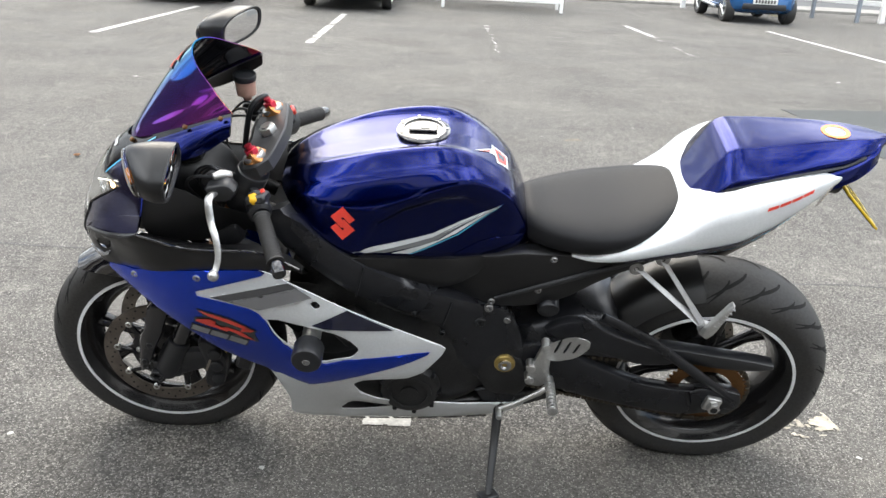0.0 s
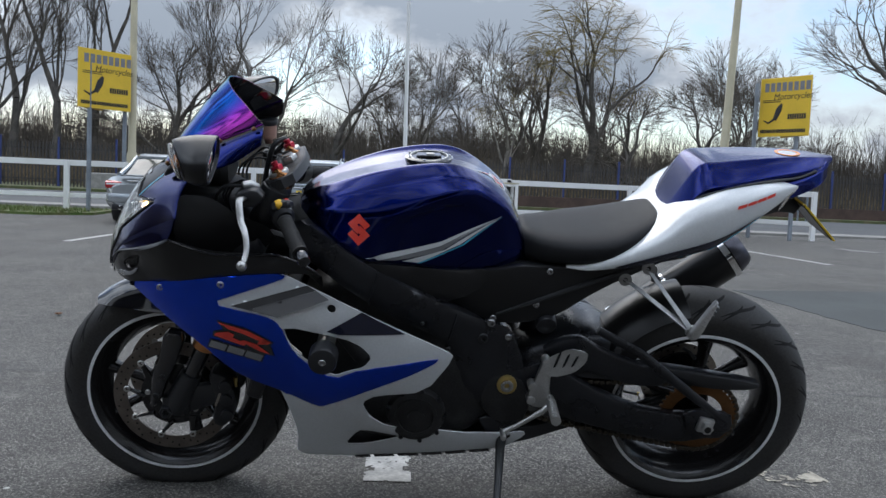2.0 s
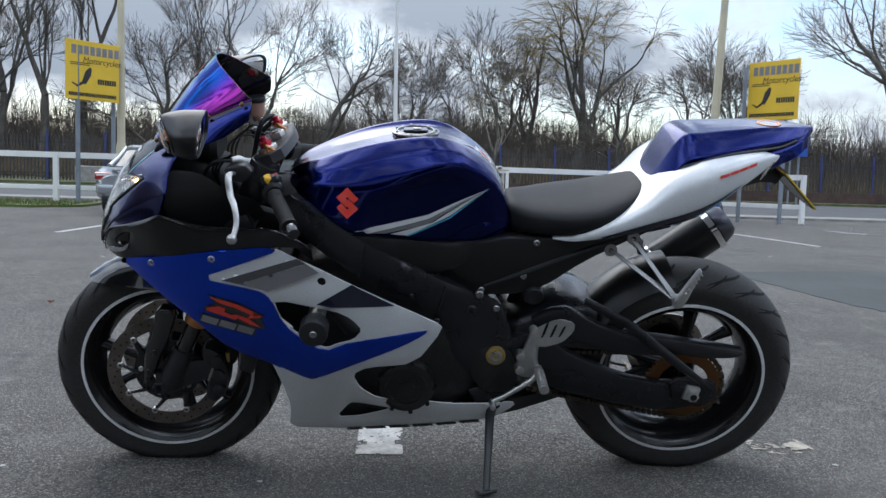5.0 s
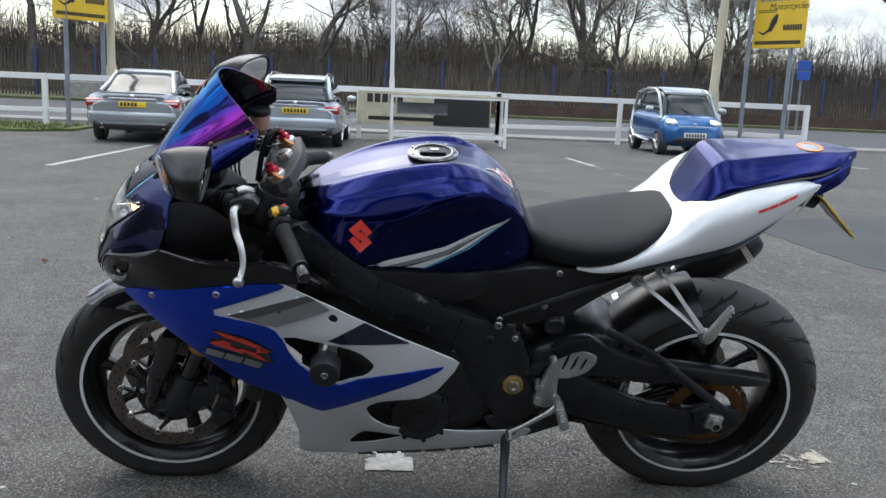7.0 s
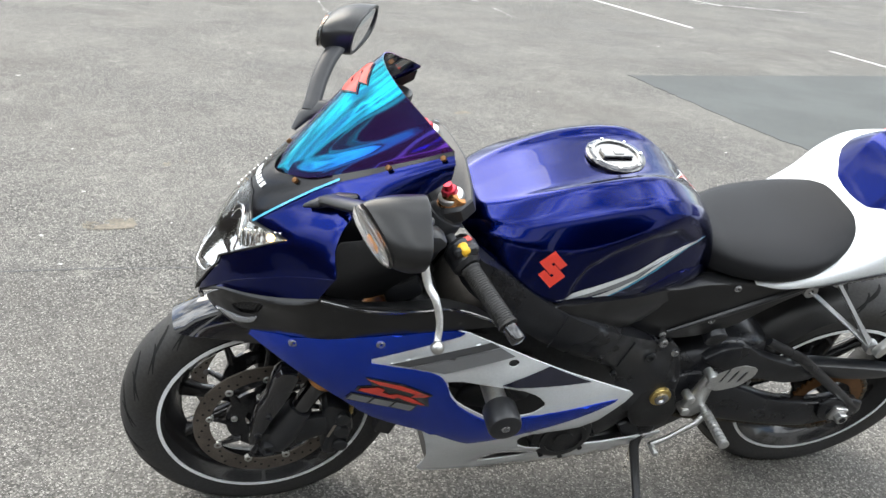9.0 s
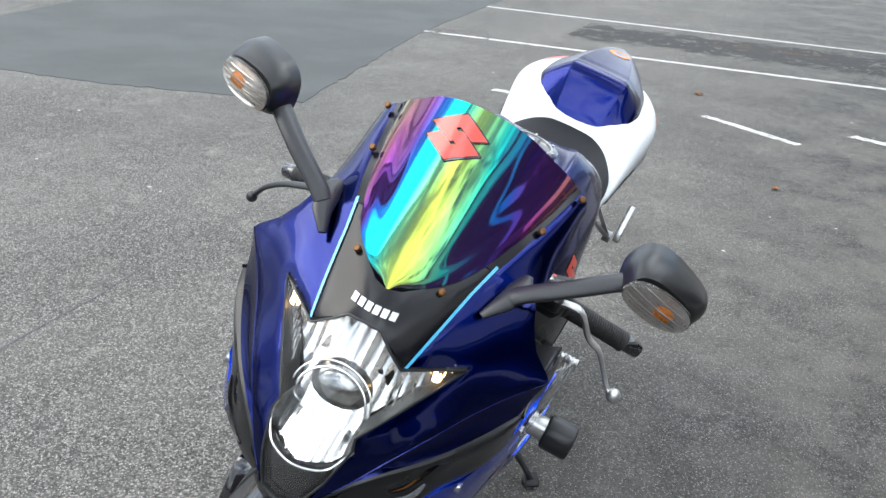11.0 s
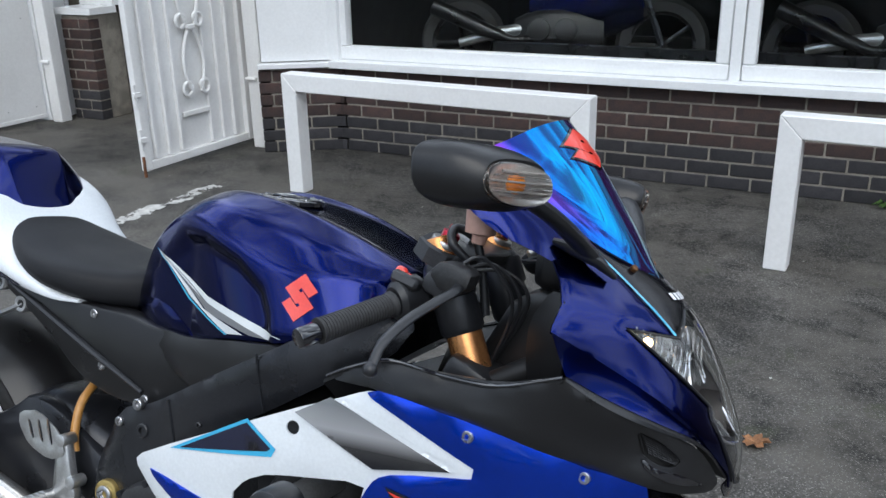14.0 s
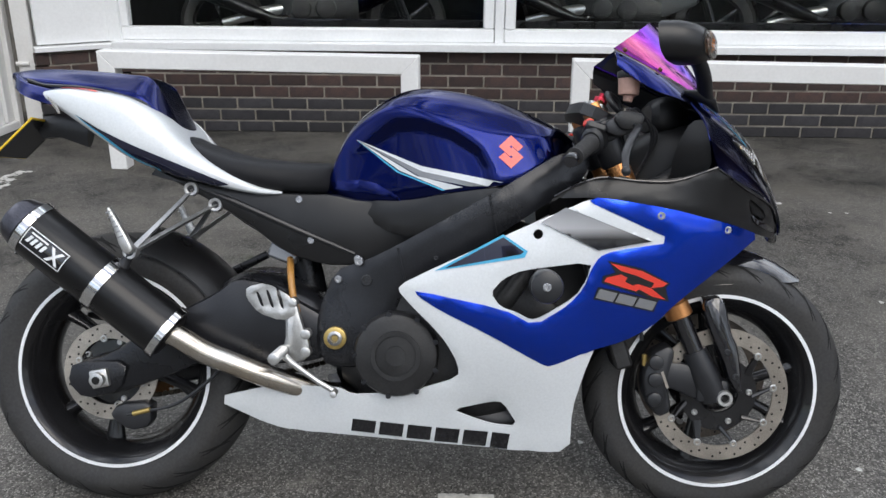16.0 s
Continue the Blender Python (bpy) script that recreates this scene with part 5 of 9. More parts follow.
for s in (-1, 1):
    bm = bmesh.new()
    add_sheet(bm, [(-.345, .845), (-.40, .82), (-.37, .765), (-.32, .738), (-.177, .644), (.0, .545), (.03, .50), (.055, .40), (.10, .345), (.19, .345), (.215, .40), (.212, .47), (.175, .565), (.105, .588), (.038, .622), (-.10, .70), (-.176, .742)],
              lambda x, z: (x, s * frame_y(x, z), z), [], .02, .055, corner=1, edge=.12)
    fr = part("frame", bm, m_frame, bike, "black cast twin-spar frame")
    for (x, z, r) in ((.118, .587, .012), (.165, .545, .010), (-.055, .60, .006), (.10, .545, .015), (.012, .52, .008)):
        bm = bmesh.new()
        add_socket_bolt(bm, x, s * frame_y(x, z), z, s, r * .85, .006)
        part("bolt", bm, m_bolt if r in (.012, .010) else m_black, fr)
    bm = bmesh.new()
    add_cyl(bm, (.170, s * .145, .414), (.170, s * .162, .414), .026, 24, bevel=.003)
    part("pivot_cover", bm, m_brass, fr, "gold pivot bolt cover")
    bm = bmesh.new()
    add_lathe(bm, [(.006, s * .1615), (.0165, s * .1615), (.0165, s * .1665), (.0145, s * .168), (.0095, s * .168), (.008, s * .1635)], (.170, 0, .414), seg=24)
    part("pivot_bolt", bm, m_bolt, fr)
    for a, b in (((-.168, .741), (-.186, .652)), ((.03, .62), (.012, .545))):
        bm = bmesh.new()
        pts = [(a[0] + (b[0] - a[0]) * q, a[1] + (b[1] - a[1]) * q) for q in (0, .25, .5, .75, 1)]
        add_tube(bm, [(x, s * (frame_y(x, z) + .0005), z) for x, z in pts], .0022, 6)
        part("weld_seam", bm, m_frame, fr)
    # seat frame and side cover
    bm = bmesh.new()
    add_slab(bm, [(-.10, .695), (-.02, .735), (.05, .722), (.12, .722), (.18, .735), (.26, .735), (.40, .742), (.54, .768), (.60, .785), (.52, .75), (.38, .672), (.287, .600), (.20, .575), (.12, .575), (.05, .605)], s * .085, s * .132, .008)
    cover = part("subframe_cover", bm, m_panel, bike, "satin black seat frame cover")
    for x, z in ((.256, .722), (.229, .631), (.124, .590)):
        bm = bmesh.new()
        add_socket_bolt(bm, x, s * .1315, z, s, .0085, .004)
        part("bolt", bm, m_bolt, cover)
    bm = bmesh.new()
    add_sheet(bm, [(-.26, .760), (-.20, .757), (-.10, .744), (.02, .722), (.10, .722), (.14, .70), (.03, .640), (-.06, .655), (-.20, .705)], lambda x, z: (x, s * trim_y(x), z), [], .02, .02, corner=1, edge=.2)
    part("tank_trim", bm, m_panel, bike, "black trim below the tank")
    bm = bmesh.new()
    add_tube(bm, [(.13, s * .134, .602), (.26, s * .134, .655), (.40, s * .134, .715), (.50, s * .130, .752)], [.004, .007, .007, .003], 8)
    part("frame_rib", bm, m_black, bike)
    # swinging arm
    bm = bmesh.new()
    if s > 0:
        outline = [(.16, .44), (.25, .49), (.33, .535), (.40, .545), (.45, .505), (.56, .45), (.69, .365), (.765, .345), (.775, .295), (.74, .265), (.66, .275), (.56, .315), (.46, .355), (.34, .345), (.22, .355), (.16, .385)]
    else:
        outline = [(.16, .44), (.25, .47), (.314, .452), (.38, .41), (.512, .348), (.64, .328), (.72, .338), (.775, .332), (.787, .295), (.76, .265), (.642, .238), (.50, .262), (.381, .29), (.22, .345), (.16, .385)]
    add_slab(bm, outline, s * .100, s * .140, .012)
    arm = part("swinging_arm", bm, m_frame, bike, "black braced swinging arm")
    if s < 0:
        bm = bmesh.new()
        add_slab(bm, [(.25, .50), (.30, .535), (.36, .545), (.42, .505), (.53, .465), (.60, .44), (.585, .41), (.51, .405), (.42, .432), (.33, .46)], -.135, -.10, .010)
        part("arm_brace", bm, m_frame, arm, "black upper brace")
        bm = bmesh.new()
        add_tube(bm, [(.39, -.150, .575), (.505, -.152, .515), (.64, -.150, .41), (.765, -.146, .315)], [.008, .010, .010, .007], 10, flat=1.3)
        part("arm_strut", bm, m_frame, arm)
        bm = bmesh.new()
        add_slab(bm, [(.50, .470), (.60, .462), (.838, .428), (.842, .412), (.80, .402), (.70, .405), (.60, .425), (.52, .445)], -.132, -.092, .006)
        part("chain_guard", bm, m_black, arm, "black plastic chain guard")
    bm = bmesh.new()
    add_slab(bm, [(.64, .355), (.77, .348), (.782, .30), (.745, .262), (.66, .28)], s * .138, s * .152, .006)
    part("axle_block", bm, m_frame, arm)
    bm = bmesh.new()
    add_box(bm, (.703, s * .158, .313), (.042, .016, .042), (0, 12, 0), bevel=.005, seg=2)
    add_cyl(bm, (.703, s * .164, .313), (.703, s * .182, .313), .0165, 6 if s < 0 else 24, bevel=.002)
    part("axle_nut", bm, m_alu, arm, "aluminium axle block and nut")
    bm = bmesh.new()
    add_cyl(bm, (.703, s * .181, .313), (.703, s * .1835, .313), .009, 16)
    part("axle_bore", bm, m_groove, arm)
bm = bmesh.new()
add_hull(bm, [(.16, .10, .34, .47), (.25, .13, .36, .52), (.33, .13, .37, .55), (.40, .12, .42, .55), (.44, .10, .46, .53)], 10, 20, .5, .5)
part("arm_bridge", bm, m_frame, bike)
bm = bmesh.new()
add_hull(bm, [(-.36, .10, .40, .60), (-.30, .15, .28, .66), (-.18, .165, .22, .68), (-.02, .165, .21, .64), (.08, .15, .24, .58), (.16, .13, .30, .55)], 14, 28, .45, .45)
engine = part("engine", bm, m_engine, bike, "dark engine casings behind the fairing")
for s in (-1, 1):
    bm = bmesh.new()
    add_cyl(bm, (.03 if s > 0 else -.06, s * .14, .385 if s > 0 else .33), (.03 if s > 0 else -.06, s * (.205 if s > 0 else .19), .385 if s > 0 else .33), .094 if s > 0 else .075, 40, bevel=.016)
    cv = part("clutch_cover" if s > 0 else "generator_cover", bm, m_engine, engine, "matt black round engine cover")
    bm = bmesh.new()
    x, z, y = (.03, .385, .206) if s > 0 else (-.06, .33, .191)
    add_lathe(bm, [(.045, 0), (.055, 0), (.055, .004), (.045, .004)], (x, s * y - (.004 if s < 0 else 0), z), seg=36)
    add_cyl(bm, (x, s * y, z), (x, s * (y + .004), z), .022, 24)
    part("cover_ring", bm, m_engine, cv)
    for k in range(9):
        a = 2 * math.pi * k / 9
        rr = .092 if s > 0 else .073
        bm = bmesh.new()
        add_cyl(bm, (x + rr * math.cos(a), s * (y - .022), z + rr * math.sin(a)), (x + rr * math.cos(a), s * (y - .004), z + rr * math.sin(a)), .006, 10)
        part("cover_bolt", bm, m_frame, cv)
    bm = bmesh.new()
    add_slab(bm, [(-.36, .47), (-.20, .60), (-.16, .56), (-.18, .47), (-.25, .44)], s * .165, s * .19, .008)
    add_tube(bm, [(-.20, s * .19, .50), (-.24, s * .20, .56), (-.26, s * .18, .60)], .022, 12)
    part("coolant_pipe", bm, m_engine, engine)
bm = bmesh.new()
add_slab(bm, [(.14, .30), (.10, .36), (.12, .44), (.20, .44), (.24, .36), (.22, .30)], -.155, -.10, .01)
part("sprocket_cover", bm, m_engine, engine)
# rear shock reservoir, hugger, rear tray
bm = bmesh.new()
add_cyl(bm, (.26, -.14, .575), (.26, -.05, .60), .026, 24, bevel=.004)
add_cyl(bm, (.22, 0, .38), (.27, 0, .60), .036, 20)
part("shock_absorber", bm, m_frame, bike, "black rear shock absorber")
bm = bmesh.new()
rings = []
for i in range(17):
    a = radians(48 + 100 * (1 - i / 16))
    ring = []
    for inner in (0, 1):
        for j in range(11):
            t = (j / 5 - 1) * (1 if not inner else -1)
            r = .345 - .055 * abs(t) ** 2.4 - (.004 if inner else 0)
            ring.append(bm.verts.new((RX + r * math.cos(radians(90 + 12 + 70 * i / 16)), .105 * t, RZ + r * math.sin(radians(90 + 12 + 70 * i / 16)))))
    rings.append(ring)
bridge(bm, rings)
bm.faces.new(rings[0]); bm.faces.new(rings[-1][::-1])
part("rear_hugger", bm, m_panel, bike, "gloss black rear hugger")
bm = bmesh.new()
add_hull(bm, [(.24, .09, .62, .735), (.34, .10, .63, .745), (.45, .10, .70, .77), (.56, .095, .765, .80), (.66, .085, .826, .86), (.74, .07, .876, .91), (.82, .05, .922, .94)], 16, 20, .5, .5)
part("undertray", bm, m_black, bike, "satin black undertray")
bm = bmesh.new()
add_box(bm, (.30, .06, .60), (.07, .06, .045), (0, -20, 0), bevel=.006)
part("fluid_bottle", bm, m_silver_paint, bike, "translucent grey brake fluid bottle")
bm = bmesh.new()
add_tube(bm, curve([(.285, .085, .585), (.275, .13, .55), (.265, .15, .50), (.255, .155, .47)]), .008, 10)
part("fluid_hose", bm, m_hose, bike, "amber fluid hose")

# chain and sprocket
bm = bmesh.new()
add_lathe(bm, [(.070, -.112), (.100, -.112), (.100, -.106), (.070, -.106)], (RX, 0, RZ), seg=44)
for k in range(44):
    a = 2 * math.pi * k / 44
    add_box(bm, (RX + .102 * math.cos(a), -.109, RZ + .102 * math.sin(a)), (.008, .005, .006), (0, -math.degrees(a), 0))
part("rear_sprocket", bm, m_sprocket, rear, "orange anodised sprocket")
bm = bmesh.new()
run = [(.13, .405), (.30, .405), (.50, .408), (.66, .409)]
arc = [(RX + .104 * math.cos(radians(a)), RZ + .104 * math.sin(radians(a))) for a in range(105, -106, -15)]
low = [(.66, .214), (.50, .245), (.30, .285), (.13, .335)]
path = [Vector((x, -.109, z)) for x, z in run + arc + low]
dist = 0.0
for a, b in zip(path, path[1:]):
    L = (b - a).length
    k = 0.0
    while k < L:
        p = a.lerp(b, k / L)
        d = b - a
        add_box(bm, tuple(p), (.014, .018, .012), (0, -math.degrees(math.atan2(d.z, d.x)), 0), bevel=.002)
        k += .0159
part("chain", bm, m_chain, bike, "oily drive chain")
bm = bmesh.new()
add_slab(bm, [(.32, .43), (.45, .455), (.60, .435), (.66, .425), (.60, .412), (.40, .42)], -.125, -.10, .004)
part("chain_guard", bm, m_black, bike)
# rear caliper
bm = bmesh.new()
add_slab(bm, [(.60, .255), (.68, .245), (.70, .215), (.65, .18), (.60, .195)], .075, .125, .010)
part("rear_caliper", bm, m_black, bike, "black rear brake caliper")
bm = bmesh.new()
add_tube(bm, curve([(.655, .126, .222), (.61, .13, .232), (.54, .13, .25), (.47, .13, .30), (.40, .12, .37)]), .004, 8)
part("rear_brake_hose", bm, m_black, bike)
bm = bmesh.new()
add_cyl(bm, (.64, .128, .225), (.60, .13, .236), .006, 10)
part("banjo_fitting", bm, m_brass, bike)

# ---- exhaust ----
bm = bmesh.new()
e0, e1 = Vector((.527, .196, .420)), Vector((.835, .206, .660))
add_tube(bm, [e0.lerp(e1, q) for q in (0, .02, .5, .97, 1)], [.050, .060, .0605, .060, .056], 36, flat=1.02)
can = part("silencer", bm, m_can, bike, "black round silencer with steel bands")
for q, w in ((.03, .018), (.47, .026), (.965, .02)):
    bm = bmesh.new()
    d = (e1 - e0).normalized() * w / 2
    c = e0.lerp(e1, q)
    add_tube(bm, [c - d, c - d * .9, c + d * .9, c + d], [.0605, .0635, .0635, .0605], 36, flat=1.02)
    part("silencer_band", bm, m_chrome, can, "polished steel band")
bm = bmesh.new()
d = (e1 - e0).normalized()
rings = add_tube(bm, [e1, e1 + d * .028, e1 + d * .040, e1 + d * .040, e1 - d * .01], [.0585, .050, .040, .034, .032], 32)
part("silencer_tip", bm, m_tip, can, "dark burnt end cap")
bm = bmesh.new()
c = e0.lerp(e1, .80)
x = (e1 - e0).normalized()
up = Vector((0, 1, 0)).cross(x).normalized() * -1


def on_can(u, v):
    a = v / .0615
    return c + x * u + Vector((0, 1, 0)) * .0622 * math.cos(a) + up * .0622 * math.sin(a)


add_sheet(bm, [(-.05, -.02), (.05, -.02), (.05, .022), (-.05, .022)], on_can, [], .012, 0, off=.0005, corner=1)
part("maker_mark", bm, m_black_gloss, can)
label_bars = [[(-.050, y0), (.050, y0), (.050, y0 + .0022), (-.050, y0 + .0022)] for y0 in (-.0215, .0205)]
label_bars += [[(x0, -.0215), (x0 + .0022, -.0215), (x0 + .0022, .0227), (x0, .0227)] for x0 in (-.0510, .0490)]
label_bars += [[(u, -.008), (u + .007, -.008), (u + .012, .008), (u + .005, .008)] for u in (-.043, -.031, -.019, -.007)]
label_bars += [[(.010, -.016), (.018, -.016), (.044, .016), (.036, .016)], [(.036, -.016), (.044, -.016), (.018, .016), (.010, .016)], [(-.040, .012), (.002, .012), (.002, .0155), (-.040, .0155)]]
for i, pl in enumerate(label_bars):
    bm = bmesh.new()
    add_sheet(bm, [(-u, v) for u, v in pl], on_can, [], .012, 0, off=.0012 + .0002 * (i % 3), corner=0)
    part("maker_mark", bm, m_stripe, can)
bm = bmesh.new()
add_tube(bm, curve([(.545, .194, .435), (.505, .190, .412), (.46, .182, .383), (.40, .170, .356), (.33, .155, .326), (.26, .13, .298), (.18, .09, .27)]), .0255, 24)
part("exhaust_pipe", bm, m_steel, bike, "brushed steel pipe with heat tint")

# ---- foot rests ----
for s in (-1, 1):
    bm = bmesh.new()
    j = (.610, s * .205, .605)
    for a in ((.497, s * .128, .742), (.446, s * .122, .708)):
        a = Vector(a)
        q = a.lerp(Vector(j), .93)
        add_tube(bm, [a, a.lerp(q, .12), a.lerp(q, .6), q], [.011, .0088, .0095, .013], 4, flat=.62)
    lugs = ((.499, s * .128, .743), (.446, s * .122, .708), j)
    for x, y, z in lugs:
        add_lathe(bm, [(.006, -.011), (.0165, -.011), (.0165, .008), (.0145, .011), (.010, .011), (.006, .008)], (x, y, z), seg=20)
    hang = part("pillion_hanger", bm, m_cast, bike, "cast aluminium pillion footrest hanger")
    for x, y, z in lugs:
        bm = bmesh.new()
        add_socket_bolt(bm, x, y + s * .006, z, s, .0095, .004)
        part("bolt", bm, m_engine, hang)
    bm = bmesh.new()
    add_slab(bm, [(.592, .612), (.606, .600), (.622, .618), (.636, .660), (.650, .700), (.643, .704), (.622, .668), (.606, .640)], s * .222, s * .242, .004)
    peg = part("pillion_peg", bm, m_alu, hang, "folded aluminium pillion peg")
    for k in range(6):
        bm = bmesh.new()
        add_box(bm, (.619 + .0052 * k, s * .232, .640 + .0105 * k), (.0125, .0225, .003), (0, 25, 0), bevel=.0008)
        part("peg_rib", bm, m_cast, peg)
    if s > 0:
        bm = bmesh.new()
        add_tube(bm, [j, (.622, .205, .585), (.632, .205, .565)], [.012, .011, .016], 12)
        part("silencer_bracket", bm, m_black, hang)
    bm = bmesh.new()
    heel = [(.362, .530), (.318, .540), (.262, .508), (.250, .470), (.285, .455), (.335, .472), (.362, .505)]
    slots = [[(.342 - .022 * k, .520 + .004 * k), (.334 - .022 * k, .518 + .004 * k), (.322 - .022 * k, .485 - .002 * k), (.330 - .022 * k, .488 - .002 * k)] for k in range(3)]
    add_sheet(bm, heel, lambda x, z: (x, s * (.185 + .05 * (x - .25)), z), slots, .012, .004, corner=1)
    plate = part("heel_plate", bm, m_alu, bike, "slotted aluminium heel guard")
    bm = bmesh.new()
    add_slab(bm, [(.285, .50), (.255, .50), (.235, .43), (.222, .40), (.232, .365), (.262, .36), (.285, .385), (.275, .43)], s * .160, s * .180, .006)
    for x, z in ((.232, .425), (.232, .385), (.262, .495)):
        add_cyl(bm, (x, s * .155, z), (x, s * .186, z), .0115, 16, bevel=.002)
    part("footrest_plate", bm, m_alu, plate, "machined footrest plate")
    bm = bmesh.new()
    ys, rs = [.175, .190], [.0105, .0105]
    for k in range(9):
        ys += [.193 + .011 * k, .194 + .011 * k, .199 + .011 * k, .200 + .011 * k]
        rs += [.0102, .0125, .0125, .0102]
    add_tube(bm, [(.281, s * y, .390) for y in ys], rs, 14)
    part("footrest", bm, m_alu, plate, "knurled aluminium footrest")
    bm = bmesh.new()
    add_tube(bm, [(.285, s * .19, .385), (.26, s * .20, .365), (.20, s * .205, .325), (.165, s * .205, .305)], [.009, .0075, .006, .007], 10)
    add_cyl(bm, (.163, s * .20, .303), (.163, s * .235, .303), .0075, 12, bevel=.002)
    part("foot_pedal", bm, m_alu, plate, "aluminium pedal")

# side stand
bm = bmesh.new()
back = Matrix.Rotation(-radians(LEAN), 3, "X")
foot = back @ Vector((.150, -.335, .012))
add_tube(bm, [(.175, -.135, .27), (.168, -.150, .225), Vector((.168, -.150, .225)).lerp(foot, .5), foot], [.014, .013, .0105, .009], 12, flat=.8)
stand = part("side_stand", bm, m_black, bike, "black side stand resting on the tarmac")
bm = bmesh.new()
add_box(bm, tuple(foot), (.05, .036, .010), (-LEAN, 0, 20), bevel=.003)
part("stand_foot", bm, m_black, stand)
bm = bmesh.new()
add_slab(bm, [(.10, .31), (.20, .31), (.21, .28), (.19, .24), (.15, .24), (.12, .27)], -.145, -.115, .006)
part("stand_bracket", bm, m_frame, stand)
bm = bmesh.new()
add_tube(bm, [(.165 + .004 * math.cos(k * 1.4), -.138 - .022 * k / 40 + .004 * math.sin(k * 1.4), .245 - .10 * k / 40) for k in range(41)], .0015, 5)
part("stand_spring", bm, m_steel, stand)

# ---- seat and tail ----
bm = bmesh.new()
add_hull(bm, [(.165, .058, .735, .790), (.19, .085, .728, .806), (.24, .120, .726, .806), (.32, .152, .733, .812), (.40, .158, .750, .822), (.46, .142, .775, .838), (.51, .108, .81, .856), (.548, .06, .85, .878)], 28, 36, .62, .62)
seat = part("seat", bm, m_seat, bike, "black vinyl rider seat")
bm = bmesh.new()
TAIL = [(.295, .135, .732, .742), (.34, .152, .730, .752), (.40, .165, .738, .780), (.46, .174, .752, .812), (.52, .183, .765, .858), (.56, .191, .778, .905), (.60, .198, .793, .932), (.64, .199, .810, .950), (.71, .178, .855, .964), (.79, .138, .905, .970), (.85, .098, .942, .966)]
add_hull(bm, TAIL, 34, 40, .42, .5)
tail = part("tail_fairing", bm, m_white, bike, "glossy white tail fairing")
bm = bmesh.new()
HUMP = along([(.525, .085, .845, .858, .040), (.545, .112, .855, .888, .058), (.575, .128, .868, .945, .068), (.605, .136, .885, .993, .074), (.66, .134, .908, 1.004, .072), (.72, .122, .926, 1.010, .064),
              (.80, .100, .944, 1.016, .052), (.87, .078, .957, 1.018, .040), (.92, .052, .972, 1.016, .028), (.962, .014, 1.000, 1.013, .008)])
rs = []
for i in range(45):
    x = .525 + .437 * i / 44
    w, lo, hi, wt = HUMP(x)
    h = hi - lo
    # flank, upper bevel and flat top meet in soft creases
    half = [(w * .95, lo), (w, lo + .10 * h), (w * .99, lo + .42 * h), (w * .975, lo + .50 * h), (wt + .86 * (w - wt), lo + .585 * h), (wt + .40 * (w - wt), lo + .82 * h), (wt + .10 * (w - wt), hi - .050 * h), (wt, hi - .012 * h), (wt * .90, hi), (wt * .5, hi + .001),
            (0, hi + .0015)]
    half = [(p.x, p.y) for p in curve([(y, z, 0) for y, z in half], 4)]
    rs.append([bm.verts.new((x, y, z)) for y, z in half + [(-y, z) for y, z in reversed(half[:-1])]])
bridge(bm, rs)
bm.faces.new(rs[0])
bm.faces.new(rs[-1][::-1])
hump = part("seat_hump", bm, m_navy, tail, "metallic navy single-seat hump", smooth=42.0)
# navy skirt round the foot of the hump
bm = bmesh.new()
rs = []
for i in range(37):
    q = i / 36
    x = .512 + .426 * q
    w, lo, hi, wt = HUMP(min(.955, max(.535, x + .004)))
    w = w + .016 - .004 * q if x > .54 else (w + .016) * (.70 + .30 * math.sqrt(max(0, (x - .512) / .028)))
    lo -= .010 * max(0, 1 - q * 8)
    drop = .042 - .030 * q
    half = [(w + .006, lo - drop), (w + .004, lo - .012), (w, lo + .004 + .010 * q), (w - .010, lo + .012 + .010 * q), (0, lo + .012 + .010 * q)]
    rs.append([bm.verts.new((x, y, z)) for y, z in half + [(-y, z) for y, z in reversed(half[:-1])]])
bridge(bm, rs)
bm.faces.new(rs[0])
bm.faces.new(rs[-1][::-1])
part("hump_skirt", bm, m_navy, tail, "navy skirt round the foot of the hump", smooth=50.0)
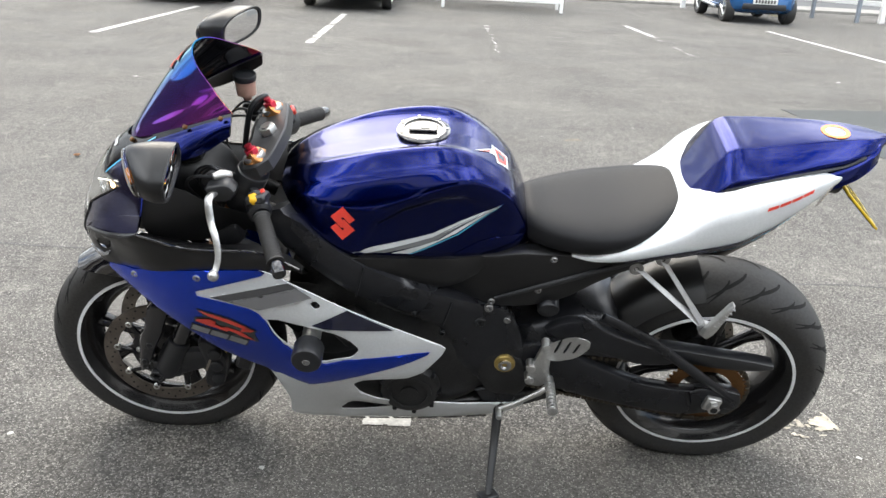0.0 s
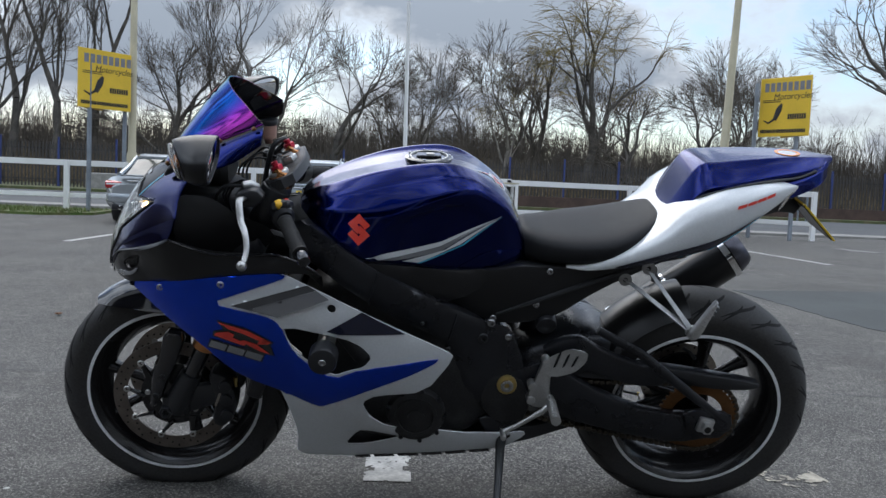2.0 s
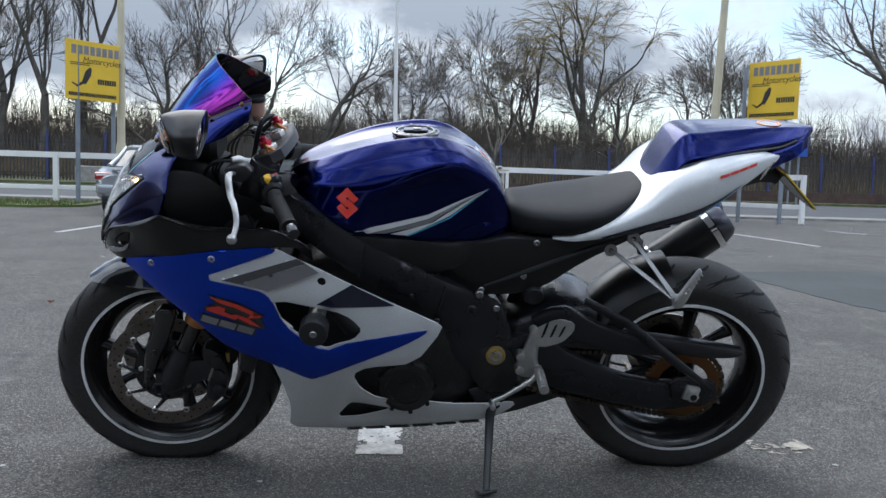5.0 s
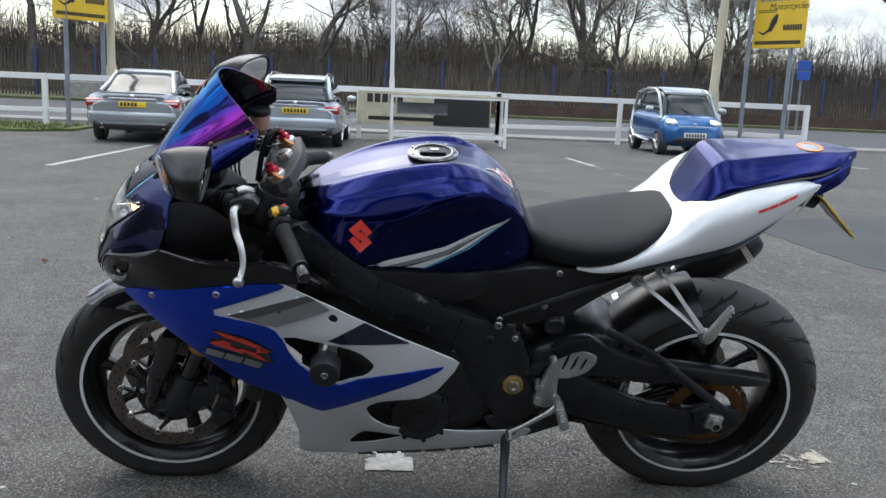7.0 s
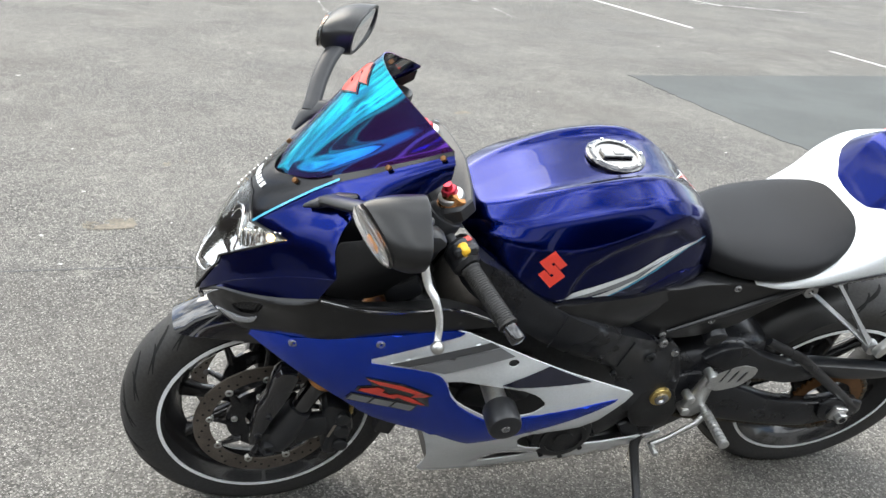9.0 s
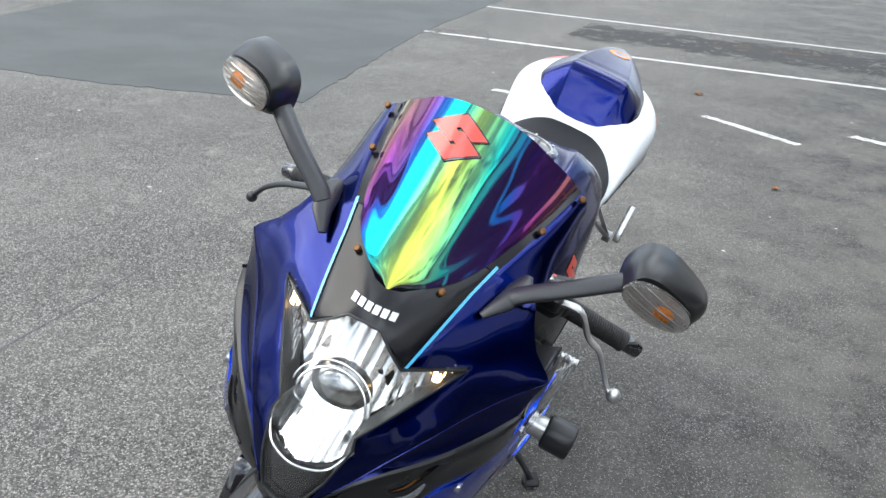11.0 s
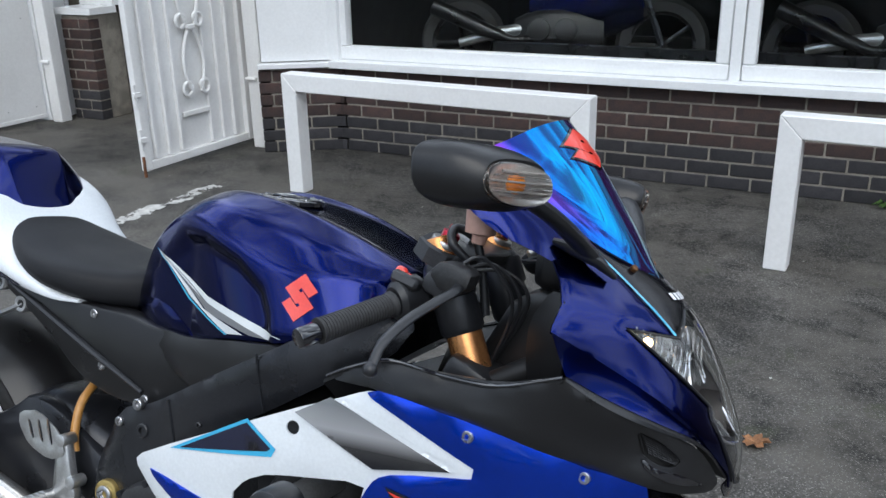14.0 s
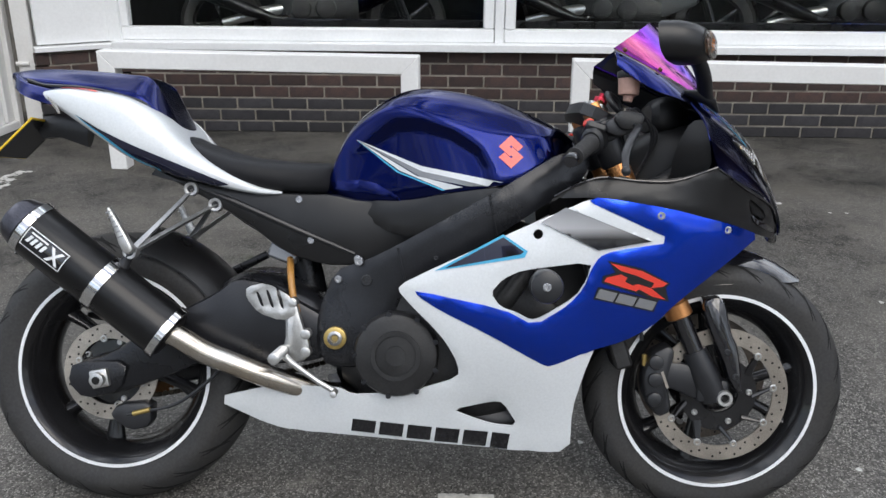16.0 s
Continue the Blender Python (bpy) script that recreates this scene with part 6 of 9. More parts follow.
for s in (-1, 1):
    bm = bmesh.new()
    pts = [(.592, s * .127, .926), (.62, s * .136, .940), (.70, s * .1265, .961), (.78, s * .1065, .971), (.85, s * .086, .976), (.90, s * .066, .990)]
    add_tube(bm, curve(pts, 5), .0036, 6)
    part("hump_seam", bm, m_black, hump)
    wf = along(TAIL)

    def on_tail(x, z):
        w, lo, hi = wf(x)
        q = min(.995, max(-.995, (z - (lo + hi) / 2) / ((hi - lo) / 2)))
        th = math.asin(power(q, 1 / .5))
        return (x, s * w * abs(math.cos(th)) ** .42, z)
    for pl, mt, nm, o in (([(.750, .906), (.666, .848), (.605, .805), (.560, .783), (.556, .788), (.606, .812), (.667, .855)], m_cyan, "cyan_line", .0030),
                          ([(.748, .906), (.686, .873), (.593, .831), (.500, .792), (.405, .754), (.430, .753), (.480, .764), (.553, .783), (.606, .810), (.667, .853)], m_dark_paint, "navy_flash", .0026)):
        bm = bmesh.new()
        add_sheet(bm, pl, on_tail, [], .008, 0, off=o, corner=0)
        part(nm, bm, mt, tail)
    for k in range(4):
        bm = bmesh.new()
        x0 = .672 + .026 * k
        z0 = (.921 if s < 0 else .934) + .0062 * k
        bm2 = [(x0, z0), (x0 + .024, z0 + .0055), (x0 + .026, z0 + .0125), (x0 + .002, z0 + .007)]
        if s > 0:
            # this one lies on the flat top
            def on_top(x, y):
                w, lo, hi = wf(x)
                c = min(.99, (y / w) ** (1 / .42))
                return (x, y, (lo + hi) / 2 + (hi - lo) / 2 * (1 - c * c) ** .25)
            x0 = .70 + .026 * k
            y0 = .151 - .0122 * k
            add_sheet(bm, [(x0, y0), (x0 + .024, y0 - .0113), (x0 + .026, y0 - .0025), (x0 + .002, y0 + .009)], on_top, [], .008, 0, off=.002, corner=0)
        else:
            add_sheet(bm, bm2, on_tail, [], .01, 0, off=.0015, corner=0)
        part("maker_mark", bm, m_red, tail)
bm = bmesh.new()
add_lathe(bm, [(.022, 0), (.031, 0), (.031, .0012), (.022, .0012)], (0, 0, 0), axis="z", seg=28)
bm.transform(pose(.845, -.008, 1.0185, 0, -1.5, 0))
part("round_badge", bm, m_orange, hump, "orange ring badge")
bm = bmesh.new()
add_lathe(bm, [(.0, 0), (.022, 0), (.022, .0008), (.0, .0008)], (0, 0, 0), axis="z", seg=28)
bm.transform(pose(.845, -.008, 1.0185, 0, -1.5, 0))
part("round_badge", bm, m_black_gloss, hump)
bm = bmesh.new()
add_ball(bm, (.858, 0, .950), (.020, .066, .020))
part("tail_light", bm, m_redlens, tail, "red tail light")
for s in (-1, 1):
    bm = bmesh.new()
    add_sheet(bm, [(.838, .952), (.800, .912), (.786, .906), (.806, .934)], lambda x, z: (x, s * (.098 - .8 * (x - .84)), z), [], .008, .003, off=.006, corner=1)
    part("rear_lens", bm, m_dish, tail, "clear ribbed rear lens")
bm = bmesh.new()
add_tube(bm, [(.78, 0, .880), (.85, 0, .890), (.885, 0, .885), (.905, 0, .876)], [.02, .014, .012, .010], 10, flat=2.2)
hanger = part("plate_hanger", bm, m_black, bike, "black number plate hanger")
bm = bmesh.new()
add_box(bm, (.935, 0, .857), (.005, .15, .130), (0, -46, 0), bevel=.001)
part("number_plate", bm, m_plate, hanger, "yellow number plate")
bm = bmesh.new()
add_box(bm, tuple(pose(.935, 0, .857, 0, -46, 0) @ Vector((-.0032, 0, 0))), (.0012, .142, .122), (0, -46, 0), bevel=.002)
part("plate_backing", bm, m_black, hanger)
for s in (-1, 1):
    for r in range(2):
        for k in range(3):
            bm = bmesh.new()
            o = pose(.935, 0, .857, 0, -46, 0) @ Vector((.003, -.045 + .045 * k, .024 - .048 * r))
            add_box(bm, tuple(o), (.001, .022, .034), (0, -46, 0))
            if s > 0:
                part("plate_mark", bm, m_groove, hanger)
            else:
                bm.free()

# ---- controls ----
bm = bmesh.new()
tilt = pose(-.392, 0, .925, 0, -23.5, 0)
yoke = [(-.045, .0), (-.052, .06), (-.048, .105), (-.035, .138), (-.005, .145), (.022, .128), (.030, .09), (.036, .04), (.040, 0)]
yoke = yoke + [(x, -y) for x, y in reversed(yoke[1:-1])]
top = [bm.verts.new((x, y, .012)) for x, y in yoke]
low = [bm.verts.new((x, y, -.012)) for x, y in yoke]
ins = [bm.verts.new((x * .93, y * .97, .015)) for x, y in yoke]
bridge(bm, [low, top, ins])
bm.faces.new(low); bm.faces.new(ins)
bm.transform(tilt)
clamp = part("top_yoke", bm, m_yoke, bike, "dark grey top yoke")
bm = bmesh.new()
add_cyl(bm, (0, 0, .012), (0, 0, .030), .020, 6, bevel=.002)
add_cyl(bm, (0, 0, .028), (0, 0, .034), .013, 20)
bm.transform(tilt)
part("stem_nut", bm, m_alu, clamp, "bright stem nut")
for s in (-1, 1):
    bm = bmesh.new()
    add_cyl(bm, (-.012, s * .107, .012), (-.012, s * .107, .026), .024, 24, bevel=.003)
    bm.transform(tilt)
    part("fork_collar", bm, m_alu, clamp)
    bm = bmesh.new()
    add_cyl(bm, (-.012, s * .107, .026), (-.012, s * .107, .040), .015, 6, bevel=.002)
    add_cyl(bm, (-.012, s * .107, .040), (-.012, s * .107, .050), .008, 16)
    bm.transform(tilt)
    part("fork_adjuster", bm, m_pinkcap, clamp, "red anodised fork adjuster")
    b0, b1 = Vector((-.425, s * .110, .882)), Vector((-.330, s * .330, .815))
    bar = lambda q: b0.lerp(b1, q)
    bm = bmesh.new()
    add_cyl(bm, bar(0), bar(.96), .011, 16)
    add_cyl(bm, b0 + Vector((.010, 0, .022)), b0 - Vector((.010, 0, .022)), .036, 24, bevel=.005)
    hb = part("handlebar", bm, m_black, bike, "black clip-on handlebar")
    bm = bmesh.new()
    qs, rs = [.44, .455, .465], [.019, .019, .0168]
    for k in range(24):
        q = .475 + .0188 * k
        qs += [q, q + .002, q + .010, q + .012]
        rs += [.0165, .0176, .0176, .0165]
    add_tube(bm, [bar(q) for q in qs + [.930, .945]], rs + [.0185, .0185], 18)
    part("grip", bm, m_tyre, hb, "ribbed black rubber grip")
    bm = bmesh.new()
    add_cyl(bm, bar(.95), bar(1.08), .0145, 18, bevel=.003)
    part("bar_end", bm, m_black_gloss, hb, "black bar end weight")
    bm = bmesh.new()
    add_tube(bm, [bar(.22), bar(.25), bar(.40), bar(.43)], [.020, .026, .026, .020], 16, flat=1.2)
    add_box(bm, tuple(bar(.33) + Vector((.0, 0, .022))), (.045, .05, .02), (20 * s, -15, 0), bevel=.005)
    part("switch_housing", bm, m_black, hb, "black switch housing")
    bm = bmesh.new()
    p = bar(.34) + (Vector((.012, 0, .036)) if s > 0 else Vector((-.006, -.012, .030)))
    add_box(bm, tuple(p), (.018, .024, .018), (10, -20, 20), bevel=.004)
    part("switch", bm, m_red if s > 0 else m_yellow, hb, "red kill switch" if s > 0 else "yellow switch")
    bm = bmesh.new()
    p = bar(.27) + Vector((.014, 0, .026))
    add_box(bm, tuple(p), (.012, .014, .008), (10, -20, 20), bevel=.002)
    part("switch", bm, m_red, hb)
    # lever
    bm = bmesh.new()
    if s < 0:
        add_tube(bm, curve([(-.478, -.200, .902), (-.482, -.235, .905), (-.474, -.262, .868), (-.462, -.285, .850), (-.455, -.305, .820), (-.458, -.322, .798), (-.462, -.336, .790)], 5),
                 [.009] * 5 + [.008] * 5 + [.0075] * 5 + [.007] * 5 + [.0065] * 5 + [.0065] * 5 + [.0065], 12, flat=.62)
        add_ball(bm, (-.461, -.337, .791), (.012, .012, .012))
        part("clutch_lever", bm, m_alu, hb, "silver clutch lever")
    else:
        add_tube(bm, curve([(-.472, .185, .895), (-.482, .215, .888), (-.468, .25, .872), (-.450, .29, .850), (-.436, .325, .822), (-.434, .345, .795)], 5), [.0085] * 21 + [.0075] * 5, 12, flat=.62)
        add_ball(bm, (-.434, .347, .791), (.010, .010, .010))
        part("brake_lever", bm, m_black, hb, "black brake lever")
    bm = bmesh.new()
    add_slab(bm, [(-.50, .915), (-.45, .925), (-.43, .905), (-.45, .880), (-.49, .882)], s * .165, s * .205, .007)
    part("lever_perch", bm, m_black if s < 0 else m_engine, hb)
    for k in range(3):
        bm = bmesh.new()
        add_tube(bm, curve([(-.45, s * (.17 - .02 * k), .905), (-.49 - .012 * k, s * (.15 - .02 * k), .93 - .01 * k), (-.53 - .008 * k, s * (.12 - .012 * k), .87), (-.50, s * (.09 - .01 * k), .78), (-.45, s * .07, .70)]), .0030, 8)
        part("cable", bm, m_black, hb)
# grey master cylinder with its bolts, and bright clamps on the left bar
bm = bmesh.new()
add_slab(bm, [(-.485, .905), (-.445, .915), (-.418, .900), (-.415, .878), (-.445, .866), (-.480, .880)], .150, .192, .007)
pump = part("master_cylinder", bm, m_yoke, bike, "grey cast brake master cylinder")
for x, y, z in ((-.432, .150, .898), (-.455, .150, .882), (-.470, .196, .895)):
    bm = bmesh.new()
    add_cyl(bm, (x, y - .006, z), (x, y + .008, z), .0065, 10, bevel=.0015)
    part("bolt", bm, m_bolt, pump)
bm = bmesh.new()
add_tube(bm, [(-.455, -.150, .915), (-.470, -.165, .925), (-.485, -.175, .925)], [.009, .011, .008], 10)
adj = part("cable_adjuster", bm, m_alu, bike, "bright clutch cable adjuster")
bm = bmesh.new()
add_tube(bm, curve([(-.485, -.175, .925), (-.53, -.165, .915), (-.56, -.12, .86), (-.53, -.08, .78), (-.48, -.07, .70)]), .004, 8)
part("cable", bm, m_black, adj)
# master cylinder and reservoir
bm = bmesh.new()
add_tube(bm, [(-.472, .132, .948), (-.474, .132, .960), (-.474, .132, .963), (-.475, .132, .998)], [.010, .012, .0225, .0245], 24)
res = part("fluid_reservoir", bm, m_resin, bike, "translucent brake fluid reservoir")
bm = bmesh.new()
add_cyl(bm, (-.475, .132, .998), (-.475, .132, 1.014), .027, 24, bevel=.003)
part("reservoir_cap", bm, m_black, res)
bm = bmesh.new()
add_tube(bm, curve([(-.46, .13, .92), (-.435, .14, .945), (-.43, .12, .965), (-.455, .10, .95), (-.47, .095, .90), (-.48, .09, .84)]), .007, 10)
part("reservoir_hose", bm, m_black, res)
# dash and stays behind the screen
bm = bmesh.new()
add_hull(bm, [(-.63, .04, .89, .945), (-.595, .075, .885, .968), (-.555, .08, .885, .965), (-.54, .065, .89, .95)], 6, 24, .5, .5)
part("instrument_panel", bm, m_liner, bike, "black instrument panel")
bm = bmesh.new()
add_hull(bm, [(-.735, .06, .70, .82), (-.70, .085, .69, .86), (-.66, .10, .70, .90), (-.58, .095, .72, .90), (-.50, .07, .70, .86), (-.47, .06, .68, .80)], 8, 24, .5, .5)
part("lamp_housing", bm, m_liner, bike)
for s in (-1, 1):
    bm = bmesh.new()
    add_tube(bm, [(-.60, s * .11, .80), (-.50, s * .13, .74), (-.42, s * .13, .70)], .018, 10)
    add_hull(bm, [(-.62, .03, .70, .80), (-.50, .03, .68, .77), (-.40, .025, .66, .74)], 4, 12) if s > 0 else None
    add_tube(bm, [(-.66, s * .12, .86), (-.60, s * .13, .80), (-.58, s * .15, .72)], .012, 8)
    part("fairing_stay", bm, m_liner, bike)
# radiator between the fairings
bm = bmesh.new()
add_box(bm, (-.43, 0, .50), (.04, .34, .30), (0, 18, 0), bevel=.006)
part("radiator", bm, m_engine, bike, "dark radiator behind the front wheel")
bm = bmesh.new()
add_hull(bm, [(-.34, .12, .17, .30), (-.2, .125, .165, .26), (0, .13, .185, .25), (.2, .11, .195, .26), (.40, .06, .24, .28)], 10, 20, .4, .4)
part("belly_floor", bm, m_black, bike)


# ---- ground ----
def asphalt_material():
    m = bpy.data.materials.new("worn_tarmac")
    m.use_nodes = True
    n, l, b = plain_nodes(m)
    geo = n.new("ShaderNodeNewGeometry")
    pos = geo.outputs["Position"]

    def noise(scale, detail=4.0, rough=0.55):
        t = n.new("ShaderNodeTexNoise")
        t.inputs["Scale"].default_value, t.inputs["Detail"].default_value, t.inputs["Roughness"].default_value = scale, detail, rough
        l.new(pos, t.inputs["Vector"])
        return t.outputs[0]

    def span(src, a, b2, lo, hi):
        r = n.new("ShaderNodeMapRange")
        for k, v in zip(("From Min", "From Max", "To Min", "To Max"), (a, b2, lo, hi)):
            r.inputs[k].default_value = v
        l.new(src, r.inputs[0])
        return r.outputs[0]

    def mix(fac, a, b2):
        x = n.new("ShaderNodeMix")
        x.data_type = "RGBA"
        for sock, v in (("Factor", fac), ("A", a), ("B", b2)):
            if isinstance(v, tuple):
                x.inputs[sock].default_value = (*v, 1)
            elif isinstance(v, float):
                x.inputs[sock].default_value = v
            else:
                l.new(v, x.inputs[sock])
        return x.outputs["Result"]

    def cells(scale):
        t = n.new("ShaderNodeTexVoronoi")
        t.inputs["Scale"].default_value = scale
        l.new(pos, t.inputs["Vector"])
        sp = n.new("ShaderNodeSeparateXYZ")
        l.new(t.outputs["Color"], sp.inputs[0])
        return t, sp.outputs["X"], sp.outputs["Y"]

    vor, pick, pick2 = cells(150.0)
    _, speck, speck2 = cells(330.0)
    # chippings of mixed greys in dark binder, the odd pale or black one
    stones = mix(pick, (0.060, 0.057, 0.053), (0.180, 0.172, 0.158))
    stones = mix(span(pick2, 0.80, 0.90, 0.0, 0.65), stones, (0.34, 0.325, 0.30))
    stones = mix(span(pick2, 0.20, 0.12, 0.0, 0.85), stones, (0.026, 0.025, 0.024))
    stones = mix(span(vor.outputs["Distance"], 0.42, 0.72, 0.0, 0.7), stones, (0.030, 0.029, 0.028))
    col = mix(span(noise(1.1, 6.0), 0.38, 0.64, 0.0, 0.35), stones, (0.205, 0.194, 0.175))
    col = mix(span(noise(0.35, 5.0), 0.50, 0.70, 0.0, 0.45), col, (0.085, 0.084, 0.084))
    col = mix(span(noise(9.0, 8.0, 0.7), 0.46, 0.70, 0.0, 0.55), col, (0.060, 0.058, 0.055))
    col = mix(span(noise(5.3, 8.0, 0.7), 0.56, 0.72, 0.0, 0.45), col, (0.29, 0.272, 0.245))
    col = mix(span(noise(0.75, 7.0, 0.65), 0.50, 0.66, 0.0, 0.40), col, (0.062, 0.055, 0.048))
    col = mix(span(speck, 0.90, 0.95, 0.0, 0.6), col, (0.46, 0.44, 0.405))
    col = mix(span(speck2, 0.14, 0.08, 0.0, 0.8), col, (0.022, 0.021, 0.020))
    # damp, mossy strip along the building
    sep = n.new("ShaderNodeSeparateXYZ")
    l.new(pos, sep.inputs[0])
    wob = n.new("ShaderNodeMath")
    wob.operation = "MULTIPLY_ADD"
    l.new(noise(1.7, 6.0), wob.inputs[0])
    wob.inputs[1].default_value = 1.6
    l.new(sep.outputs["Y"], wob.inputs[2])
    damp = span(wob.outputs[0], 0.9, -0.6, 0.0, 0.92)
    damp_col = mix(span(noise(7.0, 10.0, 0.75), 0.45, 0.56, 0.0, 1.0), (0.006, 0.0058, 0.005), (0.050, 0.046, 0.040))
    damp_col = mix(span(noise(1.3, 9.0, 0.7), 0.46, 0.58, 0.0, 0.85), damp_col, (0.105, 0.096, 0.082))
    damp_col = mix(span(noise(4.1, 10.0, 0.7), 0.58, 0.66, 0.0, 0.6), damp_col, (0.045, 0.052, 0.026))
    patchy = n.new("ShaderNodeMath")
    patchy.operation = "MULTIPLY"
    l.new(damp, patchy.inputs[0])
    l.new(span(noise(2.3, 10.0, 0.72), 0.38, 0.54, 0.55, 1.0), patchy.inputs[1])
    damp_col = mix(span(pick, 0.70, 0.85, 0.0, 0.7), damp_col, (0.072, 0.068, 0.062))
    damp_col = mix(span(speck, 0.90, 0.95, 0.0, 0.8), damp_col, (0.19, 0.18, 0.165))
    col = mix(patchy.outputs[0], col, damp_col)
    l.new(col, b.inputs["Base Color"])
    l.new(span(patchy.outputs[0], 0.0, 1.0, 0.86, 0.62), b.inputs["Roughness"])
    b.inputs["Specular IOR Level"].default_value = 0.3
    bump = n.new("ShaderNodeBump")
    bump.inputs["Strength"].default_value, bump.inputs["Distance"].default_value = 0.6, 0.0025
    bump.invert = True
    l.new(vor.outputs["Distance"], bump.inputs["Height"])
    bump2 = n.new("ShaderNodeBump")
    bump2.inputs["Strength"].default_value, bump2.inputs["Distance"].default_value = 0.3, 0.012
    l.new(noise(5.0, 8.0), bump2.inputs["Height"])
    l.new(bump.outputs[0], bump2.inputs["Normal"])
    l.new(bump2.outputs[0], b.inputs["Normal"])
    return m


m_asphalt = asphalt_material()
m_patch = mat("newer_tarmac", (0.074, 0.080, 0.079), 0.88, 0, 0.14, 1.2, 140, bump=0.6, bscale=130, dist=0.004)
m_road = mat("road_tarmac", (0.085, 0.088, 0.092), 0.8, 0, 0.15, 0.8, 60, bump=0.4, bscale=90, dist=0.004)
m_linep = mat("worn_white_paint", (0.54, 0.53, 0.50), 0.7, 0, 0.18, 14, 90)
m_grass = mat("grass_green", (0.075, 0.13, 0.022), 0.8, 0, 0.3, 3, 60, col2=(0.11, 0.12, 0.035))
m_verge = mat("rough_verge", (0.13, 0.115, 0.06), 0.9, 0, 0.3, 2, 40, col2=(0.07, 0.09, 0.03))
m_kerb = mat("concrete", (0.30, 0.29, 0.27), 0.85, 0, 0.15, 4, 80, bump=0.3, bscale=60)
m_whitepaint = mat("white_rail_paint", (0.82, 0.82, 0.81), 0.5, 0, 0.03, 2, 60, col2=(0.77, 0.765, 0.75), bump=0.08, bscale=90, dist=0.002)
m_upvc = mat("white_plastic_frame", (0.82, 0.83, 0.83), 0.3, 0, 0.03, 3, 60)
m_rust = mat("rust_stain", (0.22, 0.09, 0.04), 0.9, 0, 0.3, 20, 100)
m_mortar = mat("mortar", (0.28, 0.255, 0.215), 0.9, 0, 0.2, 10, 120, bump=0.4, bscale=120)
# the unlit shop's dimness is put into these near-black interior colours
m_dark_room = mat("painted_dim_interior", (0.035, 0.035, 0.038), 0.8, 0, 0.2, 1, 10)
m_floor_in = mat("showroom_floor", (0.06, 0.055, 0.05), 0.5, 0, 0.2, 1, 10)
m_pole_cream = mat("cream_pole_paint", (0.52, 0.47, 0.33), 0.5, 0, 0.1, 2, 60)
m_pole_white = mat("white_pole_paint", (0.75, 0.75, 0.73), 0.45, 0, 0.06, 2, 60)
m_galv = mat("grey_post_paint", (0.24, 0.27, 0.31), 0.5, 0.3, 0.12, 3, 60)
m_sign = mat("yellow_sign", (0.76, 0.50, 0.03), 0.45, 0, 0.05, 2, 40)
m_signback = mat("sign_back", (0.34, 0.22, 0.03), 0.6, 0, 0.1, 2, 40)
m_ink = mat("black_ink", (0.02, 0.02, 0.02), 0.5, 0, 0.1)
m_inkgrey = mat("grey_ink", (0.22, 0.22, 0.24), 0.5, 0, 0.1)
m_banner = mat("cream_banner", (0.55, 0.50, 0.36), 0.6, 0, 0.1, 4, 40)
m_fence = mat("palisade_steel", (0.070, 0.064, 0.062), 0.6, 0.2, 0.2, 2, 30)
m_bluepost = mat("blue_post_paint", (0.035, 0.055, 0.19), 0.5, 0, 0.15, 2, 30)
m_lowwall = mat("brown_boundary_wall", (0.085, 0.055, 0.045), 0.9, 0, 0.2, 1.5, 30)
m_bark = mat("grey_bark", (0.105, 0.094, 0.082), 0.9, 0, 0.25, 3, 40, bump=0.4, bscale=30, dist=0.01)
m_twig = mat("bare_twig", (0.120, 0.102, 0.084), 0.9, 0, 0.2, 1, 10)
m_willow = mat("willow_twig", (0.26, 0.205, 0.085), 0.85, 0, 0.2, 1, 10)
m_birch = mat("pale_bark", (0.20, 0.18, 0.155), 0.8, 0, 0.25, 4, 30)
m_scrub = mat("brown_scrub", (0.185, 0.130, 0.072), 0.9, 0, 0.3, 0.6, 4, col2=(0.105, 0.084, 0.050))
m_leafbrown = mat("dead_leaf", (0.30, 0.14, 0.06), 0.8, 0, 0.25, 40, 200)
m_sandstain = mat("tan_stain", (0.19, 0.165, 0.13), 0.9, 0, 0.25, 12, 90)
m_weed = mat("weed_leaf", (0.09, 0.19, 0.035), 0.6, 0, 0.25, 30, 200)
m_car_silver = mat("silver_car_paint", (0.40, 0.43, 0.45), 0.22, 0.6, 0.05, 2, 300, coat=0.9)
m_car_pale = mat("pale_silver_paint", (0.48, 0.53, 0.58), 0.22, 0.6, 0.05, 2, 300, coat=0.9)
m_car_blue = mat("blue_car_paint", (0.012, 0.12, 0.34), 0.22, 0.5, 0.06, 2, 300, coat=0.9)
m_car_glass = mat("tinted_car_glass", (0.02, 0.028, 0.03), 0.04, 0, 0.1, 2, 20, spec=0.8)
m_carplate_w = mat("white_plate", (0.75, 0.75, 0.72), 0.4, 0, 0.04)
m_bluesign = mat("blue_sign", (0.02, 0.09, 0.42), 0.4, 0, 0.06)


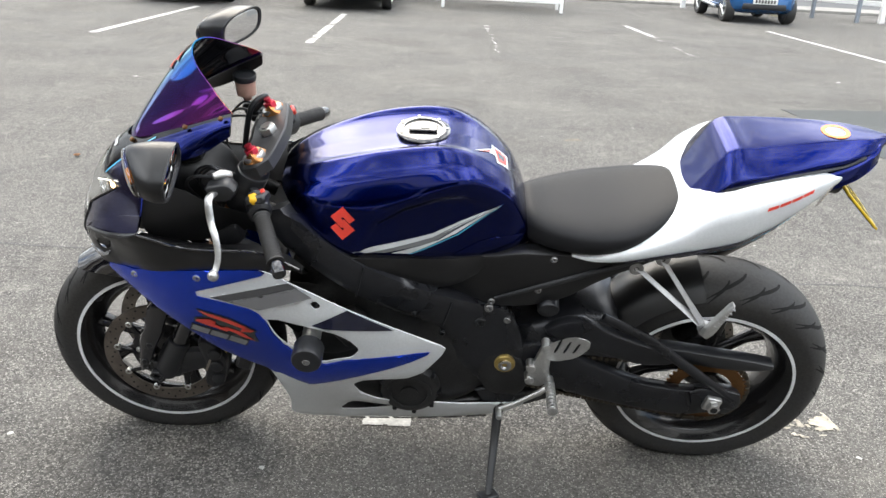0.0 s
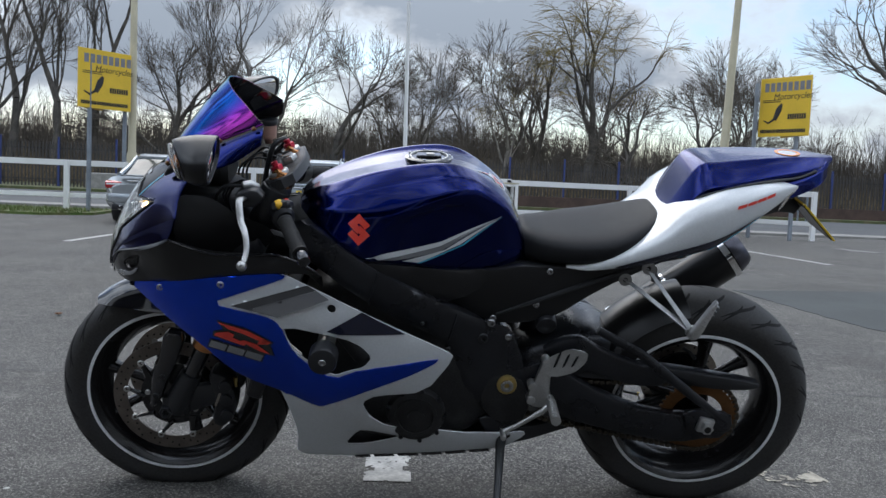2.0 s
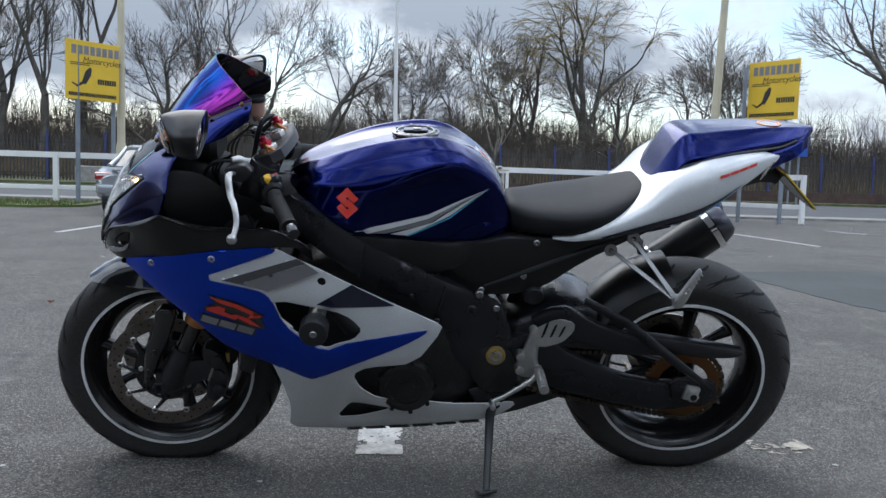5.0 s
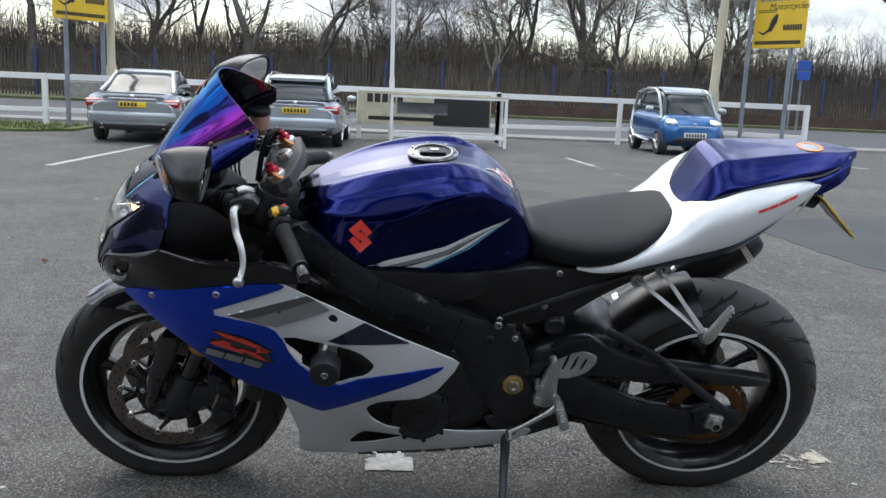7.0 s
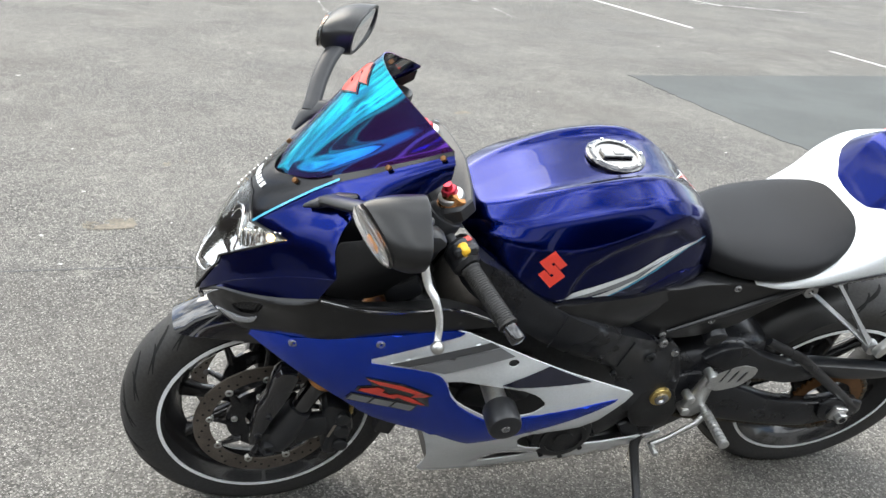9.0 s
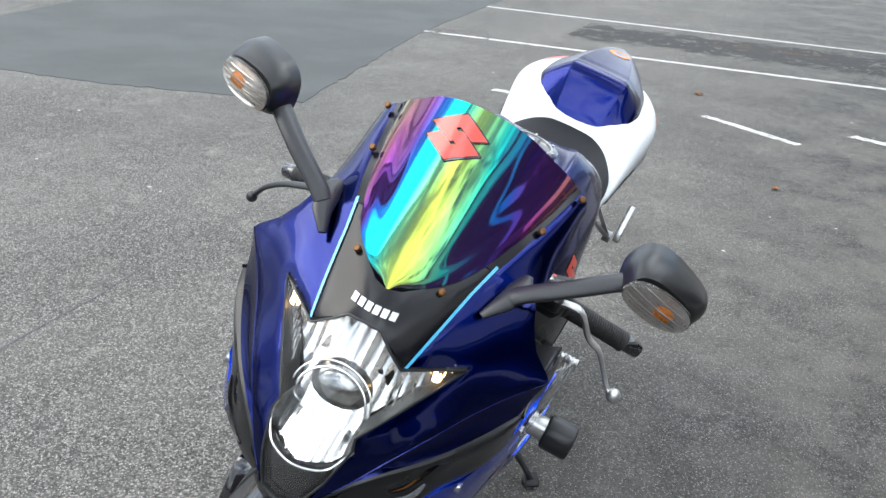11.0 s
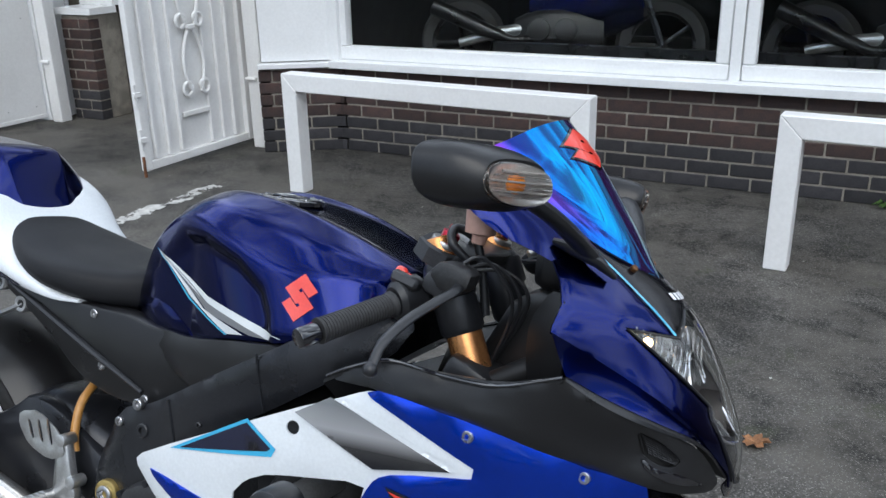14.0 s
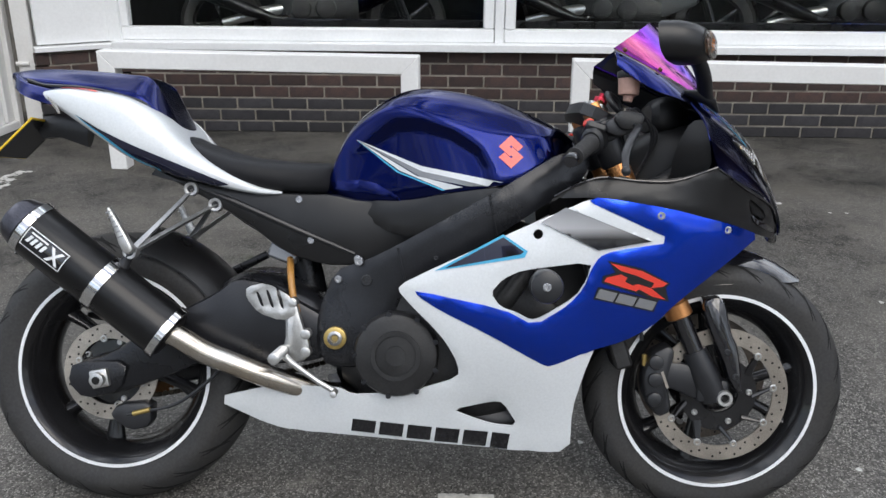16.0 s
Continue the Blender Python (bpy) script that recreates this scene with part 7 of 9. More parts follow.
def brick_material(name, a, c):
    m = mat(name, a, 0.75, 0, 0.2, 18, 140, bump=0.35, bscale=150, dist=0.003, col2=c)
    n, l, b = plain_nodes(m)
    info = n.new("ShaderNodeObjectInfo")
    r = n.new("ShaderNodeMapRange")
    r.inputs["To Min"].default_value, r.inputs["To Max"].default_value = 0.65, 1.35
    l.new(info.outputs["Random"], r.inputs[0])
    v = n.new("ShaderNodeVectorMath")
    v.operation = "SCALE"
    old = b.inputs["Base Color"].links[0].from_socket
    l.new(old, v.inputs[0])
    l.new(r.outputs[0], v.inputs["Scale"])
    l.new(v.outputs[0], b.inputs["Base Color"])
    return m


m_brick = brick_material("brown_brick", (0.062, 0.036, 0.030), (0.042, 0.027, 0.025))
m_brick_low = brick_material("blue_grey_brick", (0.036, 0.034, 0.037), (0.024, 0.023, 0.026))

bm = bmesh.new()
g = [-260, -60, -20, -8, -3, 0, 3, 8, 20, 60, 260]
vs = [[bm.verts.new((x, y, 0)) for y in g] for x in g]
bridge(bm, vs, closed_ring=False)
ground = solid("ground", bm, m_asphalt, "worn grey tarmac of a car park with damp stains", "ground", kind="structure", smooth=0)


def flat(name, outline, z, material, label, category, kind="structure", corner=0, rough=0.0, seed=1):
    rnd = random.Random(seed)
    poly = rounded(outline, corner) if corner else outline
    if rough:
        poly = [(x + rnd.uniform(-rough, rough), y + rnd.uniform(-rough, rough)) for x, y in dense(poly, rough * 4)]
    bm = bmesh.new()
    top = [bm.verts.new((x, y, z)) for x, y in poly]
    low = [bm.verts.new((x, y, -0.02)) for x, y in poly]
    bridge(bm, [low, top])
    bmesh.ops.triangulate(bm, faces=[bm.faces.new(top)])
    return solid(name, bm, material, label, category, kind=kind, smooth=0)


flat("tarmac_patch", [(3.0, 5.6), (6.5, 6.35), (14, 7.6), (14, 3.0), (6.9, 2.6), (3.45, 2.1), (3.1, 3.6)], 0.004, m_patch, "darker newer tarmac patch in the car park", "tarmac patch", rough=0.02)
flat("road", [(-160, 18.9), (160, 21.5), (160, 37.5), (-160, 36.5)], 0.005, m_road, "wide grey tarmac road behind the car park", "road")
flat("verge_far", [(-160, 36.5), (160, 37.5), (160, 120), (-160, 120)], 0.12, m_verge, "rough brown and green verge beyond the road", "verge")
flat("pavement", [(-160, 17.6), (160, 20.0), (160, 21.5), (-160, 18.9)], 0.06, m_kerb, "pale concrete footway beside the road", "pavement")
flat("grass_strip", [(-40, 13.6), (-7.1, 14.6), (-6.35, 15.4), (-6.5, 17.6), (-40, 17.2)], 0.05, m_grass, "short green grass strip beside the car park", "grass")

# grass blades on the strip
bm = bmesh.new()
rnd = random.Random(5)
for _ in range(5000):
    x, y = rnd.uniform(-13, -6.5), rnd.uniform(14.3, 17)
    if y < 13.6 + (x + 40) * .0303:
        continue
    h, a = rnd.uniform(.03, .09), rnd.uniform(0, 6.3)
    d = Vector((math.cos(a), math.sin(a), 0)) * .008
    p = Vector((x, y, .05))
    bm.faces.new([bm.verts.new(p - d), bm.verts.new(p + d), bm.verts.new(p + Vector((rnd.uniform(-.03, .03), rnd.uniform(-.03, .03), h)))])
solid("grass_blades", bm, m_grass, "short green grass blades", "grass", kind="stuff", smooth=0)


# ---- painted lines and stains on the tarmac ----
def worn_line(name, a, b, wide, gaps, seed, label="worn broken white parking line on tarmac", z=0.003, material=None, category="painted line", cell=None):
    """A painted line of small flakes; gaps is the share that has worn away."""
    a, b = Vector((*a, 0)), Vector((*b, 0))
    L = (b - a).length
    d = (b - a) / L
    nrm = Vector((-d.y, d.x, 0))
    cell = cell or (.006 if abs((a + b).y / 2) < 3 and abs((a + b).x / 2) < 3 else (.012 if (a + b).y / 2 < 5 else .02))
    nu, nv = int(L / cell), max(3, int(wide * 1.15 / cell))
    bm = bmesh.new()
    verts = {}

    def vert(i, j):
        if (i, j) not in verts:
            p = a + d * (i * cell) + nrm * ((j - nv / 2) * cell)
            q = Vector((p.x * 70, p.y * 70, seed))
            p = p + d * cell * .45 * noise.noise(q) + nrm * cell * .45 * noise.noise(q + Vector((9, 9, 9)))
            verts[(i, j)] = bm.verts.new((p.x, p.y, z))
        return verts[(i, j)]

    for i in range(nu):
        for j in range(nv):
            p = a + d * ((i + .5) * cell) + nrm * ((j + .5 - nv / 2) * cell)
            e = abs((j + .5) / nv - .5) * 2
            wear = .5 + .62 * noise.noise(Vector((p.x * 5, p.y * 5, seed))) + .42 * noise.noise(Vector((p.x * 19, p.y * 19, seed))) + .36 * noise.noise(Vector((p.x * 60, p.y * 60, 0)))
            if wear - .38 * max(0, e - .55) / .45 > -.12 + 1.08 * gaps:
                bm.faces.new((vert(i, j), vert(i + 1, j), vert(i + 1, j + 1), vert(i, j + 1)))
    return solid(name, bm, material or m_linep, label, category, kind="structure", smooth=0)


for i, (a, b, w, gp) in enumerate((((-4.24, 8.4), (-4.08, 12.4), .09, .12), ((-1.68, 8.5), (-1.71, 12.4), .09, .25), ((.60, 8.5), (.55, 12.3), .10, .78), ((3.14, 9.1), (3.05, 11.2), .1, .8), ((3.10, 11.2), (2.95, 13.0), .09, .2),
                                   ((5.84, 9.45), (5.50, 13.4), .09, .12), ((8.46, 13.0), (8.16, 13.95), .09, .2), ((7.05, 1.9), (7.06, -2.8), .09, .02), ((7.05, 8.0), (7.05, 1.9), .09, .35), ((9.7, 3), (9.55, -2.9), .09, .05),
                                   ((4.85, -1.4), (4.18, -2.68), .10, .25), ((5.0, -2.1), (4.95, -2.65), .08, .2), ((4.83, -.4), (4.34, -1.05), .08, .35), ((4.70, 1.15), (4.62, .65), .09, .3), ((2.36, -1.85), (2.28, -2.78), .11, .55),
                                   ((-.21, -1.50), (-.21, -2.30), .10, .58), ((-.2, -1.1), (-.18, -1.5), .10, .72), ((3.95, .7), (3.9, .1), .1, .5), ((8.0, 13.2), (10.5, 12.9), .08, .4))):
    worn_line("parking_line", a, b, w, gp, 40 + i)
worn_line("paint_patch", (-.13, -.01), (-.13, .30), .125, .16, 71, "worn white paint block on the tarmac", category="paint patch")
worn_line("paint_patch", (1.02, .12), (1.22, .15), .16, .55, 72, "worn cream paint patch on the tarmac", material=mat("cream_road_paint", (0.50, 0.455, 0.37), 0.8, 0, 0.2, 14, 90), category="paint patch")
rnd = random.Random(3)
for i, (x, y, r) in enumerate(((3.99, -.06, .09), (-1.2, 1.75, .10), (-.62, 1.62, .10), (.33, -1.78, .13), (-.95, 2.6, .07), (2.3, 1.7, .07), (.9, 3.9, .06))):
    worn_line("tan_stain", (x - r, y - .03), (x + r, y + .03), r * 1.3, .62, 80 + i, "pale tan stain on the tarmac", .002, m_sandstain, "stain")
bm = bmesh.new()
for _ in range(260):
    x, y = rnd.uniform(-5, 6), rnd.uniform(-3, 9)
    r = rnd.uniform(.003, .013) * (2.0 if rnd.random() < .08 else 1)
    p = [bm.verts.new((x + r * rnd.uniform(.5, 1.2) * math.cos(k * 1.05), y + r * rnd.uniform(.5, 1.2) * math.sin(k * 1.05), .0025)) for k in range(6)]
    bm.faces.new(p)
solid("paint_flakes", bm, m_linep, "small pale paint flakes and spots on the tarmac", "paint flakes", kind="stuff", smooth=0)
m_wet = mat("wet_tarmac", (0.022, 0.020, 0.018), 0.78, 0, 0.2, 6, 90, bump=0.3, bscale=90)
m_dirt = mat("brown_dirt", (0.10, 0.06, 0.035), 0.9, 0, 0.3, 8, 90)
worn_line("wet_stain", (8.55, 1.3), (8.45, -2.3), 1.25, .36, 95, "dark wet stain on the tarmac", .0016, m_wet, "stain", .03)
worn_line("dirt_patch", (8.75, -.2), (8.7, -1.4), .6, .72, 96, "brown dirt on the wet tarmac", .0022, m_dirt, "dirt", .02)
# joint in the tarmac
bm = bmesh.new()
pts = [Vector((-6 + .25 * k, 1.30 + .02 * rnd.uniform(-1, 1), .0)) for k in range(46)]
for a, b in zip(pts, pts[1:]):
    bm.faces.new([bm.verts.new((a.x, a.y - .0035, .0015)), bm.verts.new((b.x, b.y - .0035, .0015)), bm.verts.new((b.x, b.y + .0035, .0015)), bm.verts.new((a.x, a.y + .0035, .0015))])
solid("tarmac_joint", bm, m_road, "thin dark joint across the tarmac", "joint", kind="structure", smooth=0)


def leaf(at, size, seed):
    rnd = random.Random(seed)
    bm = bmesh.new()
    rim = []
    for k in range(24):
        a = 2 * math.pi * k / 24
        r = size * (.55 + .45 * abs(math.cos(2.5 * a))) * rnd.uniform(.85, 1.1)
        rim.append((r * math.cos(a), r * .75 * math.sin(a), .012 + size * .25 * rnd.random()))
    c = bm.verts.new((0, 0, .006))
    v = [bm.verts.new(p) for p in rim]
    low = [bm.verts.new((p[0], p[1], p[2] - .0012)) for p in rim]
    c2 = bm.verts.new((0, 0, .0048))
    for k in range(24):
        bm.faces.new((c, v[k], v[(k + 1) % 24]))
        bm.faces.new((c2, low[(k + 1) % 24], low[k]))
        bm.faces.new((v[k], low[k], low[(k + 1) % 24], v[(k + 1) % 24]))
    return solid("leaf", bm, m_leafbrown, "curled dead brown leaf on the tarmac", "leaf", group="fallen leaves", at=pose(*at, 0, 0, seed * 50))


for i, (x, y, s) in enumerate(((-.80, -1.31, .045), (-.55, 1.39, .04), (-1.17, -.89, .035), (5.6, -.3, .05), (5.2, .2, .04), (-2.13, 2.75, .03), (3.2, -.9, .03))):
    leaf((x, y, 0), s, i + 1)


# ---- the shop front beside the motorcycle ----
WY = -3.76      # face of the brickwork
shop = thing("shop_front", "single-storey brick shop front with white window frames", "building", kind="structure")


def wall_piece(name, c, s, material, label="", parent=None, bevel=.003, rz=0):
    bm = bmesh.new()
    add_box(bm, c, s, (0, 0, rz), bevel=bevel)
    return part(name, bm, material, parent or shop, label, smooth=0)


wall_piece("wall_core", (-2.02, WY - .097, .265), (8.06, .20, .53), m_mortar)
wall_piece("sill", (-2.0, WY + .005, .552), (8.16, .16, .045), m_upvc, "white window sill")
for i, (x0, x1) in enumerate(((2.06, -.29), (-.35, -2.85), (-2.91, -5.4))):
    bmf = bmesh.new()
    cx = (x0 + x1) / 2
    wd = x0 - x1
    add_box(bmf, (cx, WY - .045, .615), (wd, .07, .085), bevel=.008)
    add_box(bmf, (cx, WY - .045, 2.26), (wd, .07, .085), bevel=.008)
    add_box(bmf, (x0 - .035, WY - .045, 1.437), (.07, .07, 1.56), bevel=.008)
    add_box(bmf, (x1 + .035, WY - .045, 1.437), (.07, .07, 1.56), bevel=.008)
    fr = part("window_frame", bmf, m_upvc, shop, "white plastic window frame")
    bmg = bmesh.new()
    add_box(bmg, (cx, WY - .055, 1.437), (wd - .13, .012, 1.56))
    p = part("pane", bmg, m_pane, fr, "clear shop window pane", smooth=0)
    p.visible_shadow = False
for x in (-.32, -2.88):
    wall_piece("mullion", (x, WY - .05, 1.43), (.055, .09, 1.72), m_upvc)
wall_piece("fascia", (-1.0, WY - .02, 2.62), (16.5, .24, .62), m_upvc, "white fascia above the windows")
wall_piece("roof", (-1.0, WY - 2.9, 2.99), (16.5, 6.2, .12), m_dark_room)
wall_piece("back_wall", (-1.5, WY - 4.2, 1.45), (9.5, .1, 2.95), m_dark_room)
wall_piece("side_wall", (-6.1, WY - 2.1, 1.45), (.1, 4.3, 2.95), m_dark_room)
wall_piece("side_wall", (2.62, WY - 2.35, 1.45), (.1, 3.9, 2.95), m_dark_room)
wall_piece("end_wall", (-5.75, WY - .1, 1.45), (.6, .2, 2.9), m_mortar)
# two added, unseen walls that darken what the paintwork reflects
for name, c, sz in (("shade_wall_west", (-12.2, .6, 1.8), (.3, 10.8, 3.6)), ("shade_wall_south", (-9.05, WY - .25, 1.5), (6.0, .3, 3.0))):
    bm = bmesh.new()
    add_box(bm, c, sz, bevel=.02)
    solid(name, bm, m_lowwall, "added unseen brown wall that darkens reflections", "wall", kind="structure", smooth=0)
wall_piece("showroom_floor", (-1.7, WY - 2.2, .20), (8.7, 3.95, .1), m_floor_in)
# angled bay end: white panel over brick
ax, ay, bx, by = 2.06, WY - .01, 2.46, WY + .235
ang = math.degrees(math.atan2(by - ay, bx - ax))
mx, my, ln = (ax + bx) / 2, (ay + by) / 2, math.hypot(bx - ax, by - ay)
wall_piece("bay_core", (mx + .026, my - .041, .265), (ln - .07, .12, .53), m_mortar, rz=ang)
wall_piece("bay_sill", (mx, my + .008, .548), (ln + .06, .10, .03), m_upvc, rz=ang)
wall_piece("bay_panel", (mx + .02, my - .03, 1.45), (ln + .02, .06, 1.76), m_upvc, "plain white infill panel", rz=ang)
wall_piece("bay_post", (2.075, WY - .03, 1.45), (.075, .11, 1.76), m_upvc)
# entrance recess beyond the bay
wall_piece("recess_wall", (3.75, WY - .55, 1.45), (2.2, .15, 2.9), m_mortar)
door = wall_piece("recess_door", (3.80, WY - .455, 1.06), (.82, .05, 2.0), m_upvc, "white panelled door with a narrow glazed light")
for z, h, w in ((.46, .62, .30), (1.42, .86, .30)):
    for x in (3.61, 3.99):
        for dx, dz, sx, sz in ((0, h / 2, w, .03), (0, -h / 2, w, .03), (w / 2, 0, .03, h), (-w / 2, 0, .03, h)):
            wall_piece("door_moulding", (x + dx, WY - .424, z + dz), (sx + .03, .018, sz), m_upvc, parent=door)
for x in (3.61, 3.99):
    wall_piece("door_light", (x, WY - .427, 1.42), (.26, .008, .80), m_car_glass, parent=door, bevel=.001)
wall_piece("recess_sill", (4.38, WY - .20, .80), (.36, .26, .05), m_upvc)
wall_piece("recess_window", (4.38, WY - .35, 1.5), (.34, .08, 1.35), m_upvc)
wall_piece("recess_pane", (4.38, WY - .305, 1.5), (.20, .012, 1.2), m_car_glass)
wall_piece("pier_core", (4.385, WY - .245, .385), (.27, .30, .77), m_mortar)
wall_piece("far_wall", (7.9, WY - .155, 1.45), (6.2, .3, 2.9), m_mortar)
wall_piece("far_pier", (4.72, WY - .1, 1.45), (.16, .3, 2.9), m_upvc)


def standing_barrier(x0, y0, x1, y1, h, label):
    """A square-section hoop: two legs and a rail with mitred ends."""
    ob = thing("barrier", label, "barrier", pose(x0, y0, 0, 0, 0, math.degrees(math.atan2(y1 - y0, x1 - x0))), group="white barriers outside the shop")
    L, t = math.hypot(x1 - x0, y1 - y0), .092
    for x, end in ((t / 2, 1), (L - t / 2, -1)):
        bm = bmesh.new()
        a = [(x - t / 2, 0), (x + t / 2, 0), (x + t / 2, h - t if end > 0 else h), (x - t / 2, h if end > 0 else h - t)]
        rs = [[bm.verts.new((px, y, pz)) for px, pz in a] for y in (-t / 2, t / 2)]
        bridge(bm, rs)
        bm.faces.new(rs[0])
        bm.faces.new(rs[1][::-1])
        bmesh.ops.bevel(bm, geom=bm.edges[:], offset=.004, segments=1, affect="EDGES")
        part("leg", bm, m_whitepaint, ob, smooth=0)
    bm = bmesh.new()
    a = [(0.001, h - .0005), (t, h - t), (L - t, h - t), (L - .001, h - .0005)]
    rs = [[bm.verts.new((px, y, pz)) for px, pz in a] for y in (-t / 2, t / 2)]
    bridge(bm, rs)
    bm.faces.new(rs[0])
    bm.faces.new(rs[1][::-1])
    bmesh.ops.bevel(bm, geom=bm.edges[:], offset=.004, segments=1, affect="EDGES")
    part("rail", bm, m_whitepaint, ob, smooth=0)
    return ob


standing_barrier(1.83, -2.885, .125, -2.775, .645, "white painted square-tube barrier in front of the window")
standing_barrier(-.655, -2.715, -2.42, -2.60, .645, "white painted square-tube barrier below the window")
standing_barrier(6.82, -3.13, 4.93, -3.08, .80, "white painted square-tube barrier beside the panel gate")
standing_barrier(9.35, -3.2, 7.5, -3.12, .80, "white painted square-tube barrier at the far end")


# ---- steel gates ----
def gate(at, wide, high, ornate, label):
    ob = thing("steel_gate", label, "gate", at, group="white steel gates")
    def piece(name, c, s, rot=(0, 0, 0), material=None, bevel=.004):
        bm = bmesh.new()
        add_box(bm, c, s, rot, bevel=bevel)
        return part(name, bm, material or m_whitepaint, ob, smooth=0)
    if ornate:
        piece("stile", (.025, 0, high / 2 + .03), (.05, .045, high))
        piece("stile", (wide - .025, 0, high / 2 + .03), (.05, .045, high))
        piece("rail", (wide / 2, 0, .055), (wide - .1, .04, .05))
        piece("rail", (wide / 2, 0, high), (wide - .1, .04, .05))
        piece("panel", (wide / 2, .012, high / 2 + .03), (wide - .1, .006, high - .1), bevel=.001)
    else:
        # folded sheet with a lipped lower edge
        piece("panel", (wide / 2, 0, high / 2 + .04), (wide, .022, high - .02), bevel=.003)
        piece("latch_post", (-.055, 0, .345), (.050, .050, .62), bevel=.006)
        for z in (.09, .36, .62):
            piece("link", (-.015, 0, z), (.035, .028, .028))
        piece("lip", (wide / 2, 0, .040), (wide + .004, .030, .030), bevel=.003)
    if ornate:
        k = 0
        x = .10
        while x < wide - .08:
            piece("rib", (x, -.004, high / 2 + .03), (.022, .026, high - .12))
            x += .105 if not (.30 < x < .56) else .26
            k += 1
        c = wide * .5
        piece("rail", (c, -.006, .30), (.24, .02, .03))
        for zc, up in ((.62, 1), (1.02, 1), (1.42, 1)):
            for s in (-1, 1):
                bm = bmesh.new()
                pts = []
                for i in range(34):
                    q = i / 33
                    if q < .62:
                        a = q / .62
                        pts.append((c + s * (.012 + .070 * math.sin(a * math.pi * .9)), -.022, zc + up * (.20 - .40 * a)))
                    else:
                        a = (q - .62) / .38 * 5.2
                        r = .058 * (1 - .62 * (q - .62) / .38)
                        pts.append((c + s * (.012 + .070 * math.sin(.9 * math.pi) + r * math.sin(a) + .026), -.022, zc + up * (-.20 + (.04 - r * math.cos(a)) * .9)))
                add_tube(bm, pts, .011, 8)
                part("scroll", bm, m_whitepaint, ob)
            bm = bmesh.new()
            add_box(bm, (c, -.024, zc + up * .19), (.07, .022, .028), bevel=.004)
            part("scroll_collar", bm, m_whitepaint, ob)
        for z in (.16, .42):
            bm = bmesh.new()
            add_cyl(bm, (-.012, -.02, z), (-.012, -.02, z + .12), .010, 10)
            add_box(bm, (.0, -.024, z + .06), (.05, .02, .03), bevel=.003)
            part("bolt", bm, m_whitepaint, ob)
        bm = bmesh.new()
        add_cyl(bm, (-.012, -.02, .0), (-.012, -.02, .12), .009, 10)
        part("drop_bolt", bm, m_rust, ob, "rusty drop bolt")
    else:
        bm = bmesh.new()
        add_box(bm, (-.03, -.01, high * .5), (.07, .06, .07), bevel=.01)
        part("latch_box", bm, m_whitepaint, ob)
        for z in (.12, high * .45):
            for x in (.08, wide * .35, wide * .65, wide - .08):
                bm = bmesh.new()
                add_cyl(bm, (x, -.014, z), (x, .014, z), .006, 8)
                part("rivet", bm, m_alu, ob)
    return ob


gx0, gy0, gx1, gy1 = 2.81, -2.77, 2.74, -3.70
gate(pose(gx0, gy0, 0, 0, 0, math.degrees(math.atan2(gy1 - gy0, gx1 - gx0))), math.hypot(gx1 - gx0, gy1 - gy0), 1.95, True, "white corrugated steel gate with scrollwork standing open")
gate(pose(4.74, -2.80, 0, 0, 0, math.degrees(math.atan2(-.90, -.07))), .90, 1.7, False, "plain white sheet-steel gate standing open")
for x, y, w in ((2.585, -3.64, .11), (4.53, -3.72, .10)):
    bm = bmesh.new()
    add_box(bm, (x, y, 1.3), (w, w, 2.6), bevel=.006)
    for z in (.45, 1.2):
        add_cyl(bm, (x - .02, y + w * .55, z), (x + .06, y + w * .55, z), .013, 10)
    solid("gate_post", bm, m_whitepaint, "white painted steel gate post by the wall", "gate post", smooth=0)


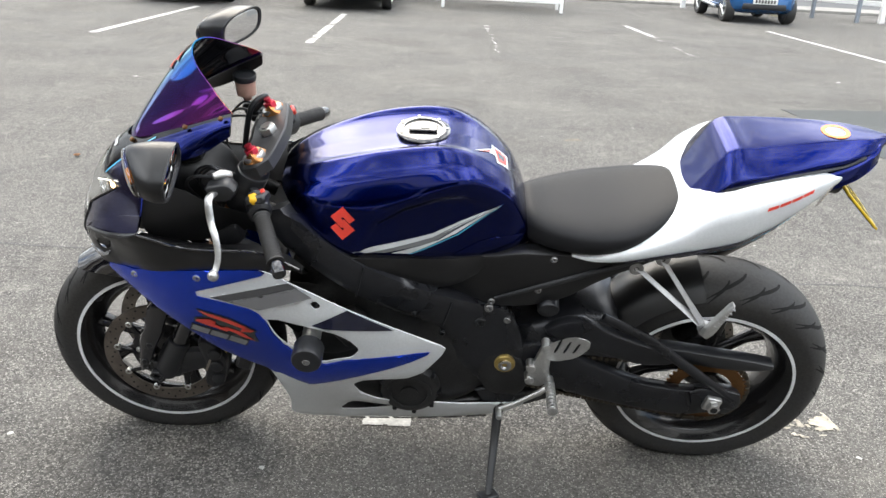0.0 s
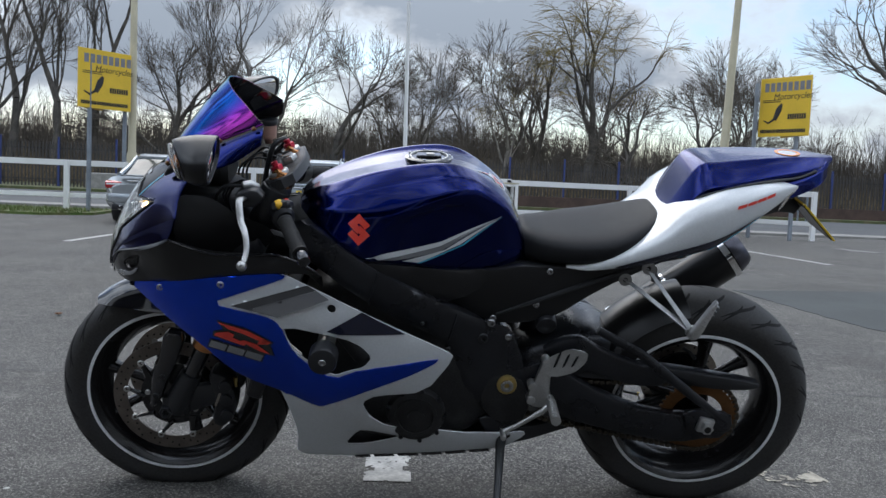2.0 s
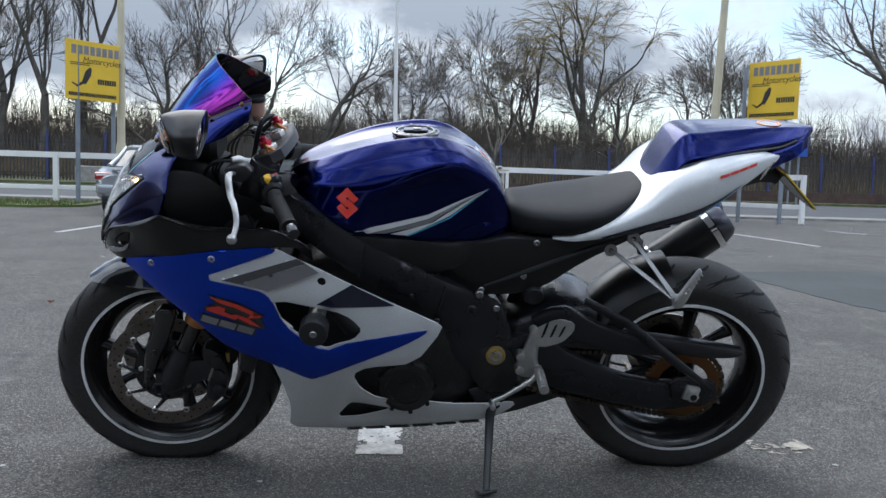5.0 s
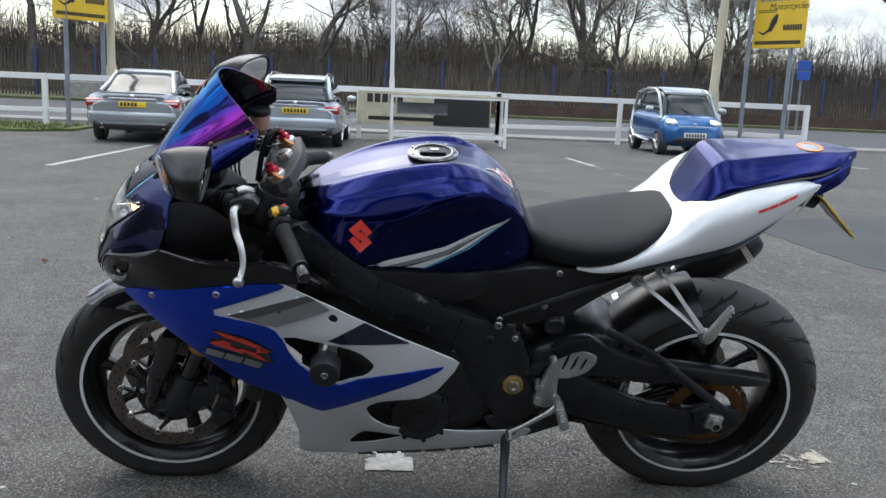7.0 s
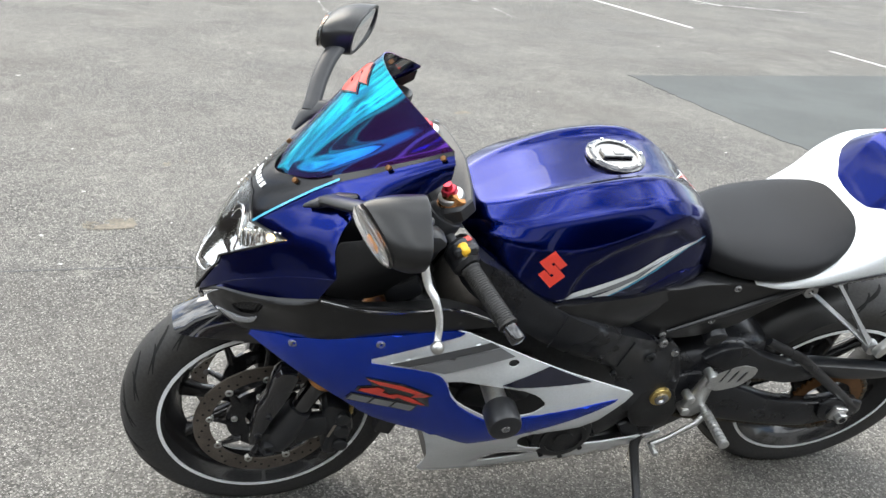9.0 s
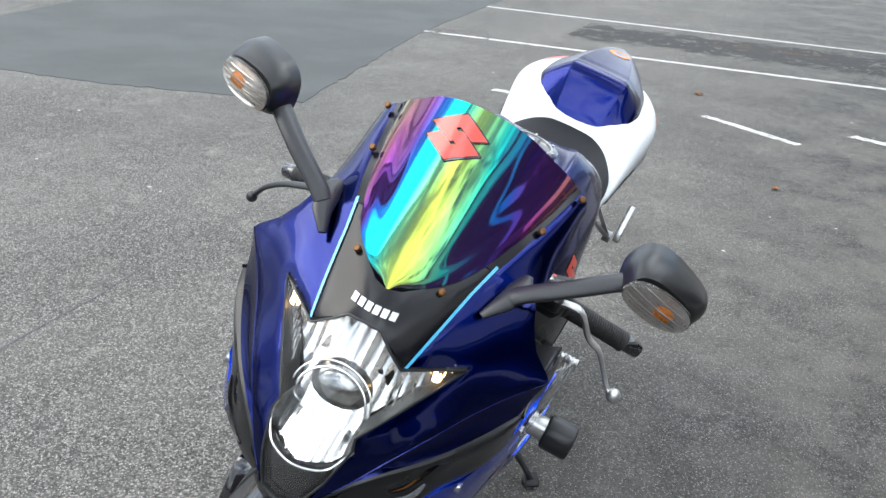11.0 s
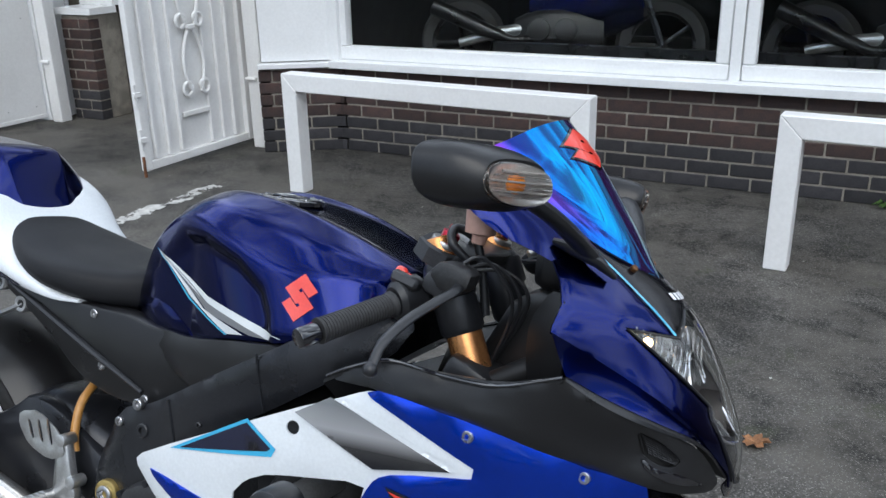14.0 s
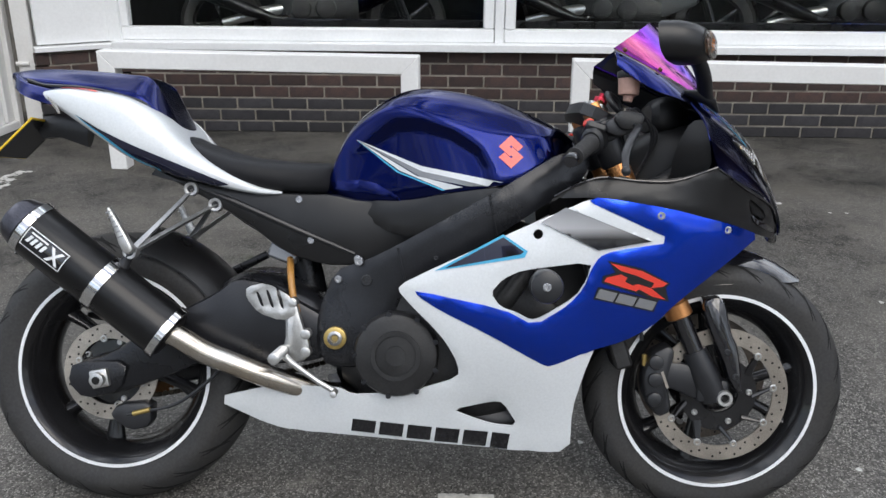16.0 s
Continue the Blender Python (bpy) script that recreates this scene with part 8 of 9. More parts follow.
# machines standing inside the dim shop
def show_bike(at, body, label):
    ob = thing("display_motorcycle", label, "motorcycle", at, group="motorcycles inside the shop")
    for x in (-.68, .68):
        bm = bmesh.new()
        add_lathe(bm, [(.22, -.05), (.28, -.06), (.31, 0), (.28, .06), (.22, .05)], (x, 0, .31), seg=32)
        part("tyre", bm, m_tyre, ob)
        bm = bmesh.new()
        add_lathe(bm, [(.20, -.03), (.22, -.04), (.22, .04), (.20, .03)], (x, 0, .31), seg=32)
        for k in range(5):
            a = 2 * math.pi * k / 5
            add_tube(bm, [(x, 0, .31), (x + .2 * math.cos(a), 0, .31 + .2 * math.sin(a))], .016, 8)
        part("rim", bm, m_rim, ob)
    bm = bmesh.new()
    add_hull(bm, [(-.55, .10, .45, .85), (-.30, .2, .35, .95), (0, .2, .3, .98), (.2, .16, .4, .85)], 10, 20)
    part("body", bm, body, ob)
    bm = bmesh.new()
    add_hull(bm, [(.1, .10, .72, .82), (.4, .14, .74, .84), (.7, .12, .8, .95), (.95, .05, .9, .98)], 8, 16)
    part("seat", bm, m_seat, ob)
    bm = bmesh.new()
    add_tube(bm, [(-.4, -.3, .95), (-.42, 0, 1.0), (-.4, .3, .95)], .014, 8)
    add_tube(bm, [(-.42, .09, 1.0), (-.68, .09, .31)], .022, 8)
    add_tube(bm, [(-.42, -.09, 1.0), (-.68, -.09, .31)], .022, 8)
    part("fork", bm, m_frame, ob)
    bm = bmesh.new()
    add_hull(bm, [(-.30, .18, .28, .50), (-.1, .22, .24, .56), (.15, .22, .26, .54), (.30, .15, .30, .48)], 8, 18, .5, .5)
    part("engine", bm, m_engine, ob)
    for x in (-.06, .12):
        bm = bmesh.new()
        add_cyl(bm, (x, .2, .40), (x, .26, .40), .075, 20, bevel=.012)
        part("engine_cover", bm, m_engine, ob)
    bm = bmesh.new()
    add_ball(bm, (-.62, 0, .88), (.10, .10, .11))
    part("headlight", bm, m_chrome, ob)
    bm = bmesh.new()
    add_tube(bm, [(-.1, .2, .35), (.3, .2, .33), (.5, .2, .4), (.85, .2, .55)], [.025, .03, .05, .06], 10)
    part("silencer", bm, m_can, ob)
    bm = bmesh.new()
    add_tube(bm, [(.12, .13, .42), (.40, .14, .38), (.68, .13, .31)], [.05, .042, .030], 10)
    part("swingarm", bm, m_alu, ob, "bare aluminium swingarm")
    bm = bmesh.new()
    add_tube(bm, [(.10, .12, .62), (.45, .12, .74), (.80, .08, .86)], .020, 8)
    part("subframe", bm, m_alu, ob, "bare aluminium subframe")
    return ob


show_bike(pose(1.0, WY - 1.15, .25, 8, 0, 12), m_navy, "dark blue motorcycle on display inside the shop")
show_bike(pose(-1.25, WY - 1.2, .25, 8, 0, -10), m_silver_paint, "silver motorcycle on display inside the shop")
show_bike(pose(-3.0, WY - 1.3, .25, 8, 0, 5), m_blue, "blue motorcycle on display inside the shop")
bm = bmesh.new()
add_box(bm, (-1.2, WY - .5, .62), (4.8, .05, .07), bevel=.005)
for x in (-3.4, -1.2, 1.0):
    add_box(bm, (x, WY - .5, .52), (.05, .05, .15))
solid("display_rail", bm, m_frame, "dark low rail inside the shop window", "rail", smooth=0)

for i, (x, y) in enumerate(((-1.10, -3.70), (-1.32, -3.69))):
    ob = thing("weed", "small green weed at the foot of the wall", "plant", pose(x, y, 0), group="weeds at the wall")
    rnd = random.Random(i + 8)
    for k in range(11):
        bm = bmesh.new()
        a, L = rnd.uniform(0, 6.28), rnd.uniform(.04, .085)
        d = Vector((math.cos(a), math.sin(a) * .5, .0))
        s = Vector((-d.y, d.x, 0)).normalized() * .014
        p0, p1, p2 = Vector((0, 0, .0)), d * L * .5 + Vector((0, 0, .03 + .02 * rnd.random())), d * L + Vector((0, 0, .02))
        vs = [bm.verts.new(p) for p in (p0, p1 - s, p2, p1 + s)]
        bm.faces.new(vs)
        part("leaf", bm, m_weed, ob)


# ---- white rail fence, signs, poles ----
def rail_fence(points, h, rails, label, post=.10):
    ob = thing("rail_fence", label, "fence", group="white rail fences at the road")
    for x, y in points:
        bm = bmesh.new()
        add_box(bm, (x, y, h / 2), (post, post, h), bevel=.006)
        part("post", bm, m_whitepaint, ob, smooth=0)
    for a, b in zip(points, points[1:]):
        for z, t in rails:
            bm = bmesh.new()
            L = math.hypot(b[0] - a[0], b[1] - a[1])
            add_box(bm, ((a[0] + b[0]) / 2, (a[1] + b[1]) / 2, z), (L + post * .6, .05, t), (0, 0, math.degrees(math.atan2(b[1] - a[1], b[0] - a[0]))), bevel=.004)
            part("rail", bm, m_whitepaint, ob, smooth=0)
    return ob


rail_fence([(-14.5, 16.0), (-10.9, 16.2), (-7.28, 16.4), (-3.40, 16.6), (-.85, 16.7), (2.2, 17.2)], 1.10, ((1.04, .12), (.36, .09)), "white painted two-rail fence beside the grass")
rail_fence([(2.2, 17.2), (5.2, 18.2), (7.45, 18.3)], 1.08, ((1.02, .12), (.36, .09)), "white painted two-rail fence behind the small blue car")
rail_fence([(7.55, 18.2), (8.98, 16.7)], 1.10, ((1.04, .12), (.38, .10)), "white painted fence end beside the entrance")

stand_ob = thing("display_stand", "white painted steel display stand in front of a banner", "stand")
for x in (-.15, 2.08):
    for y in (14.88, 15.6):
        bm = bmesh.new()
        add_box(bm, (x, y, .49), (.06, .06, .98), bevel=.004)
        part("leg", bm, m_whitepaint, stand_ob, smooth=0)
for z in (.96, .20):
    for y in (14.88, 15.6):
        bm = bmesh.new()
        add_box(bm, (.965, y, z), (2.27, .05, .07), bevel=.004)
        part("rail", bm, m_whitepaint, stand_ob, smooth=0)
bm = bmesh.new()
add_box(bm, (.965, 15.24, .985), (2.3, .78, .035), bevel=.004)
part("top", bm, m_banner, stand_ob, "dirty cream top board")
bm = bmesh.new()
add_box(bm, (.45, 15.3, .72), (1.0, .05, .22), bevel=.004)
add_box(bm, (.45, 15.2, .62), (1.0, .3, .03), bevel=.004)
part("shelf", bm, m_inkgrey, stand_ob, "grey shelf")

banner = thing("banner", "cream banner with black lettering bars on the fence", "banner")
bm = bmesh.new()
add_box(bm, (.55, 16.62, .67), (2.85, .015, .70), bevel=.002)
part("sheet", bm, m_banner, banner)
bm = bmesh.new()
add_box(bm, (1.35, 16.605, .67), (1.2, .012, .66), bevel=.002)
part("picture", bm, m_ink, banner, "dark printed picture")
for k in range(5):
    bm = bmesh.new()
    add_box(bm, (-.62 + .16 * k, 16.608, .88), (.12, .006, .18))
    part("letter_bar", bm, m_ink, banner, smooth=0)
bm = bmesh.new()
add_box(bm, (.2, 16.607, .46), (1.7, .006, .075))
part("letter_bar", bm, m_ink, banner, smooth=0)


def text_mesh(body, size, material, name="lettering"):
    cu = bpy.data.curves.new(name, "FONT")
    cu.body, cu.size, cu.align_x, cu.align_y, cu.extrude = body, size, "CENTER", "CENTER", .001
    cu.shear = .2
    tmp = bpy.data.objects.new(name, cu)
    me = bpy.data.meshes.new_from_object(tmp)
    bpy.data.objects.remove(tmp)
    me.materials.clear()
    me.materials.append(material)
    return me


def road_sign(a, b, z0, z1, posts, label):
    """Two yellow boards set in a V on two posts; a is the near end, b the far end of the board that faces the car park."""
    ob = thing("shop_sign", label, "sign", group="yellow signs at the road")
    a, b = Vector((*a, 0)), Vector((*b, 0))
    L = (b - a).length
    h = z1 - z0
    left, right = (a, b) if a.x < b.x else (b, a)
    d = (right - left).normalized()
    m = Matrix.Translation((left + right) / 2 + Vector((0, 0, (z0 + z1) / 2))) @ Matrix(((d.x, 0, d.y, 0), (d.y, 0, -d.x, 0), (0, 1, 0, 0), (0, 0, 0, 1)))
    bm = bmesh.new()
    add_box(bm, (0, 0, -.02), (L, h, .04), bevel=.004)
    bm.transform(m)
    bd = part("board", bm, m_sign, ob, smooth=0)
    bm = bmesh.new()
    near = a
    other = near + Vector(((b.x - a.x) * .15, b.y - a.y, 0))
    mid_p = (near + other) / 2
    bm2 = (other - near)
    add_box(bm, (mid_p.x, mid_p.y + .06, (z0 + z1) / 2), (bm2.length, .04, h), (0, 0, math.degrees(math.atan2(bm2.y, bm2.x))), bevel=.004)
    part("board", bm, m_signback, ob, "brownish sign back", smooth=0)

    def bars(rows, mt):
        for x, y, w, t in rows:
            bmm = bmesh.new()
            add_box(bmm, (x * L, y * h, .003), (w * L, t * h, .004))
            bmm.transform(m)
            part("lettering_bar", bmm, mt, ob, smooth=0)
    bars([(-.36 + .115 * k, .34, .085, .15) for k in range(8)], m_inkgrey)
    bars([(-.25, .12, .36, .012), (-.25, .09, .36, .012)], m_ink)
    bars([(.10 + .045 * k, -.17, .034, .09) for k in range(8)], m_ink)
    bars([(-.44 + .032 * k, -.41, .025, .06) for k in range(28)], m_ink)
    t_ob = new("lettering", text_mesh("Motorcycles", .15 * h, m_ink))
    t_ob.matrix_world = m @ Matrix.Translation((.16 * L, .17 * h, .003))
    t_ob.parent = ob
    # plain black emblem: a machine reared up
    bmm = bmesh.new()
    add_tube(bmm, [(-.40 * L, -.22 * h, .003), (-.30 * L, -.27 * h, .003), (-.18 * L, -.20 * h, .003)], [.012, .022, .03], 6, flat=.2)
    add_tube(bmm, [(-.18 * L, -.22 * h, .003), (-.10 * L, -.05 * h, .003), (-.05 * L, .05 * h, .003)], [.05, .075, .03], 8, flat=.1)
    bmm.transform(m)
    part("emblem", bmm, m_ink, ob)
    for x, y in posts:
        bm = bmesh.new()
        add_box(bm, (x, y, (z1 - .1) / 2), (.075, .075, z1 - .1), bevel=.006)
        part("post", bm, m_galv, ob, smooth=0)
    return ob


road_sign((-6.82, 15.75), (-6.08, 16.75), 2.18, 3.38, [(-6.68, 16.0), (-6.20, 16.75)], "yellow shop sign with black lettering on two grey posts")
road_sign((8.50, 16.2), (7.84, 17.3), 2.30, 3.60, [(8.38, 16.5), (7.72, 17.2)], "yellow shop sign with black lettering on two slim posts")


def pole(base, top, r0, r1, material, label):
    bm = bmesh.new()
    b, t = Vector(base), Vector(top)
    add_tube(bm, [b, b.lerp(t, .02), b.lerp(t, .15), b.lerp(t, .16), t], [r0 * 1.5, r0 * 1.4, r0 * 1.3, r0, r1], 14)
    return solid("pole", bm, material, label, "pole", group="poles at the road")


pole((-6.11, 17.0, 0), (-6.13, 17.0, 8.5), .085, .055, m_pole_cream, "cream painted lamp pole beside the sign")
pole((-.15, 17.0, 0), (-.25, 17.0, 8.5), .045, .025, m_pole_white, "slim white flag pole behind the fence")
pole((6.98, 17.2, 0), (7.27, 17.2, 8.5), .10, .06, m_pole_cream, "cream painted lamp pole leaning slightly")

ob = thing("bus_stop_sign", "small blue bus stop sign across the road", "sign")
bm = bmesh.new()
add_cyl(bm, (17.9, 36.2, 0), (17.9, 36.2, 3.1), .05, 10)
add_cyl(bm, (17.5, 36.2, 0), (17.5, 36.2, 3.0), .04, 10)
part("post", bm, m_galv, ob)
for k in range(2):
    bm = bmesh.new()
    add_box(bm, (17.95, 36.12, 2.86 - .45 * k), (.6, .04, .40), bevel=.01)
    part("panel", bm, m_bluesign, ob)

# palisade fence, boundary wall and bench across the road
flat("boundary_wall", [(3, 38.2), (120, 39.4), (120, 39.7), (3, 38.5)], .62, m_lowwall, "low brown boundary wall beyond the road", "wall")
pal = thing("palisade_fence", "dark steel palisade fence with blue posts", "fence")
bm = bmesh.new()
for k in range(760):
    x = -62 + .165 * k
    y = 41.2 + .01 * x
    z1 = 2.25 + .02 * math.sin(k * 1.7)
    for (dx, w) in ((0, .034),):
        vs = [bm.verts.new(p) for p in ((x - w, y, .1), (x + w, y, .1), (x + w, y, z1 - .1), (x, y, z1 + .06), (x - w, y, z1 - .1))]
        wv = [bm.verts.new(v.co + Vector((0, .02, 0))) for v in vs]
        bm.faces.new(vs)
        bm.faces.new(wv[::-1])
        bridge(bm, [vs, wv])
pales = part("pale", bm, m_fence, pal, smooth=0)
pales["kind"] = "stuff"
for z in (.45, 1.95):
    bm = bmesh.new()
    add_box(bm, (0, 41.26, z), (125, .05, .06), (0, 0, .573))
    part("rail", bm, m_fence, pal, smooth=0)
for k in range(37):
    x = -50 + 2.75 * k
    bm = bmesh.new()
    add_box(bm, (x, 41.12 + .01 * x, 1.25), (.09, .08, 2.5), bevel=.005)
    part("post", bm, m_bluepost, pal, smooth=0)
for x, y, L in ((-11.0, 30, 3.0), (-7.2, 31, 2.2)):
    bm = bmesh.new()
    add_box(bm, (x * 1.9, y + 8.5, .45), (L * 1.3, .5, .8), bevel=.05)
    solid("concrete_block", bm, m_kerb, "grey concrete block beside the road", "concrete block")


# ---- trees ----
def grow(bm_wood, bm_twig, rnd, p, d, length, radius, depth, spread_a, up, droop):
    n = 3 if depth > 1 else 2
    pts, rad = [p.copy()], [max(.006, radius)]
    q, dd = p.copy(), d.copy()
    for i in range(n):
        dd = (dd + Vector((rnd.gauss(0, .13), rnd.gauss(0, .13), rnd.gauss(0, .06) + up - droop * (depth <= 2)))).normalized()
        q = q + dd * length / n
        pts.append(q.copy())
        rad.append(max(.0055, radius * (1 - .42 * (i + 1) / n)))
    add_tube(bm_wood if depth > 2 else bm_twig, pts, rad, 7 if depth > 4 else (4 if depth > 2 else 3))
    if depth == 0:
        return
    kids = rnd.choice((2, 3, 3)) if depth > 1 else rnd.choice((4, 5))
    for k in range(kids):
        s = rnd.uniform(.45, 1.0) if k else 1.0
        j = min(n - 1, int(s * n - 1e-6))
        base = pts[j].lerp(pts[j + 1], s * n - j)
        a = rnd.uniform(0, 6.283)
        side = Vector((math.cos(a), math.sin(a), 0))
        side = (side - dd * side.dot(dd)).normalized()
        ang = spread_a * rnd.uniform(.5, 1.25) * (.45 if k == 0 else 1.0)
        nd = (dd * math.cos(ang) + side * math.sin(ang)).normalized()
        grow(bm_wood, bm_twig, rnd, base, nd, length * (rnd.uniform(.64, .84) if depth > 3 else rnd.uniform(.74, .98)), radius * (.66 if k == 0 else .48), depth - 1, spread_a, up, droop)


def tree_meshes(seed, height, trunk, spread_a, up, droop, bark, twig, depth=7):
    rnd = random.Random(seed)
    a, b = bmesh.new(), bmesh.new()
    grow(a, b, rnd, Vector((0, 0, -.1)), Vector((rnd.gauss(0, .04), rnd.gauss(0, .04), 1)).normalized(), height * .28, trunk, depth, spread_a, up, droop)
    return mesh_of("trunk", a, bark), mesh_of("crown", b, twig)


def plant_tree(kind, x, y, s, rz, label):
    ob = thing("tree", label, "tree", Matrix.Translation((x, y, .1)) @ Matrix.Rotation(radians(rz), 4, "Z") @ Matrix.Diagonal((s * 1.3, s * 1.3, s * 1.38, 1)), group="bare trees beyond the road")
    for nm, me in zip(("trunk", "crown"), kind):
        o = new(nm, me)
        o.parent = ob
    return ob


t_wide = tree_meshes(11, 9.0, .24, .62, .05, 0, m_bark, m_twig)
t_tall = tree_meshes(23, 11.0, .20, .40, .09, 0, m_bark, m_twig)
t_low = tree_meshes(31, 6.0, .17, .75, .02, 0, m_bark, m_twig)
t_willow = tree_meshes(47, 8.5, .26, .60, .03, .20, m_bark, m_willow)
t_birch = tree_meshes(53, 8.5, .12, .50, .06, .04, m_birch, m_twig)
rnd = random.Random(77)
for kind, x, y, s, label in ((t_wide, -8.4, 50, 1.15, "tall bare spreading tree behind the fence"), (t_tall, -20.5, 49, 1.15, "tall slender bare tree beyond the road fence"), (t_tall, -23.5, 50, 1.2, "tall slender bare tree beyond the road fence"), (t_tall, -18.6, 51, 1.15, "tall slender bare tree beyond the road fence"),
                             (t_low, -14, 52, 1.3, "broad bare tree beyond the road fence"), (t_wide, -4.4, 51, 1.0, "leaning bare spreading tree"), (t_birch, 5.0, 48, 1.0, "pale-barked bare birch beyond the road fence"), (t_willow, 10.3, 50, 1.15, "yellowish bare willow beyond the road fence"),
                             (t_low, 12.8, 47, .95, "dark bare bushy tree"), (t_low, 17, 49, 1.1, "bare tree with thick low limbs"), (t_birch, 20, 52, 1.05, "thin bare tree beyond the road fence"), (t_wide, 28.4, 45, 1.3, "tall bare tree with a thick trunk"), (t_tall, 31.5, 48, 1.25, "tall slender bare tree beyond the road fence"),
                             (t_wide, 35, 50, 1.25, "tall bare tree beyond the road fence"), (t_wide, -30, 52, 1.2, "tall bare tree beyond the road fence"), (t_tall, -27, 54, 1.1, "tall slender bare tree beyond the road fence"), (t_low, .5, 56, 1.1, "small bare tree beyond the road fence"), (t_low, -1.8, 58, 1.0, "small bare tree beyond the road fence"),
                             (t_wide, 15, 60, .95, "bare tree in the distance"), (t_wide, 24, 62, 1.1, "bare tree in the distance"), (t_low, 7.6, 57, 1.2, "small bare tree beyond the road fence"), (t_tall, -36, 56, 1.2, "tall slender bare tree beyond the road fence"), (t_tall, 41, 54, 1.2, "tall bare tree beyond the road fence"),
                             (t_wide, -46, 58, 1.2, "tall bare tree beyond the road fence"), (t_wide, 50, 58, 1.2, "tall bare tree beyond the road fence"), (t_tall, 47, 50, 1.1, "tall slender bare tree beyond the road fence"), (t_tall, 32, 53, 1.15, "tall slender bare tree beyond the road fence"), (t_low, 22.5, 56, 1.2, "small bare tree beyond the road fence"), (t_wide, -16, 57, 1.0, "tall bare tree beyond the road fence"), (t_wide, -25, 49, 1.1, "tall bare tree beyond the road fence"), (t_low, 13.5, 58, 1.2, "small bare tree beyond the road fence"), (t_willow, 8.4, 56, 1.0, "yellowish bare willow beyond the road fence"), (t_birch, 1.5, 54, 1.0, "thin bare tree beyond the road fence"), (t_low, -10.5, 55, 1.2, "small bare tree beyond the road fence"), (t_tall, -13, 60, 1.0, "thin bare tree beyond the road fence"), (t_low, 4, 62, 1.2, "small bare tree beyond the road fence")):
    plant_tree(kind, x, y, s, rnd.uniform(0, 360), label)

# thicket of bare saplings behind the trees
bm = bmesh.new()
for _ in range(7000):
    x, y = rnd.uniform(-60, 64), rnd.uniform(52, 74)
    top = (5.6 + 2.6 * noise.noise(Vector((x * .09, y * .05, 4)))) * rnd.uniform(.55, 1.15)
    p = Vector((x, y, .1))
    for k in range(rnd.choice((3, 4, 5))):
        d = Vector((rnd.gauss(0, .16), rnd.gauss(0, .12), 1)).normalized() * top * rnd.uniform(.7, 1)
        w = Vector((rnd.uniform(.02, .05), 0, 0))
        m0 = p + d * .5 + Vector((rnd.gauss(0, .12), 0, 0))
        v0, v1, v2, v3 = bm.verts.new(p - w), bm.verts.new(p + w), bm.verts.new(m0 + w * .6), bm.verts.new(m0 - w * .6)
        bm.faces.new((v0, v1, v2, v3))
        bm.faces.new((v3, v2, bm.verts.new(p + d)))
        for j in range(4):
            q = p.lerp(p + d, rnd.uniform(.35, .95))
            t = q + Vector((rnd.gauss(0, .55), rnd.gauss(0, .3), rnd.uniform(.3, 1.0)))
            bm.faces.new([bm.verts.new(q - w * .4), bm.verts.new(q + w * .4), bm.verts.new(t)])
solid("thicket", bm, m_twig, "thicket of bare grey-brown saplings behind the trees", "thicket", kind="stuff", smooth=0)

# brown scrub behind the palisade
bm = bmesh.new()
for _ in range(26000):
    x = rnd.uniform(-62, 66)
    y = rnd.uniform(42.5, 62)
    hgt = (1.3 + 1.4 * noise.noise(Vector((x * .13, y * .1, 0))) + .055 * (y - 42)) * rnd.uniform(.5, 1.25)
    if hgt < .3:
        continue
    p = Vector((x, y, .1 + hgt * rnd.uniform(0, .55)))
    d = Vector((rnd.gauss(0, .42), rnd.gauss(0, .3), 1)).normalized() * hgt * .8
    w = Vector((rnd.uniform(.012, .032), 0, 0))
    bm.faces.new([bm.verts.new(p - w), bm.verts.new(p + w), bm.verts.new(p + d)])
solid("scrub", bm, m_scrub, "dense brown leafless scrub behind the fence", "scrub", kind="stuff", smooth=0)
bm = bmesh.new()
prev = None
for k in range(140):
    x = -140 + 2 * k
    h = 2.6 + 1.2 * noise.noise(Vector((x * .05, 3, 0))) + .7 * noise.noise(Vector((x * .4, 1, 0)))
    pair = (bm.verts.new((x, 70, 0)), bm.verts.new((x, 70.5, h)), bm.verts.new((x, 74, h * .8)))
    if prev:
        for i in range(2):
            bm.faces.new((prev[i], pair[i], pair[i + 1], prev[i + 1]))
    prev = pair
solid("far_wood", bm, m_scrub, "brown distant wood edge", "wood", kind="structure", smooth=0)


# ---- parked cars: front towards -x in their own frame ----
def car_wheel(parent, x, y, r, out):
    bm = bmesh.new()
    add_lathe(bm, [(r * .66, -.09), (r * .93, -.10), (r, -.06), (r, .06), (r * .93, .10), (r * .66, .09)], (x, y, r), seg=32)
    w = part("wheel", bm, m_tyre, parent)
    bm = bmesh.new()
    yo = y + out * .085
    add_lathe(bm, [(r * .60, -.01), (r * .68, -.01), (r * .68, .012), (r * .60, .012)], (x, yo, r), seg=28)
    for k in range(5):
        a = 2 * math.pi * k / 5 + .3
        add_tube(bm, [(x, yo, r), (x + r * .62 * math.cos(a), yo, r + r * .62 * math.sin(a))], [.045, .03], 8, flat=.4)
    part("rim", bm, m_alu, w)


